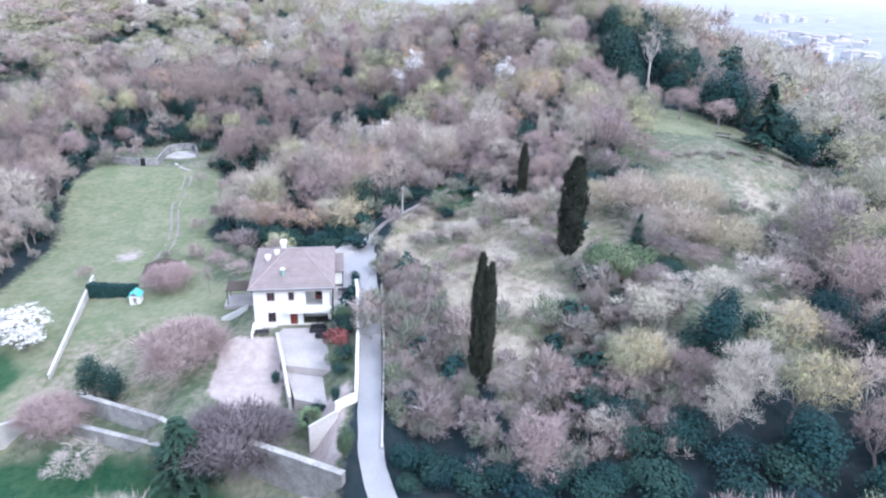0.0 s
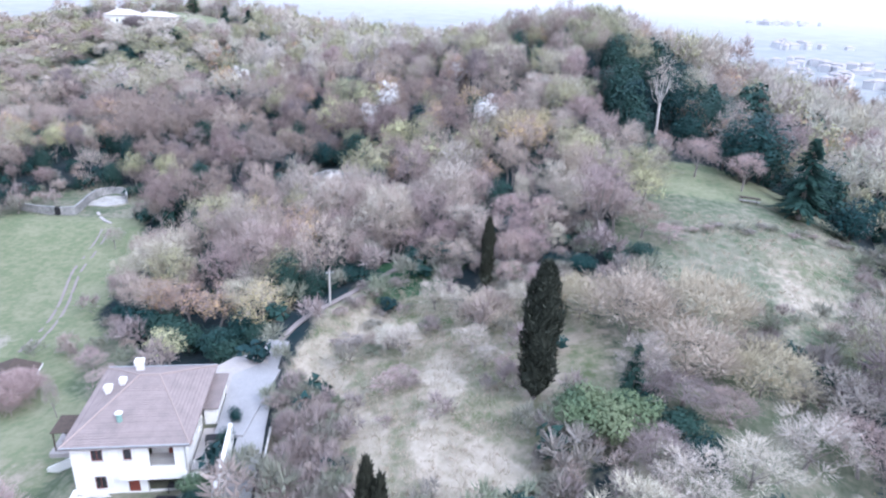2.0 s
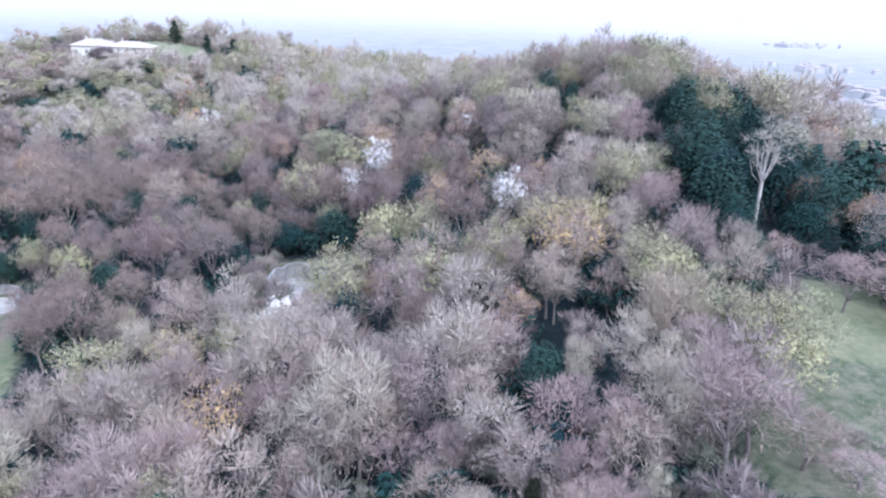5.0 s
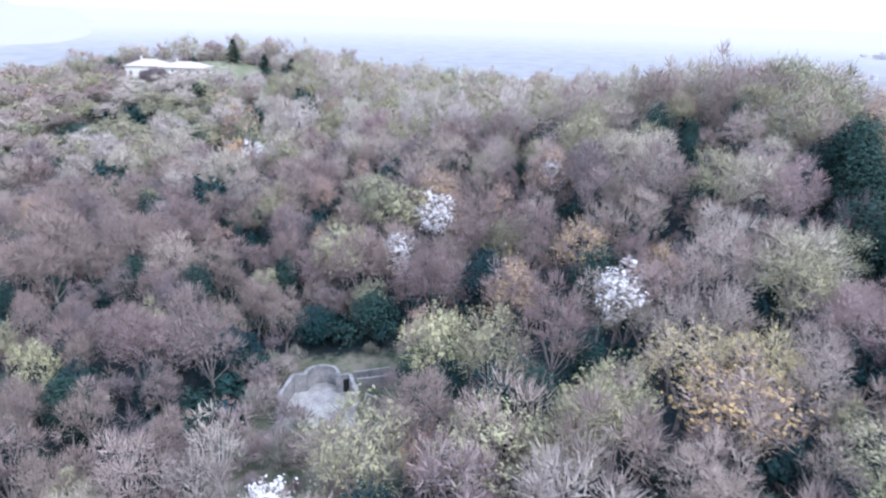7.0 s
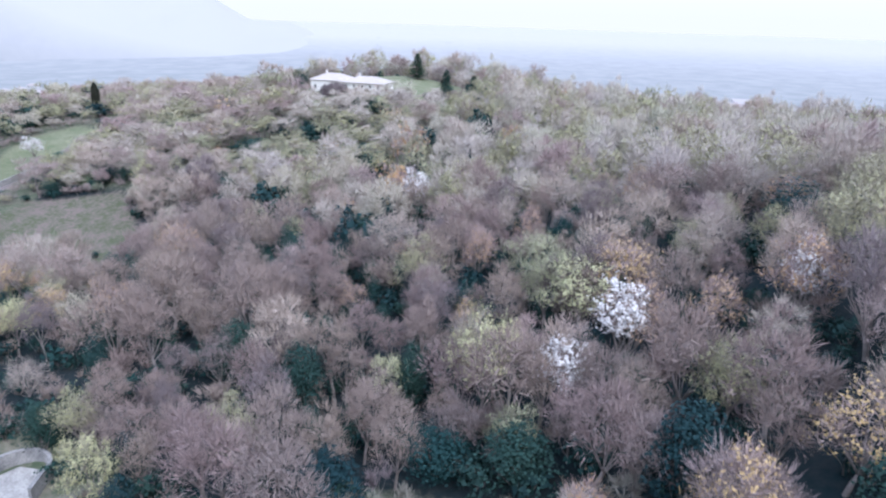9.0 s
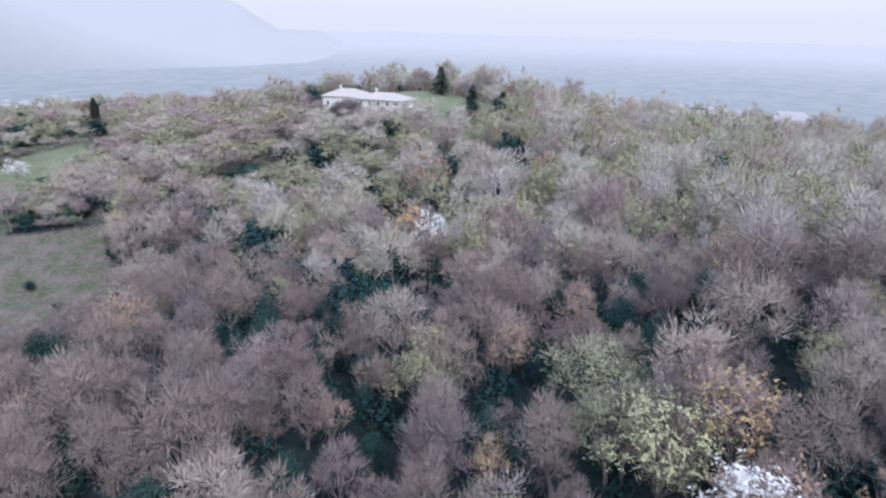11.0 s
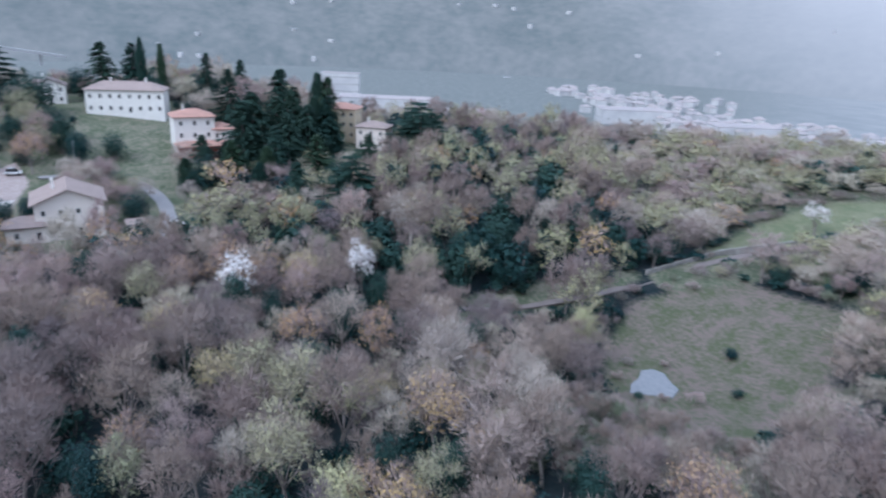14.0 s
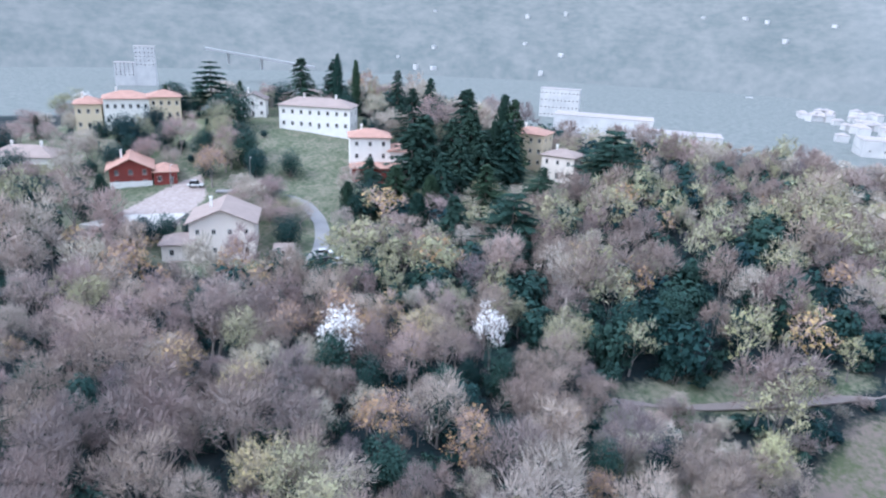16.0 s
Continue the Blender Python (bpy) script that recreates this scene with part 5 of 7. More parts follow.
def simple_house(m, label, w, d, h, rise, wall, roof, rows, cols=None, style="hip", shutters=None, over=0.6, below=3.0, category="house", chimneys=1, win=(1.0, 1.4), group="", side_cols=2):
    """A plain house: body, roof, rows of windows on the front and right sides. m: pose of the front left corner at the ground."""
    house = empty("house", m, label, category, group)
    ops = {"front": [], "right": [], "left": []}
    storey = h / rows
    for r in range(rows):
        z = r * storey + storey * 0.32
        for s, length, n in (("front", w, cols or max(2, int(w / 3))), ("right", d, side_cols), ("left", d, side_cols)):
            for c in range(n):
                x = length * (c + 0.5) / n
                tall = win[1] + (0.6 if (r == 0 and c == n // 2 and s == "front") else 0)
                z_at = z if tall == win[1] else z - 0.75
                ops[s].append((x - win[0] / 2, x + win[0] / 2, z_at, z_at + tall))
    house_body(house, w, d, -below, h, wall, ops)
    for s in ops:
        for o in ops[s]:
            add_window(house, *o, shutters=shutters, m=turn_to(s, w, d), name="window" if o[3] - o[2] < win[1] + 0.1 else "door")
    if style == "hip":
        part("roof", hip_roof(w, d, h + 0.22, rise, over), roof, house)
    elif style == "flat":
        bm = box(-0.3, w + 0.3, -0.3, d + 0.3, h + 0.003, h + 0.35)
        part("roof", bm, roof, house)
    else:
        part("roof", gable_roof(w, d, h + 0.1, rise, over), roof, house)
        for y in (0.0, d - 0.3):
            bm = bmesh.new()
            f = [bm.verts.new(c) for c in ((0.3, y, h), (w - 0.3, y, h), (w / 2, y, h + rise - 0.3))]
            b = [bm.verts.new(c) for c in ((0.3, y + 0.3, h), (w - 0.3, y + 0.3, h), (w / 2, y + 0.3, h + rise - 0.3))]
            bm.faces.new(f)
            bm.faces.new(b[::-1])
            for k in range(3):
                bm.faces.new((f[k], f[(k + 1) % 3], b[(k + 1) % 3], b[k]))
            part("gable", bm, wall, house)
    for c in range(chimneys):
        add_chimney(house, w * (0.3 + 0.45 * c), d * 0.5, h + rise * 0.5, h + rise + 0.9)
    return house


# ---- the white house beside the lane ----
HOUSE = pose(-23.6, 79.35, 2.48, 0, 0, 8.0) @ Matrix.Diagonal((0.93, 0.93, 0.93, 1))
W, D, EAVE = 10.95, 13.1, 6.0


def build_white_house():
    house = empty("house", HOUSE, "white two-storey house with a brown gabled tile roof beside the lane", "house")
    ops_front = [(1.9, 3.0, 4.0, 5.3), (4.9, 5.7, 4.0, 5.3), (7.3, 9.7, 3.05, 5.35), (1.9, 3.0, 0.55, 2.1), (5.0, 6.1, 0.0, 2.15), (6.9, 10.4, 0.0, 2.35)]
    ops_right = [(1.5, 2.5, 4.0, 5.3), (5.0, 6.2, 3.2, 5.3), (9.0, 10.0, 4.0, 5.3)]
    ops_left = [(2.5, 3.5, 4.0, 5.3), (8.0, 9.0, 4.0, 5.3), (4.0, 5.0, 0.8, 2.1)]
    house_body(house, W, D, -2.4, EAVE, PLASTER, {"front": ops_front, "right": ops_right, "left": ops_left})
    for i in (0, 1, 3):
        add_window(house, *ops_front[i], shutters=WHITE_PAINT, frame_mat=WOOD_RED)
    for o in ops_left:
        add_window(house, *o, shutters=WHITE_PAINT, frame_mat=WOOD_RED, m=turn_to("left", W, D))
    for o in (ops_right[0], ops_right[2]):
        add_window(house, *o, shutters=WHITE_PAINT, frame_mat=WOOD_RED, m=turn_to("right", W, D))
    # loggia of the upper floor and porch below it
    part("inner_wall", box(6.9, 10.4, 2.2, 2.4, 0, 5.9), PLASTER, house)
    part("loggia_floor", box(6.5, 10.65, 0.31, 2.2, 2.55, 2.95), CONCRETE, house)
    d1 = part("door", box(8.6, 9.7, 2.12, 2.19, 2.96, 5.1), WOOD_RED, house, "red-brown wooden balcony door")
    part("pane", box(8.75, 9.55, 2.1, 2.115, 3.6, 4.95), GLASS, d1)
    part("door", box(5.05, 6.05, 0.1, 0.17, 0.02, 2.1), WOOD_RED, house, "red-brown wooden front door")
    part("pillar", box(6.55, 6.9, -0.12, 0.3 - 0.003, 0.02, 2.5), PLASTER, house)
    part("pillar", box(10.4, 10.8, -0.12, -0.003, 0.02, 5.8), PLASTER, house)
    part("canopy", box(4.7, 10.9, -1.15, -0.125, 2.42, 2.6), PLASTER, house, "white slab of the balcony over the porch")
    bm = bmesh.new()
    for a in ((4.7, 10.9, -1.15, -1.05), ):
        add_box(bm, *a, 2.61, 3.35)
    part("parapet", bm, PLASTER, house)
    bm = bmesh.new()
    for k in range(12):
        add_box(bm, 7.35 + k * 0.2, 7.38 + k * 0.2, 0.05, 0.08, 3.06, 3.95)
    add_box(bm, 7.3, 9.7, 0.04, 0.09, 3.95, 4.0)
    part("railing", bm, METAL, house)
    # hipped roof with a short ridge, its slopes low, and a small roof over the rear wing
    low, top = EAVE + 0.12, EAVE + 2.05
    eaves = [(-0.6, -0.7), (W + 0.6, -0.7), (W + 0.6, D + 0.6), (-0.6, D + 0.6)]
    ends = [(4.4, 9.0), (6.5, 9.0)]
    bm = bmesh.new()
    up = [bm.verts.new((x, y, low)) for x, y in eaves] + [bm.verts.new((x, y, top)) for x, y in ends]
    down = [bm.verts.new((x, y, low - 0.2)) for x, y in eaves]
    for q in ((0, 1, 5, 4), (1, 2, 5), (2, 3, 4, 5), (3, 0, 4)):
        bm.faces.new([up[k] for k in q])
    bm.faces.new(down[::-1])
    for k in range(4):
        bm.faces.new((down[k], down[(k + 1) % 4], up[(k + 1) % 4], up[k]))
    roof = part("roof", bm, TILE_BROWN, house)
    # courses of tiles on the front slope and on the sides
    for k in range(29):
        u = (k + 0.4) / 29.5
        z = low + (top - low) * u
        xa, xb, y = -0.6 + 5.0 * u, W + 0.6 - 5.05 * u, -0.7 + 9.7 * u
        part("tile_course", box(xa, xb, y - 0.035, y + 0.035, z - 0.02, z + 0.035), TILE_BROWN, roof)
        if k % 2 == 0:
            part("tile_course", box(xa - 0.035, xa + 0.035, y, D + 0.6 - 4.7 * u, z - 0.02, z + 0.03), TILE_BROWN, roof)
            part("tile_course", box(xb - 0.035, xb + 0.035, y, D + 0.6 - 4.7 * u, z - 0.02, z + 0.03), TILE_BROWN, roof)
    hips = [(eaves[0], ends[0]), (eaves[1], ends[1]), (eaves[2], ends[1]), (eaves[3], ends[0])]
    for a, b in hips:
        part("hip_tiles", tube([(*a, low + 0.02), (*b, top + 0.03)], [0.09, 0.09], 7), TILE_TAN, roof, "tan weathered hip tiles")
    part("ridge_tiles", tube([(*ends[0], top + 0.03), (*ends[1], top + 0.03)], [0.11, 0.11], 8), TILE_TAN, roof)
    part("side_wall", box(W + 0.31, W + 1.6, 6.8, D, 2.9, 5.0), PLASTER, house)
    part("side_roof", box(W + 0.005, W + 1.9, 6.5, D + 0.3, 5.003, 5.2), TILE_BROWN, house)
    add_chimney(house, 1.6, 7.4, EAVE + 0.7, EAVE + 1.35, 0.55)
    add_chimney(house, 2.9, 8.2, EAVE + 1.2, EAVE + 1.75, 0.5)
    add_chimney(house, 3.6, 11.8, EAVE + 0.6, EAVE + 1.75, 0.7)
    bm = tube([(4.1, 2.6, EAVE + 0.6), (4.1, 2.6, EAVE + 1.75)], [0.26, 0.26], 12)
    vent = part("vent_pipe", bm, COPPER, house, "green copper vent pipe")
    part("cap", tube([(4.1, 2.6, EAVE + 1.755), (4.1, 2.6, EAVE + 2.0)], [0.4, 0.1], 12), WHITE_PAINT, vent)
    for y0 in (-0.78, D + 0.61):
        part("gutter", box(-0.6, W + 0.6, y0, y0 + 0.15, EAVE + 0.08, EAVE + 0.2), METAL, house)
    part("downpipe", tube([(10.85, -0.2, 0.0), (10.85, -0.2, EAVE)], [0.05, 0.05], 6), METAL, house)
    # basement room with an open front under the left corner
    part("basement_canopy", box(0.0, 4.3, -3.2, -0.003, -0.35, -0.1), CONCRETE, house)
    for x in (0.0, 4.0):
        part("pillar", box(x, x + 0.3, -3.15, -2.85, -2.3, -0.353), PLASTER, house)
    part("side_wall", box(-0.25, -0.003, -3.2, 0, -2.4, 0.6), PLASTER, house)
    # side terrace on the first floor, toward the lane
    part("side_terrace", box(W + 0.31, W + 4.0, -0.4, 6.19, 2.5, 2.85), PAVING, house)
    part("terrace_wall", box(W + 0.31, W + 3.9, -0.4, -0.1, -0.4, 2.496), PLASTER, house)
    bm = bmesh.new()
    for k in range(12):
        add_box(bm, W + 0.4 + k * 0.3, W + 0.44 + k * 0.3, -0.3, -0.26, 2.854, 3.75)
    add_box(bm, W + 0.35, W + 3.9, -0.32, -0.24, 3.75, 3.82)
    part("railing", bm, WHITE_PAINT, house)


build_white_house()


def thing_at(name, x, y, z, rz, label, category, group=""):
    return empty(name, pose(x, y, z, 0, 0, rz), label, category, group)


def slab(name, poly, z0, z1, mat, label, category="paving", kind="structure"):
    bm = bmesh.new()
    lo, hi = [bm.verts.new((x, y, z0)) for x, y in poly], [bm.verts.new((x, y, z1)) for x, y in poly]
    bm.faces.new(lo[::-1])
    bm.faces.new(hi)
    k = len(poly)
    for i in range(k):
        bm.faces.new((lo[i], lo[(i + 1) % k], hi[(i + 1) % k], hi[i]))
    return tagged(part(name, bm, mat), label, category, kind=kind)


def garden_wall(points, top, thick, mat, label, base=1.2, cap=None, category="wall", name="garden_wall"):
    """A wall along points; top: its height over the ground at each point, or absolute when negative base is given."""
    wall = empty(name, Matrix.Identity(4), label, category)
    for (x0, y0, h0), (x1, y1, h1) in zip(points, points[1:]):
        k = max(1, int(math.hypot(x1 - x0, y1 - y0) / 2.5))
        for i in range(k):
            a, b = i / k, (i + 1) / k
            p, q = Vector((x0 + (x1 - x0) * a, y0 + (y1 - y0) * a, h0 + (h1 - h0) * a)), Vector((x0 + (x1 - x0) * b, y0 + (y1 - y0) * b, h0 + (h1 - h0) * b))
            n = Vector((-(q - p).y, (q - p).x, 0)).normalized() * thick / 2
            bm = bmesh.new()
            lo = [bm.verts.new((*v.xy, min(ground_z(*p.xy), ground_z(*q.xy)) - base)) for v in (p - n, q - n, q + n, p + n)]
            hi = [bm.verts.new(v) for v in (p - n, q - n, q + n, p + n)]
            bm.faces.new(lo[::-1])
            bm.faces.new(hi)
            for j in range(4):
                bm.faces.new((lo[j], lo[(j + 1) % 4], hi[(j + 1) % 4], hi[j]))
            part("wall_section", bm, mat, wall)
            if cap:
                bm = bmesh.new()
                n2 = n * 1.25
                up = Vector((0, 0, 0.1))
                lo = [bm.verts.new(v + Vector((0, 0, 0.003))) for v in (p - n2, q - n2, q + n2, p + n2)]
                hi = [bm.verts.new(v + up) for v in (p - n2, q - n2, q + n2, p + n2)]
                bm.faces.new(lo[::-1])
                bm.faces.new(hi)
                for j in range(4):
                    bm.faces.new((lo[j], lo[(j + 1) % 4], hi[(j + 1) % 4], hi[j]))
                part("coping", bm, cap, wall)
    return wall


slab("terrace", [(-20.35, 77.38), (-19.78, 78.91), (-13.06, 79.68), (-11.14, 69.31), (-17.66, 70.27)], -0.11, 2.48, PAVING, "pale paved terrace in front of the house", "terrace")
slab("lower_terrace", [(-17.57, 70.18), (-11.52, 69.22), (-10.18, 63.36), (-15.55, 64.9)], -0.3, 1.52, PAVING, "lower paved terrace with steps", "terrace")
slab("courtyard", [(-12.48, 84.96), (-13.82, 95.52), (-11.14, 98.4), (-8.83, 96.96), (-9.6, 84.96)], 4.3, 5.72, ASPHALT, "paved forecourt between house and lane", "paving")
garden_wall([(-20.16, 76.99, 2.91), (-17.86, 70.18, 2.86), (-15.94, 64.32, 2.1)], 0, 0.3, CONCRETE, "low pale terrace wall", cap=CONCRETE)
garden_wall([(-10.56, 84.48, 7.38), (-9.98, 81.12, 7.38), (-8.93, 72, 6.42), (-7.97, 61.92, 4.88)], 0, 0.3, PLASTER, "long white-capped retaining wall along the lane", cap=WHITE_PAINT)
garden_wall([(-7.97, 61.92, 4.69), (-10.18, 60.86, 4.11)], 0, 0.35, PLASTER, "white gate pier wall", cap=WHITE_PAINT)
garden_wall([(-9.79, 60.1, 3.82), (-12.67, 58.37, 2.86)], 0, 0.25, CONCRETE, "pale sloping wall of the garden steps")
garden_wall([(-18.72, 56.64, 2.19), (-7.97, 51.07, 3.25)], 0, 0.6, STONE, "old grey stone retaining wall", base=3.4, cap=STONE)
garden_wall([(-42.24, 67.78, -0.88), (-30.34, 62.4, 0.18), (-26.4, 60, 0.46)], 0, 0.5, STONE, "old grey stone garden wall", base=3.4, cap=STONE)
garden_wall([(-41.28, 63.74, -2.03), (-29.28, 59.04, -0.78), (-18.72, 56.83, 0.66)], 0, 0.5, STONE, "grey stone garden wall below the path", base=3.4, cap=STONE)
garden_wall([(-57.41, 103.2, -2.9), (-56.06, 98.3, -2.85), (-49.73, 74.4, -2.95)], 0, 0.3, CONCRETE, "low pale garden wall beside the lawn", cap=CONCRETE)
garden_wall([(-57.6, 57.6, -2.99), (-49.44, 64.13, -2.7), (-44.16, 67.01, -2.03)], 0, 0.4, CONCRETE, "low pale wall at the garden's edge", cap=CONCRETE)
garden_wall([(-4.6, 55, 3.3), (-5.7, 72, 5.05), (-7.2, 86.4, 5.85)], 0, 0.18, CONCRETE, "low concrete kerb along the lane", cap=None)


def build_hut():
    hut = thing_at("toy_hut", -46.8, 95.2, ground_z(-46.8, 95.2), 6, "small white garden hut with a turquoise roof on the lawn", "hut")
    part("wall", wall_bm(-0.8, 0.8, -0.8, 1.6, -0.2, 1.5, [(-0.25, 0.25, 0, 1.1)]), WHITE_PAINT, hut)
    bm = gable_roof(1.6, 1.6, 1.5, 0.6, 0.2, 0.08)
    bm.transform(Matrix.Translation((-0.8, -0.8, 0.05)))
    part("roof", bm, TURQUOISE, hut)


def build_hedge():
    rng = np.random.default_rng(5)
    x0, y0, x1, y1 = -55.8, 98.5, -48, 98.3
    hedge = empty("hedge", Matrix.Identity(4), "dark green clipped garden hedge beside the lawn", "hedge")
    z = ground_z(-52, 98.4)
    P, N = [], []
    for face, n in (("front", 1500), ("top", 900), ("back", 700), ("ends", 300)):
        u, v, w = rng.uniform(0, 1, n), rng.uniform(0, 1, n), rng.uniform(0, 1, n)
        if face == "front":
            w[:] = 0
            nn = (0, -1, 0.2)
        elif face == "back":
            w[:] = 1
            nn = (0, 1, 0.2)
        elif face == "top":
            v[:] = 1
            nn = (0, 0, 1)
        else:
            u = np.round(u)
            nn = (1, 0, 0.2)
        P.append(np.stack([x0 + (x1 - x0) * u, y0 + (y1 - y0) * u + 1.3 * (w - 0.5), z + 2.0 * v], 1) + rng.normal(size=(n, 3)) * 0.06)
        N.append(np.tile(nn, (n, 1)))
    pl = Plant()
    pl.leaves(np.vstack(P), 0.3, rng, 0, np.vstack(N).astype(float))
    V, T, S = pl.arrays()
    new("foliage", tri_mesh("foliage", V, T, [EVERGREEN])).parent = hedge
    bm = bmesh.new()
    for k in range(9):
        x = x0 + (x1 - x0) * (k + 0.5) / 9
        add_tube(bm, [(x, 98.4, z - 0.3), (x, 98.4, z + 1.7)], [0.06, 0.03], 5)
    part("stems", bm, BARK, hedge)


def build_shed():
    x, y = -47.6, 101.0
    shed = thing_at("shed", x, y, ground_z(x, y), 14, "low garden shed with a grey-brown tiled roof", "shed")
    house_body(shed, 5.2, 4.0, -0.4, 2.3, CREAM, {"front": [(2.0, 3.0, 0, 2.0)]})
    part("door", box(2.0, 3.0, 0.1, 0.16, 0.02, 2.0), WOOD_DARK, shed)
    bm = gable_roof(5.2, 4.0, 2.4, 0.9, 0.5, 0.15)
    part("roof", bm, WOOD_DARK, shed, "dark grey-brown felt roof")
    part("fascia", box(5.65, 5.74, -0.5, 4.5, 1.95, 2.2), WHITE_PAINT, shed)


build_hut()
build_hedge()
build_shed()


def build_palm(x, y):
    palm = thing_at("palm", x, y, ground_z(x, y), 0, "small green fan palm beside the garden steps", "palm")
    rng = np.random.default_rng(3)
    part("trunk", tube([(0, 0, -0.3), (0.05, 0, 0.9), (0, 0.03, 2.0)], [0.2, 0.18, 0.2], 8), BARK, palm)
    for k in range(22):
        a, up = k * 2.4, rng.uniform(-0.1, 1.1)
        pl = Plant()
        base = np.array([0, 0, 2.0])
        d = np.array([np.cos(a) * np.cos(up), np.sin(a) * np.cos(up), np.sin(up)])
        hub = base + d * 0.9
        side = np.array([-np.sin(a), np.cos(a), 0])
        f = np.linspace(-1.2, 1.2, 14)[:, None]
        D = (d * np.cos(f) + side * np.sin(f)) * 0.95 - np.array([0, 0, 0.25])
        pl.prism(base, hub, 0.02, 0.015)
        pl.slivers(np.repeat(hub[None], 14, 0), D, 0.05, rng, 0, np.tile(np.cross(d, side), (14, 1)))
        V, T, S = pl.arrays()
        new("frond", tri_mesh("frond", V, T, [PALM_LEAF])).parent = palm


build_palm(-13.1, 61.3)


def build_table(x, y, z, rz, label):
    table = thing_at("garden_table", x, y, z, rz, label, "table")
    part("tabletop", box(-0.9, 0.9, -0.45, 0.45, 0.71, 0.75, 0.01), DARK, table)
    for a in (-0.8, 0.8):
        for b in (-0.36, 0.36):
            part("leg", box(a - 0.03, a + 0.03, b - 0.03, b + 0.03, 0.0, 0.708), DARK, table)


def build_sofa(x, y, z, rz):
    s = thing_at("garden_sofa", x, y, z, rz, "black garden sofa on the terrace under the porch", "sofa")
    part("seat", box(-0.9, 0.9, -0.4, 0.4, 0.1, 0.42, 0.04), DARK, s)
    part("backrest", box(-0.9, 0.9, 0.41, 0.6, 0.1, 0.85, 0.04), DARK, s)
    for a in (-1.08, 0.91):
        part("armrest", box(a, a + 0.17, -0.4, 0.6, 0.1, 0.62, 0.03), DARK, s)
    for a in (-0.85, 0.85):
        for b in (-0.35, 0.5):
            part("foot", box(a - 0.04, a + 0.04, b - 0.04, b + 0.04, 0, 0.098), DARK, s)


build_sofa(-14.98, 78.34, 2.48, 4)
build_sofa(-14.02, 77.18, 2.48, 184)
build_table(-14.6, 80.5, 2.48, 6, "dark garden table under the porch")
build_table(-22.1, 77, ground_z(-22.1, 77), 8, "dark workbench under the basement canopy")


def build_bench_set(x, y, rz):
    z = ground_z(x, y)
    s = thing_at("picnic_table", x, y, z, rz, "weathered wooden picnic table with benches on the meadow", "picnic table")
    part("tabletop", box(-1.6, 1.6, -0.4, 0.4, 0.7, 0.78), WOOD_DARK, s)
    for b in (-0.85, 0.85):
        part("bench", box(-1.6, 1.6, b - 0.16, b + 0.16, 0.4, 0.46), PAVING, s)
    for a in (-1.1, 1.1):
        part("trestle", box(a - 0.05, a + 0.05, -0.9, 0.9, 0.3, 0.398), WOOD_DARK, s)
        for b in (-0.6, 0.6):
            part("leg", box(a - 0.049, a + 0.049, b - 0.05, b + 0.05, -0.15, 0.298), WOOD_DARK, s)
        part("post", box(a - 0.048, a + 0.048, -0.1, 0.1, 0.4, 0.698), WOOD_DARK, s)


build_bench_set(58.2, 136, -22)


def build_pole(x, y, tall=8.0, arms=True, label="grey concrete utility pole beside the lane", mat=None):
    z = ground_z(x, y)
    p = thing_at("utility_pole", x, y, z, 20, label, "pole")
    part("shaft", tube([(0, 0, -0.5), (0, 0, tall)], [0.14, 0.09], 8), mat or CONCRETE, p)
    part("cap", tube([(0, 0, tall), (0, 0, tall + 0.08)], [0.1, 0.04], 8), METAL, p)
    if arms:
        part("crossarm", box(-0.5, 0.5, -0.05, 0.05, tall - 0.5, tall - 0.4), METAL, p)
        for a in (-0.4, 0.0, 0.4):
            part("insulator", tube([(a, 0, tall - 0.398), (a, 0, tall - 0.25)], [0.04, 0.03], 6), WHITE_PAINT, p)


build_pole(-5.6, 111.4, 5.2)

slab("yard", [(-14.59, 92.45), (-9.5, 89.76), (-10.46, 96.96), (-10.94, 101.09), (-14.88, 99.07), (-16.8, 96.19)], 1.52, 5.71, PAVING, "pale paved yard between the house and the lane")
build_table(*(HOUSE @ Vector((12.9, 3.6, 2.853))), 10, "dark garden table on the side terrace")


def build_pergola(x, y, z, rz):
    p = thing_at("pergola", x, y, z, rz, "small dark-roofed wooden pergola beside the house wall", "pergola")
    part("roof", box(-1.9, 1.9, -1.5, 1.5, 2.3, 2.42, 0.02), WOOD_DARK, p)
    for a in (-1.7, 1.7):
        for b in (-1.3, 1.3):
            part("post", box(a - 0.06, a + 0.06, b - 0.06, b + 0.06, -0.3, 2.297), WOOD_DARK, p)
    part("floor", box(-2.2, 2.2, -1.8, 1.8, -0.4, 0.08), PAVING, p)


build_pergola(-27.5, 87, max(ground_z(-25.9, 86.4), ground_z(-28.8, 87.4)), 8)
garden_wall([(-30.1, 85.2, ground_z(-30.1, 85.2) + 0.6), (-26.1, 84.9, ground_z(-26.1, 84.9) + 0.6)], 0, 0.25, PLASTER, "low white wall before the pergola", cap=None)
plant_one("bush", -10.94, 87.36, 2.0, 1.6, label="clipped dark green shrub at the yard's edge")
plant_one("laurel", -11.42, 77.28, 2.6, 3.2, label="grey-green rounded shrub beside the terrace")
plant_one("laurel", -11.23, 69.41, 2.0, 2.6, label="grey-green rounded shrub beside the terrace")

# garden plants
plant_one("dome", -31.01, 73.44, 6.6, 12.5)
plant_one("dome", -42.72, 99.36, 4.5, 8.5, label="purple-twigged shrub beside the garden shed")
plant_one("pink", -36.96, 107.52, 3.0, 5)
plant_one("pink", -32.16, 101.76, 3.0, 5)
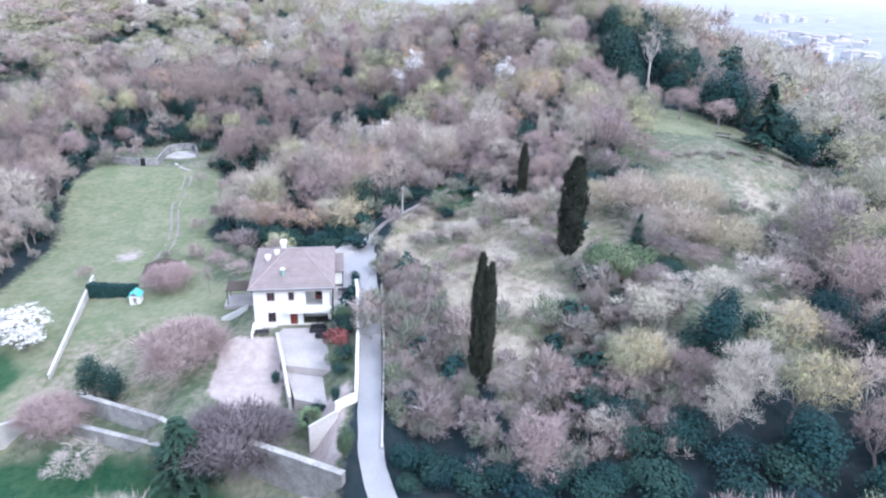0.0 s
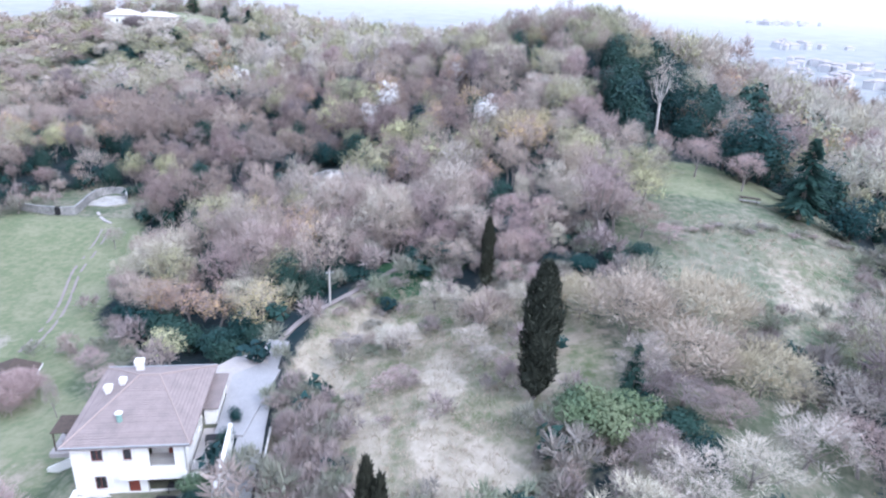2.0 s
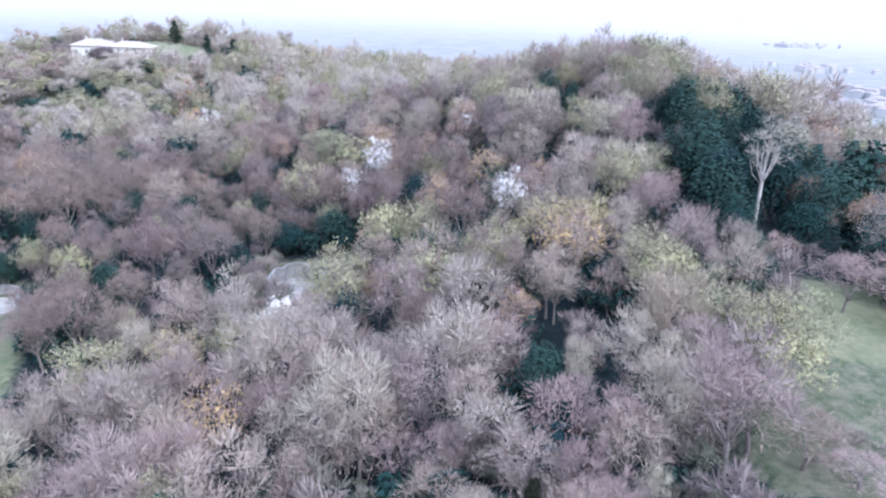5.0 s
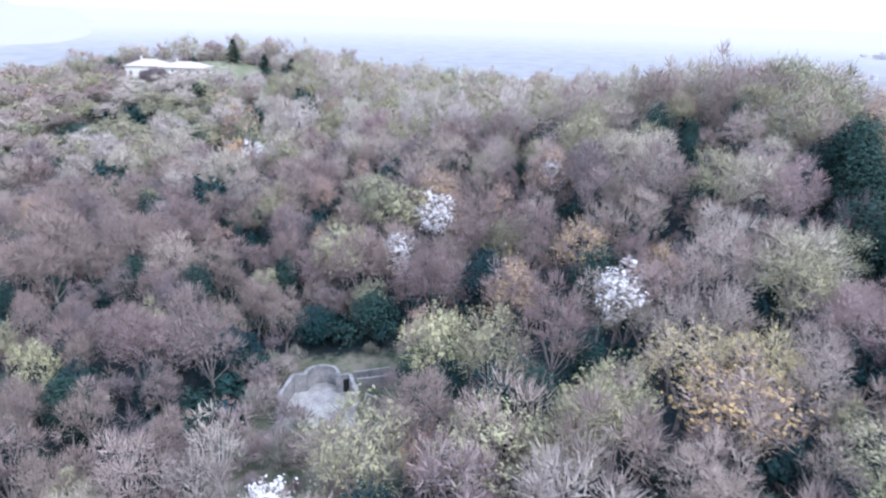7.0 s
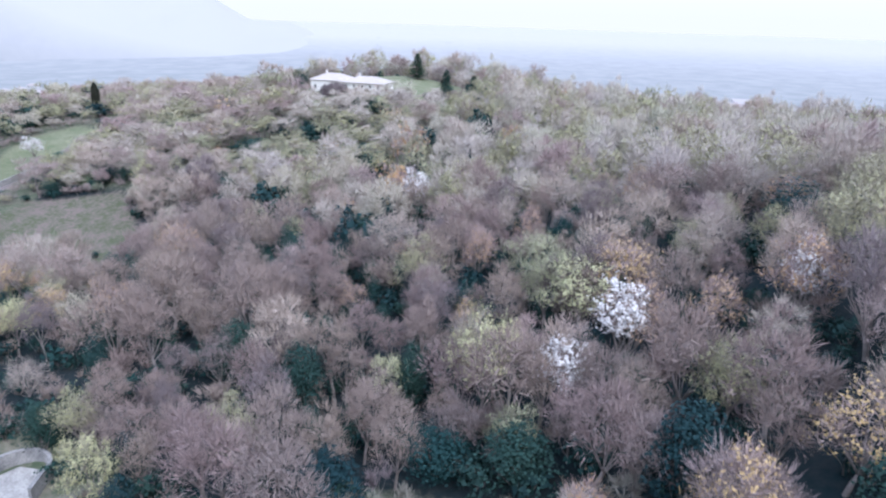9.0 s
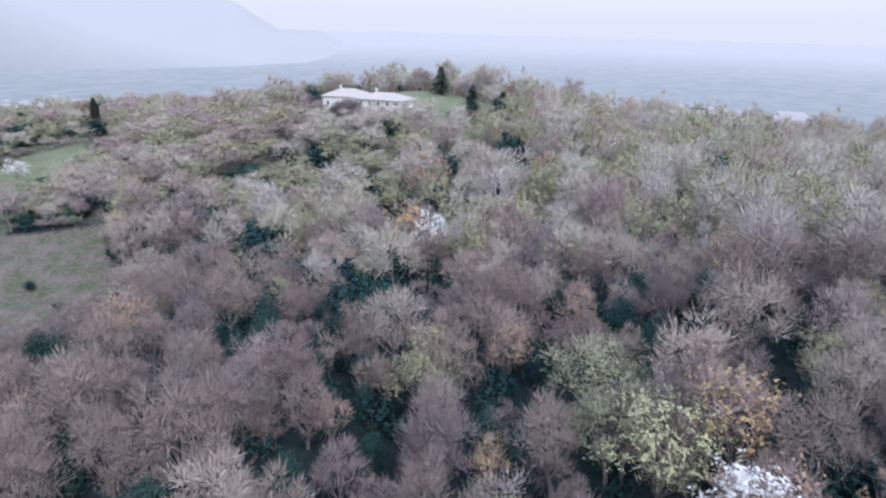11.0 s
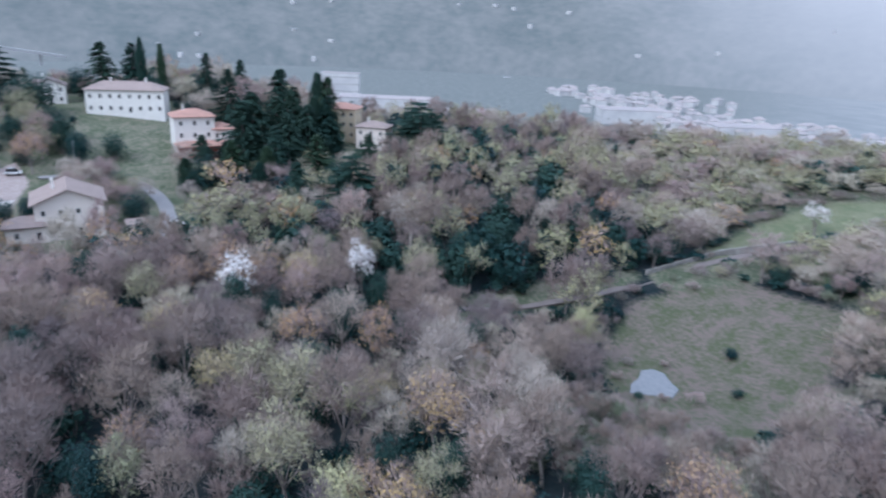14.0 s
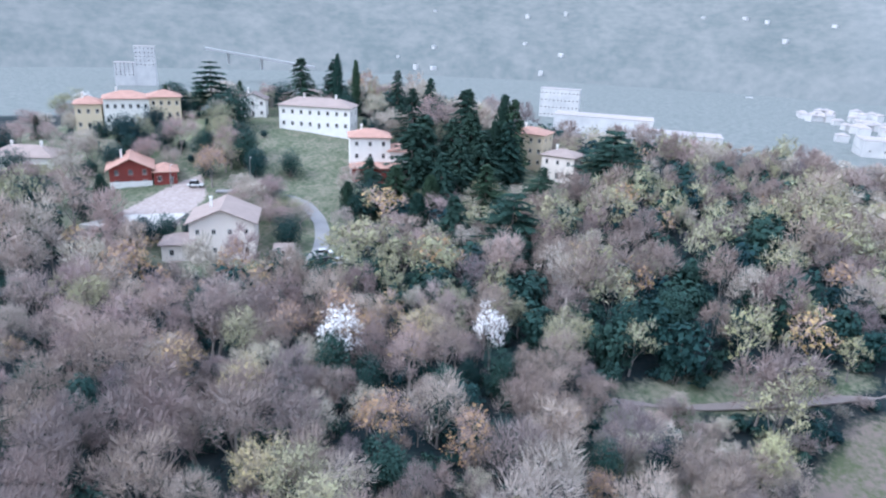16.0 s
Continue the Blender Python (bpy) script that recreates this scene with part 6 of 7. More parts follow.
plant_one("bare", -35.04, 95.52, 5.5, 2.5)
plant_one("spruce", -25.73, 56.26, 8.6, 6.4, 0, label="dark green young spruce beside the stone wall")
plant_one("darkdome", -19.68, 57.6, 6.8, 13)
plant_one("dome", -21.12, 48.48, 4.5, 10, label="pale pink bare shrub below the garden wall")
plant_one("dome", -43.68, 64.8, 4.5, 9, label="pink-twigged shrub beside the stone wall")
plant_one("buff", -38.4, 59.52, 4.0, 8)
plant_one("buff", -31.68, 51.84, 4.5, 7)
for x, y, t, w in ((-41.47, 69.6, 6.5, 4.2), (-38.59, 68.74, 5.8, 3.6)):
    plant_one("evergreen", x, y, t, w, label="dark green pine with a thin bare trunk")
plant_one("redbush", -11.14, 72.58, 2.4, 4.2)
for x, y, t, w in ((-11.71, 77.18, 2.0, 2.8), (-10.75, 75.84, 2.2, 2.8), (-12.38, 75.74, 1.3, 1.8), (-10.56, 74.5, 1.8, 2.4), (-10.37, 69.6, 2.0, 2.6), (-10.46, 67.2, 1.6, 2.2), (-10.85, 83.33, 2.6, 1.8),
                   (-10.46, 62.98, 2.3, 1.5), (-12.48, 63.94, 1.3, 2.0), (-18.82, 69.5, 1.8, 1.6), (-18.05, 71.62, 2.0, 1.3), (-28.32, 79.2, 1.2, 1.6), (-13.92, 62.59, 1.2, 1.8), (-15.94, 62.02, 1.0, 1.6)):
    plant_one("bush", x, y, t, w, label="rounded dark green garden shrub beside the house")
plant_one("laurel", -8.16, 54.14, 4.2, 2.0, label="pale yellow-green conical garden conifer beside the lane")
for x, y, t, w in ((-2.6, 61, 3.0, 4.0), (1, 52.5, 2.4, 5), (5, 51, 2.2, 5), (10, 49.5, 2.2, 6), (16, 48.5, 2.5, 6), (22, 48.5, 3, 6), (-2, 51, 1.4, 3), (29, 48, 3, 6),
                   (20, 57, 3, 5), (26, 55, 3, 5)):
    plant_one("bush", x, y, t, w, label="dense dark green laurel thicket above the lane")
for i in range(15):
    x = -2.5 + i * 1.85
    y = 53.4 - 0.21 * (x + 2) + 0.9 * math.sin(i * 2.3)
    plant_one("bush", x, y, 2.5 + 0.5 * math.sin(i * 1.7), 3.6, label="dense dark green laurel thicket above the lane")
# scrub and trees of the dry slope
for k, x, y, t, w in (
        # thickets above the lane's bend
        ("pink", 11, 50.8, 4.5, 6), ("scrub", 6.5, 56, 2.6, 5), ("umber", 8.2, 62, 3.2, 5), ("pink", 1.0, 60.5, 2.4, 4), ("scrub", 4.5, 58.5, 2.2, 5), ("pink", 15.6, 61, 3.6, 6), ("pink", 19.6, 60, 3.8, 6),
        ("bush", 17.3, 58.4, 2.6, 3.6), ("bush", 21, 53, 3.0, 5), ("bush", 25, 54, 3.4, 6), ("bush", 29, 51.5, 3, 6), ("bush", 34, 50, 3.5, 7), ("buff", 18, 55, 3.5, 5), ("ochre", 22.3, 61, 7.5, 6), ("buff", 25, 63.5, 5, 5), ("umber", 28.5, 61, 5, 6),
        ("buff", 28.5, 53.5, 8.5, 6), ("buff", 31.5, 56.5, 10, 7.5), ("buff", 34, 59.5, 8, 6), ("ochre", 39.5, 57, 9.5, 7.5), ("bare", 45.5, 58, 10, 8), ("umber", 44, 52, 8, 7), ("evergreen", 37, 52, 6, 7), ("evergreen", 42, 47.5, 6, 7), ("evergreen", 48, 52, 7, 8), ("umber", 50, 57, 9, 8),
        ("evergreen", 33.5, 67.5, 8.0, 5.0), ("green", 37.5, 65, 6.5, 6), ("bush", 38.5, 70, 3.5, 5), ("buff", 43, 71, 4.5, 7), ("umber", 46, 68, 7, 7), ("bush", 29.5, 66, 3, 5), ("evergreen", 48, 73, 7, 7),
        ("buff", 25.5, 70, 5.5, 8), ("buff", 30, 73, 5.5, 8), ("umber", 28, 78, 4, 7), ("bush", 33, 78.5, 2.6, 5), ("buff", 36, 76, 5, 8), ("buff", 42, 79, 6, 9), ("pink", 47, 79, 6, 8), ("buff", 49, 85, 6.5, 9), ("scrub", 21, 66, 2.4, 5), ("scrub", 17, 65, 2.2, 4),
        # broad pale coppice beside the stout cypress
        ("coppice", 30.5, 97.5, 9, 12), ("coppice", 38.5, 97, 9, 13), ("coppice", 34.5, 90, 7.5, 11), ("coppice", 41.5, 88, 6.5, 10), ("coppice", 25.5, 101, 6.5, 9), ("umber", 33, 85.5, 4.2, 8), ("umber", 37, 83, 4, 7), ("umber", 30, 86.5, 4.5, 6),
        ("bush", 29, 85, 2.6, 5), ("bush", 32, 82, 2.4, 5),
        # pale thickets and purple bushes of the upper slope
        ("coppice", 14.4, 102.5, 5.0, 8), ("buff", 11.5, 105.5, 4.5, 5), ("buff", 18.2, 103.5, 5.2, 5), ("buff", 13, 97, 3.2, 5), ("pink", 3.6, 91.4, 2.6, 4.6), ("pink", 5.6, 93, 2.2, 3.6), ("buff", 5.2, 98.5, 4.6, 5.5), ("pale", 3.2, 101, 3.4, 4), ("scrub", 6.8, 91.6, 1.6, 3.2),
        ("pink", 16.2, 90.5, 3.0, 3.6), ("buff", 14.3, 93.5, 2.8, 4), ("scrub", -1.0, 104, 1.3, 5.0), ("scrub", 0.8, 100.6, 1.2, 4), ("scrub", 0.2, 107.2, 1.2, 4), ("buff", 8.5, 109, 4.6, 5), ("pink", 17.6, 110, 5, 4.5), ("pink", 21.5, 106.5, 5, 5),
        ("buff", 24.3, 117, 6.5, 3.2), ("buff", 20.8, 131, 9.5, 3.6), ("pink", 19.5, 120, 8, 5), ("pink", 23.5, 124, 8, 6), ("bare", 7, 132, 11, 9), ("bare", 12, 136, 11, 9), ("bare", 28.5, 126, 9, 10), ("bare", 34, 124, 8, 9), ("umber", 37.5, 122, 6, 7), ("pink", 41, 120, 3, 6),
        ("green", 34.5, 139, 9.5, 9), ("green", 40.5, 134, 10, 9), ("fresh", 39, 129.5, 8, 7), ("bare", 32, 132, 9, 8), ("bare", -1, 128, 9, 8), ("bare", 2, 136, 11, 9), ("buff", -6, 131, 9, 8), ("pink", 4.5, 126.5, 6, 6),
        # the far side of the meadow
        ("green", 75, 110, 12, 15), ("ochre", 70, 99, 9, 10), ("buff", 73, 95, 9, 11), ("buff", 55, 84, 6, 9), ("buff", 62, 84, 7.5, 10), ("ochre", 66, 91, 8, 10), ("bare", 56, 72, 8, 9), ("buff", 64, 75, 8, 10)):
    plant_one(k, x, y, t, w)
for x, y in ((28, 114), (32.5, 115), (36.5, 116.5), (24.5, 115)):
    plant_one("bush", x, y, 2.0, 5.0, label="low dark green ivy thicket on the slope")
for x, y, t, w in ((-3, 119, 1.8, 6), (-5.5, 124.5, 5.0, 5.5), (-3.2, 126, 4, 5)):
    plant_one("bush", x, y, t, w, label="dark green ivy bush beside the lane")
for x, y, t, w in ((-29, 114, 5, 7), (-24.5, 110, 4.5, 6), (-20, 107, 4.5, 6), (-33.5, 116, 5.5, 7), (-17, 103.5, 4, 5), (-14.5, 105.5, 3.2, 3.4), (-17.5, 110.5, 5, 6), (-14, 109, 3.6, 4)):
    plant_one("bush", x, y, t, w, label="tall dark green evergreen shrub behind the house")
plant_one("fresh", -26.0, 106.5, 5.5, 6.0)
plant_one("ochre", -14.5, 111.5, 8.5, 9.5)
plant_one("fresh", 5.5, 155.5, 11, 11)
plant_one("russet", 23.2, 157.2, 11, 12)
for x, y in ((-22, 114.5), (-19, 116), (-19, 122), (-27, 117), (-32, 120)):
    plant_one("russet" if x < -20 else "buff", x, y, 8, 8)
for k, x, y, t, w in (("scrub", -1.9, 115.3, 1.6, 3.4), ("scrub", -0.3, 113.6, 1.5, 3.6), ("bush", -0.6, 117.4, 1.6, 3.4), ("laurel", 1.7, 113.4, 1.2, 4.2), ("scrub", -2.2, 111.2, 1.5, 3.8), ("scrub", 0.8, 110.6, 1.4, 4), ("scrub", 3.1, 116, 1.8, 4), ("scrub", -4.2, 109, 1.3, 3),
                      ("bush", -6.6, 117, 3.4, 5), ("bush", -4.2, 120.5, 3.2, 5), ("pink", 18.4, 114.4, 7.5, 5.5), ("bare", 12.0, 117.4, 6.5, 6), ("pink", 21.4, 116, 6.5, 5), ("bare", 15.5, 121, 8, 7), ("umber", 8.6, 121, 6, 7), ("buff", 12.5, 126, 8.5, 8), ("pink", 18.6, 126, 8.5, 8), ("bare", 23.5, 121.5, 8, 7)):
    plant_one(k, x, y, t, w)
plant_one("bare", -54.9, 151.6, 5, 4.5, label="small bare fruit tree on the lawn")


def tufts(name, label, polys, count, mat, tall, seed):
    """Dry grass or bramble past counting: bent blades in tufts over the slope."""
    rng = np.random.default_rng(seed)
    P = []
    for poly, n in zip(polys, count):
        xs, ys = [p[0] for p in poly], [p[1] for p in poly]
        x, y = rng.uniform(min(xs), max(xs), n), rng.uniform(min(ys), max(ys), n)
        ok = inside(poly, x, y) & (along(ROAD, x, y)[0] > 2.1)
        P.append(np.stack([x[ok], y[ok], height(x[ok], y[ok])], 1))
    P = np.vstack(P)
    pl = Plant()
    for _ in range(7):
        D = rng.normal(size=P.shape) * 0.6
        D[:, 2] = np.abs(D[:, 2]) + 0.5
        pl.slivers(P + rng.normal(size=P.shape) * (0.25, 0.25, 0.0), unit(D) * tall * rng.uniform(0.5, 1.3, len(P))[:, None], 0.05 * tall ** 0.5, rng)
    V, T, S = pl.arrays()
    tone = np.repeat(rng.uniform(0, 1, len(V) // 3), 3)
    tagged(new(name, tri_mesh(name, V, T, [mat], None, tone)), label, "undergrowth", kind="stuff")


tufts("dry_grass", "pale dry grass tufts covering the slope and meadow", [DRY, [(46, 130), (72, 128), (70, 112), (56, 98), (44, 96), (38, 112)]], [5200, 1800], STRAW, 0.45, 21)
tufts("brambles", "brown bramble thicket on the bank above the lane", [[(-6.5, 62), (-7, 76), (-6.8, 92), (-3.5, 90), (1.5, 76), (4, 66), (0, 59)], [(8, 52), (20, 52), (30, 62), (20, 78), (12, 70)]], [4600, 2400], BRAMBLE, 0.9, 22)


def scatter_scrub():
    rng = np.random.default_rng(17)
    spots = []
    for poly, n in (([(-6.5, 60), (-7, 78), (-6.8, 94), (-3, 92), (2, 76), (5, 62), (0, 57)], 420), (DRY, 26), ([(5, 50), (22, 50), (34, 60), (30, 80), (20, 84), (14, 66), (6, 58)], 150), ([(-6, 108), (-2, 124), (6, 130), (14, 116), (22, 100), (28, 110), (30, 122), (18, 130), (6, 132)], 150),
                    ([(40, 92), (56, 92), (72, 108), (76, 128), (70, 122), (58, 104), (44, 104)], 90), ([(-66, 100), (-40, 122), (-30, 108), (-34, 104), (-46, 114)], 40)):
        xs, ys = [p[0] for p in poly], [p[1] for p in poly]
        for _ in range(n * 2):
            x, y = rng.uniform(min(xs), max(xs)), rng.uniform(min(ys), max(ys))
            if inside(poly, x, y) and float(along(ROAD, x, y)[0]) > 3.0:
                spots.append(("scrub" if rng.uniform() < 0.985 else "bush", x, y, rng.uniform(0.5, 1.25)))
    for poly, n in (([(-106, 220), (-110, 248), (-126, 252), (-140, 230), (-136, 216)], 160), ([(-29, 191), (-23, 190), (-23, 172), (-10, 170), (-4, 178), (-3, 160), (-12, 154), (-25, 160)], 110), ([(-150, 206), (-164, 206), (-172, 219), (-166, 230), (-150, 224)], 60)):
        xs, ys = [p[0] for p in poly], [p[1] for p in poly]
        for _ in range(n):
            x, y = rng.uniform(min(xs), max(xs)), rng.uniform(min(ys), max(ys))
            if inside(poly, x, y):
                spots.append(("scrub", x, y, rng.uniform(0.7, 1.7)) if rng.uniform() < 0.7 else ("sapling", x, y, rng.uniform(0.5, 1.0)))
    woods("scrub_undergrowth", "brown scrub and bramble bushes over the dry slope", spots)


scatter_scrub()


# ---- old walled courts in the wood: a curved retaining wall round a paved floor ----
def curved_court(wall_line, floor_poly, z, tall, label, door=None):
    court = empty("walled_court", Matrix.Identity(4), label, "ruin")
    for (x0, y0), (x1, y1) in zip(wall_line, wall_line[1:]):
        p, q = Vector((x0, y0, 0)), Vector((x1, y1, 0))
        n = Vector((-(q - p).y, (q - p).x, 0)).normalized() * 0.17
        e = (q - p).normalized() * 0.06
        bm = bmesh.new()
        lo = [bm.verts.new((v.x, v.y, z - 1.0)) for v in (p - n - e, q - n + e, q + n + e, p + n - e)]
        hi = [bm.verts.new((v.x, v.y, z + tall)) for v in (p - n - e, q - n + e, q + n + e, p + n - e)]
        bm.faces.new(lo[::-1])
        bm.faces.new(hi)
        for j in range(4):
            bm.faces.new((lo[j], lo[(j + 1) % 4], hi[(j + 1) % 4], hi[j]))
        part("wall_section", bm, OLD_CONCRETE, court)
        n2 = n * 1.35
        bm = bmesh.new()
        lo = [bm.verts.new((v.x, v.y, z + tall + 0.003)) for v in (p - n2, q - n2, q + n2, p + n2)]
        hi = [bm.verts.new((v.x, v.y, z + tall + 0.16)) for v in (p - n2, q - n2, q + n2, p + n2)]
        bm.faces.new(lo[::-1])
        bm.faces.new(hi)
        for j in range(4):
            bm.faces.new((lo[j], lo[(j + 1) % 4], hi[(j + 1) % 4], hi[j]))
        part("coping", bm, OLD_CONCRETE, court, "pale weathered coping")
    bm = bmesh.new()
    lo, hi = [bm.verts.new((x, y, z - 0.6)) for x, y in floor_poly], [bm.verts.new((x, y, z + 0.08)) for x, y in floor_poly]
    bm.faces.new(lo[::-1])
    bm.faces.new(hi)
    k = len(floor_poly)
    for i in range(k):
        bm.faces.new((lo[i], lo[(i + 1) % k], hi[(i + 1) % k], hi[i]))
    part("floor_slab", bm, STONE, court)
    if door:
        x, y, rz = door
        bm = box(-0.55, 0.55, -0.32, 0.32, z, z + 1.9)
        bm.transform(pose(x, y, 0, 0, 0, rz))
        part("doorway", bm, DARK, court, "black doorway in the wall")
    return court


def arc(cx, cy, r, a0, a1, k):
    return [(cx + r * math.cos(radians(a0 + (a1 - a0) * i / k)), cy + r * math.sin(radians(a0 + (a1 - a0) * i / k))) for i in range(k + 1)]


curved_court([(-85, 170), (-79.5, 168.6), (-74.6, 168.2), (-71.8, 169.0), (-72.2, 173.0), (-72.8, 177.0)] + arc(-69.4, 180.2, 3.6, 170, 10, 8) + [(-64.6, 178.4)],
             [(-72.2, 175.2), (-72.6, 178), (-71.5, 182), (-67, 183), (-65.6, 180.5), (-64.8, 177.6), (-68, 175)], -4.1, 1.7, "old pale concrete walled court with a curved end", (-75.0, 168.15, -5))
curved_court([(-21.4, 176.6), (-21.3, 182.4), (-19.9, 182.8)] + arc(-17.9, 183.4, 2.1, 186, -6, 9) + [(-14.4, 184.0), (-12.6, 180.6), (-11.6, 176.8)],
             [(-21.2, 174.4), (-21.1, 182.2), (-19.8, 182.7), (-19.4, 184.6), (-17.9, 185.3), (-16.4, 184.6), (-15.9, 183.4), (-14.5, 183.8), (-12.8, 180.5), (-11.4, 175.6)], 1.6, 2.4, "overgrown pale concrete walled court with a curved end in the wood", (-15.0, 183.75, 14))
for pts, label in (([(-14.2, 185.4, 3.6), (-10.0, 187.7, 3.4)], "pale broken concrete wall in the wood"), ([(-13.6, 184.4, 3.2), (-10.2, 186.2, 3.0)], "low pale concrete wall in the wood"),
                   ([(-11.6, 181.2, 3.2), (-8.6, 180.2, 3.0), (-6.2, 178.2, 2.8), (-4.6, 175.2, 2.6)], "curved pale retaining wall beside the court"), ([(-20.9, 174.2, 2.1), (-11.3, 175.6, 2.1)], "low pale step wall before the court"),
                   ([(-21.4, 171.0, 1.9), (-11.8, 172.6, 1.9)], "low pale wall below the court"), ([(-26.9, 177.0, 2.0), (-24.4, 178.4, 2.0)], "short pale piece of old wall")):
    garden_wall(pts, 0, 0.3, OLD_CONCRETE, label, cap=None)
for k, x, y, t, w in (("pink", -12, 168.5, 4, 7), ("pink", -17, 167, 3.6, 7), ("buff", -8, 171, 4, 6), ("umber", -22.5, 168, 4, 6), ("pink", -6.5, 176, 4.5, 6), ("bare", -23.8, 184.5, 4.5, 6), ("bare", -24.5, 180, 3, 5), ("pink", -8, 184, 4.5, 6), ("bare", -6, 189, 7, 7), ("umber", -10, 163, 4.5, 7),
                      ("scrub", -16, 172.8, 1.4, 4), ("scrub", -14, 178, 0.9, 3), ("pink", -4, 168, 6, 7), ("evergreen", -30.5, 186, 7, 10), ("evergreen", -13, 194, 7, 9), ("evergreen", -22.5, 194.5, 7, 9), ("bush", -25.5, 172, 2, 6), ("umber", -27, 165, 6, 7)):
    plant_one(k, x, y, t, w)
for i in range(15):
    plant_one("scrub", 41.5 + 2.1 * i, 124.6 + 0.9 * math.sin(i * 1.9) + 0.08 * i, 0.9 + 0.3 * math.sin(i * 2.7), 3.0, label="low dark bramble along the meadow's terrace edge")
strip("path", [(x, y, ground_z(x, y)) for x, y in ((-68, 171.3), (-65.9, 168.2), (-63.4, 165.1), (-61.1, 163.1))], 0.7, PAVING, "pale stone path beside the walled court", "path", lift=0.1)

for side in (-0.75, 0.75):
    strip("wheel_track", [(x + side, y, ground_z(x + side, y)) for x, y in ((-50.5, 114), (-51.5, 122), (-53.5, 129.8), (-57.7, 142.1), (-58.8, 149.8), (-59.8, 156.2), (-60.7, 160))], 0.42, DIRT, "worn dirt wheel track across the lawn", "path", lift=0.03)

# ---- the hollow field ----
slab("pond", [(-150.2, 238.6), (-153.4, 239.4), (-156.0, 241.4), (-159.3, 242.6), (-160.2, 245.2), (-158.6, 247.0), (-155.2, 247.4), (-152.6, 248.3), (-149.4, 246.2), (-149.9, 242.4)], -18.5, -15.78, WATER, "small still pond reflecting the pale sky", "pond")
for k, x, y, t, w in (("scrub", -161.5, 248, 1.6, 3), ("scrub", -155, 237.5, 1.8, 4), ("bush", -148, 239.5, 1.4, 2.6), ("scrub", -147.5, 244, 1.7, 3), ("pink", -147, 249.5, 3, 4), ("scrub", -162, 240, 1.6, 3.4)):
    plant_one(k, x, y, t, w, label="low shrub on the pond's bank")
garden_wall([(-201, 252, -9.6), (-221.5, 277, -9.5), (-238.5, 314, -8.7), (-255, 351, -3.1)], 0, 0.4, STONE, "long grey stone wall along the upper track", cap=STONE)
for k, x, y, t, w in (("scrub", -196, 262, 2, 5), ("green", -202, 271, 3.5, 5), ("evergreen", -209, 286, 4.5, 6), ("scrub", -216, 291, 3, 6), ("evergreen", -221, 300, 5, 6), ("buff", -226, 306, 4, 6), ("green", -231, 318, 5, 6), ("evergreen", -236, 330, 5, 6), ("pale", -240, 340, 5, 6), ("scrub", -152, 226, 3, 6), ("scrub", -160, 222, 3, 6), ("pink", -164, 214, 4.5, 6), ("buff", -156, 213, 5, 6), ("bare", -155, 219, 5.5, 6)):
    plant_one(k, x, y, t, w, label="low thicket of shrubs beside the dirt track")
_spot = random.Random(17)
for i in range(30):
    x, y = _spot.uniform(-173, -150), _spot.uniform(207, 232)
    if inside([(-149, 205), (-165, 205), (-174, 219), (-165, 234), (-149, 232)], x, y):
        k = ("scrub", "pink", "bare", "buff", "scrub", "umber")[i % 6]
        plant_one(k, x, y, _spot.uniform(2.5, 5.5), _spot.uniform(4, 6.5), label="low thicket of shrubs beside the dirt track")
plant_one("cypress", -279, 372.5, 16, 4.2, 1, label="single dark cypress above the upper field")
for k, x, y, t, w in (("evergreen", -196, 283, 5, 7), ("evergreen", -203, 290, 6, 8), ("laurel", -190, 290, 4, 6), ("green", -207, 284, 4, 7), ("evergreen", -186, 296, 6, 8), ("evergreen", -178, 297, 6, 8), ("laurel", -198, 294, 5, 7), ("bush", -165, 262, 2.5, 3),
                      ("bush", -150, 258, 2, 2.5), ("green", -285, 352, 9, 14), ("buff", -275, 346, 6, 8), ("green", -270, 360, 7, 9)):
    plant_one(k, x, y, t, w)


# ---- the villa on the far hilltop ----
simple_house(pose(-150.5, 384, 15.2, 0, 0, 4), "pale villa with a low tan tiled roof on the hilltop", 18, 11, 5.4, 2.2, PLASTER, TILE_PALE, 2, 5, "hip", None, over=0.8, chimneys=1, side_cols=3, win=(0.9, 1.2))
simple_house(pose(-168.5, 388, 15.6, 0, 0, 8), "pale side wing of the villa with a wide tan roof", 17, 11, 4.6, 2.6, PLASTER, TILE_PALE, 1, 4, "hip", None, chimneys=1)
for k, x, y, t, w in (("darkdome", -143.5, 369, 9.5, 13), ("bush", -151, 370, 5, 5), ("evergreen", -171, 381, 6, 6), ("bare", -164, 379, 6, 9), ("spruce", -135.5, 424, 11, 9), ("umber", -147, 430, 10, 12), ("umber", -124, 428, 9, 13), ("pale", -115, 428, 10, 10), ("pale", -105, 424, 9, 10),
                      ("spruce", -110, 398, 12, 7.5), ("spruce", -97, 396, 13, 11), ("umber", -102, 390, 8, 11), ("bush", -127, 388, 3, 4), ("bush", -123, 389, 3.6, 4), ("bush", -116, 392, 3, 4), ("pale", -136, 376, 5, 8), ("evergreen", -182, 398, 11, 11), ("green", -190, 390, 8, 12), ("umber", -176, 412, 9, 12),
                      ("green", -158, 366, 6, 9), ("bush", -196, 380, 4, 5), ("bare", -86, 404, 9, 12), ("pink", -90, 414, 9, 11), ("pale", -158, 436, 9, 12), ("pale", -132, 440, 10, 11)):
    plant_one(k, x, y, t, w)

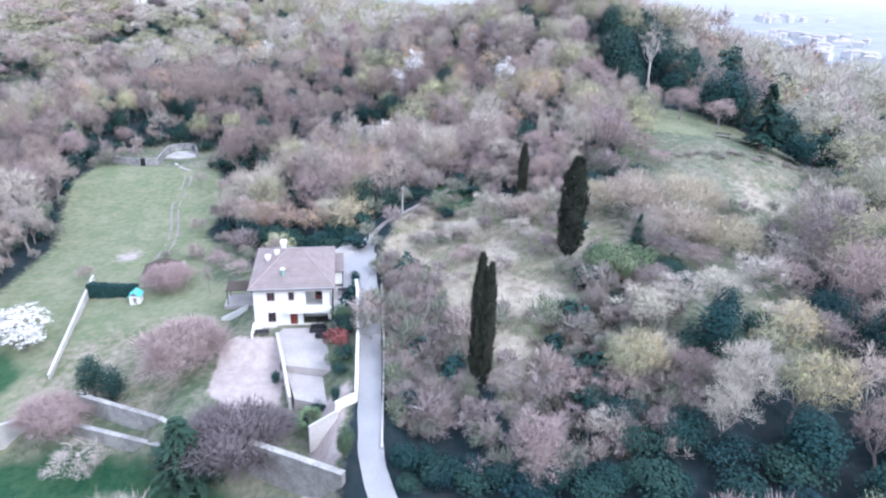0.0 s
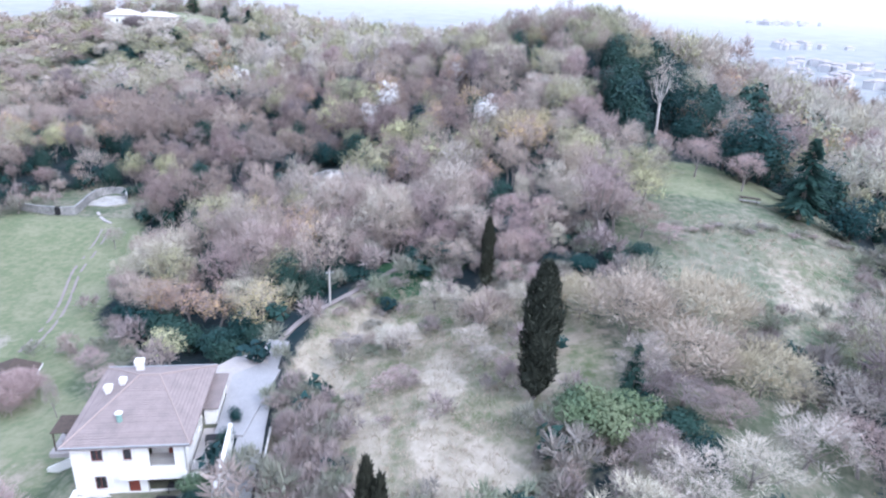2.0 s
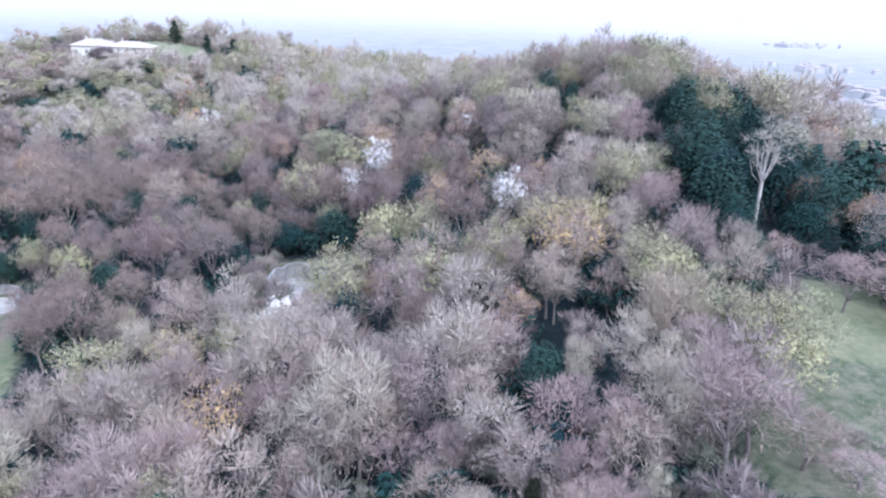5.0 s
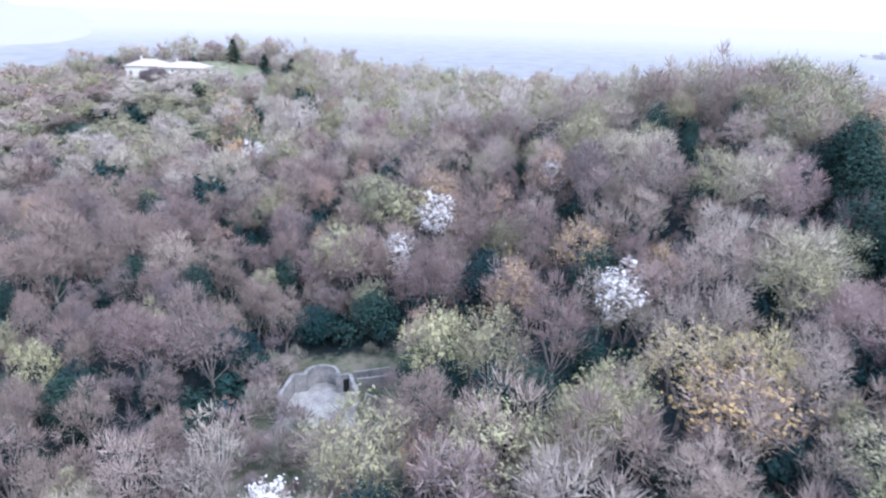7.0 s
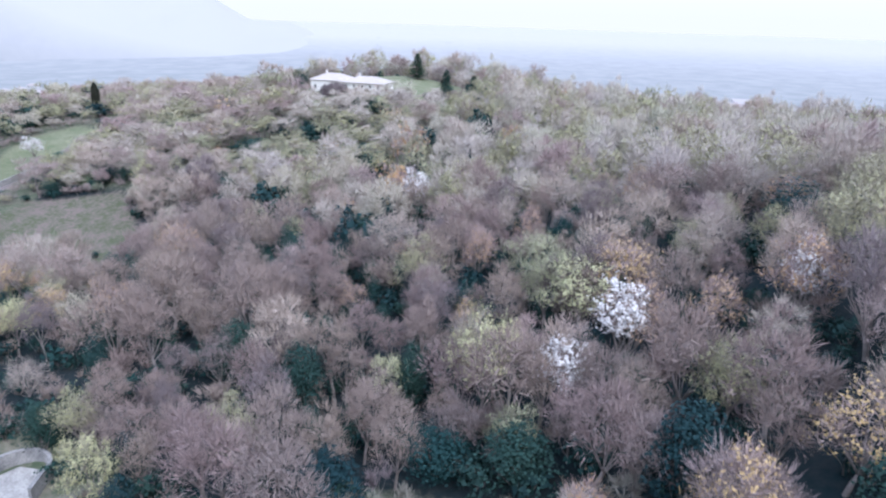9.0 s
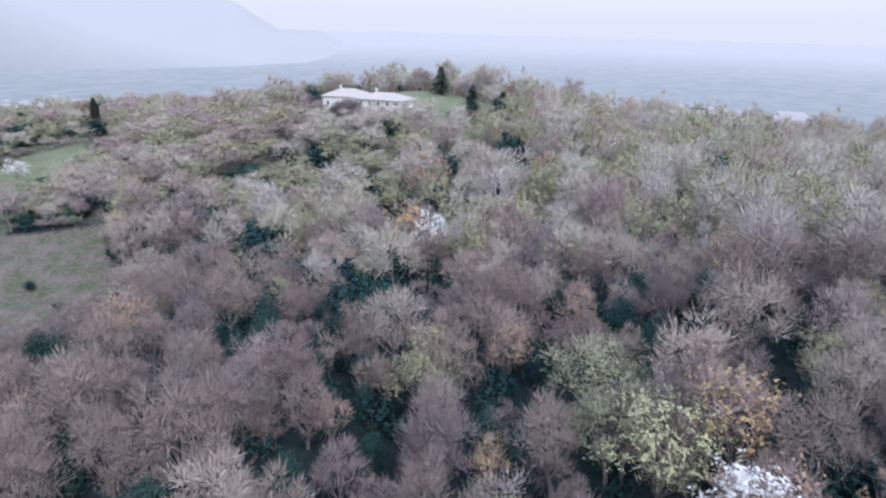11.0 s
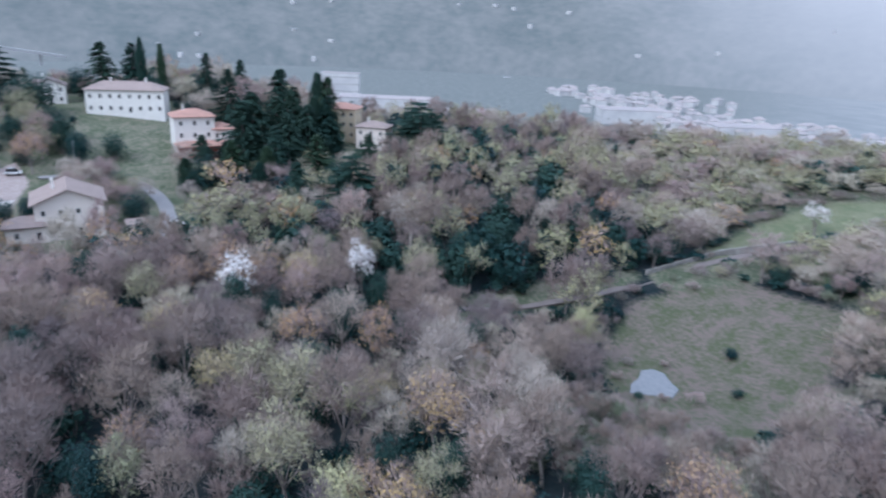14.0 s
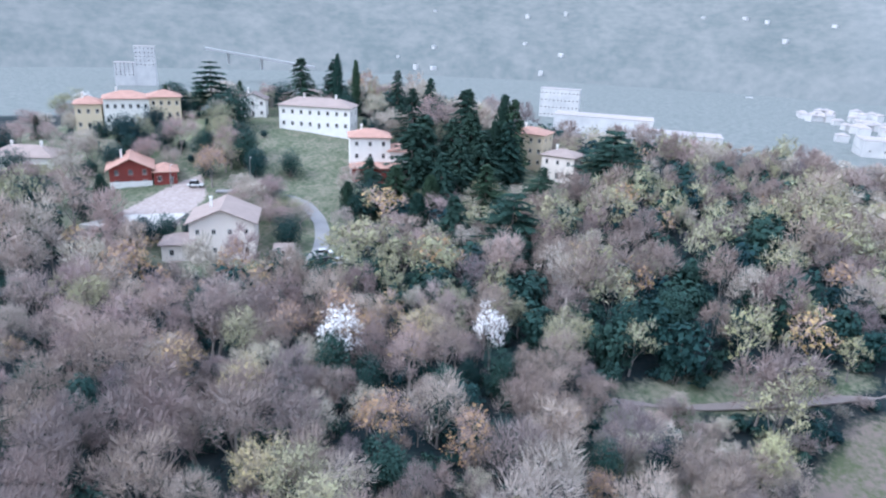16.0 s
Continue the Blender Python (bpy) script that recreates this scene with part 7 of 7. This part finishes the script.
# ---- the village ----
def simple_at(x, y, rz, *a, lift=0.0, **k):
    return simple_house(pose(x, y, ground_z(x, y) + lift, 0, 0, rz), *a, **k)


simple_at(-176.6, 110.4, 122.6, "cream plastered house with a wide tan gabled roof", 14.0, 12, 8.6, 3.0, CREAM, TILE_TAN, 2, 4, "gable", None, over=0.9, below=4, win=(0.9, 1.2))
simple_at(-172.5, 106.0, 122.6, "low cream annex with a brown hipped roof", 8.5, 6, 3.6, 1.8, CREAM, TILE_BROWN, 1, 2, "hip", None, below=4, chimneys=0)
simple_at(-183.8, 127.6, 122.6, "small flat-roofed cream garage beside the house", 4.0, 5, 3.0, 0.3, CREAM, TILE_TAN, 1, 1, "flat", None, below=3, chimneys=0)
h = simple_at(-196.0, 66.5, 135, "dark red plastered house with an orange tiled gabled roof", 10.5, 12, 5.6, 2.6, RED_WALL, TILE_RED, 2, 3, "gable", None, over=1.0, below=0.6, chimneys=1)
part("plinth", box(-0.06, 10.56, -0.06, 0.0, -3.0, 1.9), PLASTER, h, "white plastered base")
simple_at(-203.6, 74.4, 135, "low dark red wing with an orange tiled roof", 6.0, 8, 3.6, 1.6, RED_WALL, TILE_RED, 1, 2, "hip", None, below=3, chimneys=0)
simple_at(-190.5, 26.0, 116, "white low house with a tan tiled roof", 18, 10, 4.6, 2.6, PLASTER, TILE_TAN, 1, 5, "hip", None, below=4, chimneys=2)
# white villa with stepped red roofs
simple_at(-240.6, 114.6, 122, "tall white house with a red hipped tile roof", 12.0, 9, 11.0, 2.0, PLASTER, TILE_RED, 3, 3, "hip", None, below=3)
simple_at(-246.4, 124.6, 122, "white side wing with a red tiled roof", 6.0, 9, 7.6, 1.4, PLASTER, TILE_RED, 2, 3, "hip", None, below=3, chimneys=0)
simple_at(-236.0, 118.0, 122, "low red-walled ground floor with a red tiled roof", 16.0, 5.5, 4.2, 1.2, RED_WALL, TILE_RED, 1, 5, "hip", None, below=4, chimneys=0, over=0.8)
simple_at(-258.2, 77.2, 105.4, "long white country house with a low tan hipped roof", 24.5, 10, 7.8, 2.4, PLASTER, TILE_TAN, 2, 8, "hip", None, below=4, chimneys=2)
simple_at(-279.8, 163.5, 82, "small cream house with a tan tiled roof", 11, 9, 7.6, 1.8, CREAM, TILE_TAN, 2, 3, "hip", None, below=4)
simple_at(-288.0, 150.0, 84, "cream house with red roof among the conifers", 12, 9, 11.0, 1.8, OCHRE, TILE_RED, 3, 4, "hip", None, below=5)
simple_at(-226.5, 20.0, 136, "ochre farmhouse range with an orange tiled roof", 8, 10, 8.6, 2.0, OCHRE, TILE_RED, 2, 3, "hip", None, below=4, lift=1.5)
simple_at(-232.6, 26.2, 136, "white farmhouse range with an orange tiled roof", 14, 10, 9.0, 2.2, PLASTER, TILE_RED, 2, 6, "hip", None, below=4, lift=1.5)
simple_at(-242.8, 35.8, 136, "yellow farmhouse wing with an orange tiled roof", 10, 9, 7.6, 2.0, OCHRE, TILE_RED, 2, 4, "hip", None, below=4, lift=1.5, chimneys=0)
simple_at(-262, 58, 120, "white house with a grey tiled roof behind trees", 9, 8, 6.5, 2.0, PLASTER, TILE_BROWN, 2, 3, "gable", None, below=5)
strip("road", [(x, y, ground_z(x, y)) for x, y in ((-172, 152), (-187, 136), (-198, 131), (-209.5, 123.5), (-217, 113), (-217, 102), (-210, 90))], 3.6, ASPHALT, "grey village street past the houses", "road", lift=0.2)
slab("car_park", [(-175.5, 78), (-179.5, 97), (-206, 90), (-216, 82), (-214, 76), (-196, 82)], -6, 0.35, CONCRETE, "pale paved car park beside the village street", "car park")
for pts, label in (([(-252, 79, 9.6), (-265.5, 98, 8.6)], "long pale terrace wall below the white house"), ([(-246, 84, 7.2), (-258, 103, 6.2)], "pale terrace wall above the street"), ([(-238, 90, 5.6), (-246, 106, 4.6)], "white wall beside the village street"),
                   ([(-226, 127, 2.2), (-236, 150, 2.2), (-262, 158, 4.4)], "white garden wall under the conifers")):
    garden_wall(pts, 0, 0.5, CONCRETE, label, cap=WHITE_PAINT)
for k, x, y, t, w in (("spruce", -251, 149, 20, 8), ("spruce", -261.5, 157, 17, 8), ("spruce", -227, 150, 15, 7), ("spruce", -231, 161, 13, 7), ("spruce", -222, 139, 12, 6.5), ("cedar", -227, 176, 12, 9), ("cedar", -264, 188, 14, 15), ("spruce", -237, 151, 17, 8), ("spruce", -245, 155, 17, 8), ("evergreen", -217, 131, 7, 7), ("pink", -226, 82, 10, 9), ("spruce", -226, 129, 11, 6), ("spruce", -221, 132, 10, 5.5), ("darkcypress", -229, 135, 9, 4), ("spruce", -232, 139, 19, 9), ("darkcypress", -222, 149, 11, 4), ("spruce", -238, 140, 20, 10), ("spruce", -246, 145, 18, 8), ("spruce", -253, 148, 18, 8),
                      ("darkcypress", -261, 153, 16, 5), ("spruce", -262, 158, 13, 6), ("cedar", -206, 176, 14, 10), ("cedar", -281, 186, 15, 16), ("cedar", -276, 190, 13, 13), ("spruce", -208, 161, 12, 6), ("spruce", -275, 138, 20, 9), ("spruce", -277, 154, 20, 7),
                      ("darkcypress", -279, 150, 20, 5), ("darkcypress", -216, 128, 8, 3.6), ("darkcypress", -212, 150, 10, 4), ("spruce", -268, 122, 18, 8), ("buff", -270, 112, 11, 10), ("pink", -282, 122, 15, 13),
                      ("buff", -274, 118, 11, 10), ("darkcypress", -285, 84, 19, 3.0), ("darkcypress", -288, 90, 18, 2.8), ("spruce", -280, 72, 17, 8), ("spruce", -290, 106, 18, 6), ("spruce", -292, 118, 18, 6), ("buff", -284, 100, 11, 9), ("evergreen", -250, 66, 11, 11),
                      ("green", -241, 66, 9, 9), ("pink", -223, 66, 11, 11), ("green", -232, 74, 9, 8), ("russet", -211, 88, 10, 8), ("evergreen", -226, 88, 9, 8), ("evergreen", -221, 95, 8, 7), ("evergreen", -232, 82, 9, 8), ("cedar", -262, 46, 15, 12), ("evergreen", -178, 76.5, 8, 6),
                      ("darkcypress", -183, 78, 9, 3), ("evergreen", -181, 100, 6.5, 6), ("evergreen", -176, 97, 6, 6), ("evergreen", -184, 104, 6, 5), ("spruce", -173, 92, 6, 5), ("evergreen", -236, 44, 7, 7), ("bush", -228, 50, 2, 5), ("bush", -222, 44, 2, 5), ("green", -240, 2, 12, 11),
                      ("pink", -205, 20, 9, 10), ("evergreen", -172, 60, 5, 8), ("evergreen", -165, 66, 5, 8), ("evergreen", -208, 113, 5.5, 6), ("bare", -203, 122, 7, 7), ("buff", -211, 98, 6, 6), ("evergreen", -213, 106, 5, 5), ("pink", -204, 112, 6, 8), ("pink", -200, 118, 6, 8), ("green", -206, 116, 6, 7), ("pink", -218, 152, 9, 9), ("buff", -228, 158, 8, 8), ("green", -290, 170, 10, 9),
                      ("pink", -212, 182, 11, 10), ("green", -220, 178, 11, 10), ("bare", -196, 176, 11, 9), ("birch", -190, 190, 13, 7), ("birch", -187, 193, 13, 6), ("buff", -196, 52, 7, 8), ("pink", -184, 48, 7, 9), ("bush", -200, 55, 4, 5), ("bush", -190, 62, 4, 4),
                      ("spruce", -300, 130, 17, 7), ("evergreen", -302, 100, 11, 11), ("buff", -300, 140, 11, 11), ("evergreen", -306, 80, 10, 11), ("spruce", -306, 70, 17, 8), ("evergreen", -270, 20, 10, 12), ("buff", -280, 36, 10, 10)):
    grow = 1.2 if k == "spruce" else 1.25
    plant_one(k, x, y, t * grow, w * grow * (1.35 if k == "spruce" else 1.05))
for x, y, t in ((-216, 97, 8.5), (-205, 79, 6)):
    p = thing_at("street_lamp", x, y, ground_z(x, y), 200, "grey street lamp beside the village street", "street lamp")
    part("post", tube([(0, 0, -0.3), (0, 0, t)], [0.09, 0.06], 8), METAL, p)
    part("arm", tube([(0, 0, t - 0.05), (0.9, 0, t + 0.15)], [0.04, 0.03], 6), METAL, p)
    part("lamp_head", box(0.8, 1.4, -0.14, 0.14, t + 0.1, t + 0.22, 0.02), WHITE_PAINT, p)
build_pole(-222.6, 11.4, 8, label="wooden utility pole on the village green", mat=WOOD_DARK)


def build_car(x, y, rz, paint, label, tall=1.45):
    z = ground_z(x, y) + 0.2
    car = thing_at("car", x, y, z, rz, label, "car", "parked cars")
    bm = box(-2.1, 2.1, -0.85, 0.85, 0.28, 0.85, 0.12)
    part("body", bm, paint, car)
    bm = bmesh.new()
    lo = [bm.verts.new(c) for c in ((-1.7, -0.78, 0.853), (1.1, -0.78, 0.853), (1.1, 0.78, 0.853), (-1.7, 0.78, 0.853))]
    hi = [bm.verts.new(c) for c in ((-1.3, -0.62, tall), (0.45, -0.62, tall), (0.45, 0.62, tall), (-1.3, 0.62, tall))]
    bm.faces.new(lo[::-1])
    bm.faces.new(hi)
    for k in range(4):
        bm.faces.new((lo[k], lo[(k + 1) % 4], hi[(k + 1) % 4], hi[k]))
    part("windows", bm, GLASS, car, "dark car glass")
    part("roof", box(-1.28, 0.43, -0.6, 0.6, tall + 0.003, tall + 0.05, 0.02), paint, car)
    for a in (-1.3, 1.3):
        for b in (-0.8, 0.8):
            w = part("wheel", tube([(a, b - 0.1, 0.3), (a, b + 0.1, 0.3)], [0.31, 0.31], 14), RUBBER, car)
            part("rim", tube([(a, b - 0.115, 0.3), (a, b + 0.115, 0.3)], [0.18, 0.18], 10), METAL, w)
    for b in (-0.6, 0.6):
        part("headlight", box(2.06, 2.115, b - 0.16, b + 0.16, 0.58, 0.72), WHITE_PAINT, car)


build_car(-193.4, 134.6, 140, car_paint("white_car_paint", (0.75, 0.75, 0.76)), "white parked car on the village street")
build_car(-190.2, 137.9, 138, car_paint("dark_car_paint", (0.03, 0.035, 0.045)), "dark parked car on the village street")
build_car(-191.0, 140.6, 138, car_paint("silver_car_paint", (0.5, 0.51, 0.53)), "silver parked car on the village street")
build_car(-208.6, 84.2, 118, car_paint("pale_car_paint", (0.7, 0.71, 0.72)), "white parked van on the car park", 1.8)


# ---- the far town on the valley floor ----
def build_town():
    rng = np.random.default_rng(31)
    walls, roofs = bmesh.new(), bmesh.new()
    n = 0
    hubs = [(-904, 382), (-800, 400), (-691, 421), (-640, 440), (-568, 469), (-741, 486), (-591, 488), (-663, 587), (-1009, 352), (-928, 449), (-720, 440), (-600, 470),
            (-54, 882), (-2, 875), (40, 830), (-90, 936), (577, 1210), (486, 906), (430, 760), (840, 1880)]
    while n < 430:
        x, y = hubs[rng.integers(len(hubs))]
        x, y = x + rng.normal() * 40, y + rng.normal() * 32
        w, l, h = rng.uniform(6, 11), rng.uniform(7, 15), rng.uniform(5, 10)
        z = ground_z(x, y) - 1
        m = pose(x, y, z, 0, 0, rng.uniform(0, 90))
        for v in add_box(walls, 0, w, 0, l, 0, h):
            v.co = m @ v.co
        r = hip_roof(w, l, h + 0.3, 2.2, 0.5)
        r.transform(m)
        me = bpy.data.meshes.new("tmp")
        r.to_mesh(me)
        r.free()
        roofs.from_mesh(me)
        bpy.data.meshes.remove(me)
        n += 1
    tagged(part("far_town_walls", walls, HAZED_WALL), "white and cream houses of the far town in the valley, greyed for haze", "town", kind="stuff")
    tagged(part("far_town_roofs", roofs, TILE_HAZED), "tiled roofs of the far town in the valley, greyed for haze", "town", kind="stuff")


# Flat, greyed copies of tile and plaster: distance haze put into both colours.
TILE_HAZED = material("hazed_roof_tiles", (0.46, 0.40, 0.39), (0.36, 0.34, 0.35), size=0.02, fine=0.2)
HAZED_WALL = material("hazed_plaster", (0.62, 0.61, 0.61), (0.45, 0.45, 0.47), size=0.02, fine=0.1)
build_town()


def far_block(x, y, rz, w, d, h, rows, cols, label, roof=None, lift=0.0):
    simple_house(pose(x, y, ground_z(x, y) + lift, 0, 0, rz), label, w, d, h, 0.4, HAZED_WALL, roof or TILE_HAZED, rows, cols, "flat", None, below=12 + lift, chimneys=0, category="building", win=(1.4, 1.5), side_cols=4)


far_block(-800, 30, 95, 42, 14, 30, 4, 10, "large white apartment block on the valley's edge")
for x, y, w, d, h, c in ((-700, 70, 90, 30, 16, 8), (-640, 160, 60, 26, 12, 6), (-730, 330, 70, 30, 14, 6), (-660, 420, 60, 24, 12, 6), (-560, 520, 80, 26, 12, 7), (20, 846, 70, 24, 11, 7), (-20, 812, 46, 20, 9, 5)):
    far_block(x, y, 96, w, d, h, 1, c, "long pale industrial shed in the valley")
for x, y, h, lift in ((-728, -470, 24, 24), (-712, -488, 16, 12)):
    far_block(x, y, 130, 24, 16, h, 5, 5, "white apartment tower in the far valley", lift=lift)


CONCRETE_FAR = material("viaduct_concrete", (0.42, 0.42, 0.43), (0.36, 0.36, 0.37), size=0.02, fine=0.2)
VIA = ((-833, -449, -2), (-925, -334, -24))


def build_viaduct():
    v = empty("viaduct", Matrix.Identity(4), "long pale motorway viaduct on the far mountainside", "viaduct")
    a, b = Vector(VIA[0]), Vector(VIA[1])
    n = Vector((-(b - a).y, (b - a).x, 0)).normalized() * 6
    for i in range(10):
        p, q = a + (b - a) * i / 10, a + (b - a) * (i + 1) / 10
        bm = bmesh.new()
        lo = [bm.verts.new(c) for c in (p - n, q - n, q + n, p + n)]
        hi = [bm.verts.new(c + Vector((0, 0, 3))) for c in (p - n, q - n, q + n, p + n)]
        bm.faces.new(lo[::-1])
        bm.faces.new(hi)
        for j in range(4):
            bm.faces.new((lo[j], lo[(j + 1) % 4], hi[(j + 1) % 4], hi[j]))
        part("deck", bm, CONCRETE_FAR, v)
        if i % 3 == 1:
            part("pier", box(q.x - 1.2, q.x + 1.2, q.y - 1.2, q.y + 1.2, q.z - 14, q.z - 0.02), CONCRETE_FAR, v)


build_viaduct()


# ---- garden trees filling the village ----
def scatter_gardens():
    rng = np.random.default_rng(41)
    keep_off = [(-182, 117, 13), (-174, 104, 9), (-200, 76, 13), (-200, 34, 13), (-243, 122, 17), (-262, 88, 17), (-226, 112, 10), (-246, 97, 16), (-252, 166, 13), (-268, 172, 9), (-282, 168, 9), (-290, 156, 9), (-238, 30, 17), (-195, 86, 14), (-180, 88, 10), (-266, 62, 8), (-240, 50, 11), (-190, 138, 7)]
    street = [(-172, 152, 0), (-187, 136, 0), (-210, 122.5, 0), (-218, 112, 0), (-217, 102, 0), (-210, 90, 0)]
    n = 0
    while n < 185:
        x, y = rng.uniform(-306, -165), rng.uniform(0, 182)
        if not inside(VILLAGE, x, y) or float(along(street, x, y)[0]) < 5 or any(math.hypot(x - a, y - b) < r for a, b, r in keep_off):
            continue
        kind = ("evergreen", "pink", "green", "buff", "evergreen", "spruce", "bare", "bush")[rng.integers(8)]
        tall = rng.uniform(2, 3.5) if kind == "bush" else rng.uniform(6, 11.5)
        plant_one(kind, x, y, tall, tall * rng.uniform(0.8, 1.15) if kind != "spruce" else tall * 0.5, label="" if kind != "bush" else "dark green garden shrub among the village houses")
        n += 1


scatter_gardens()
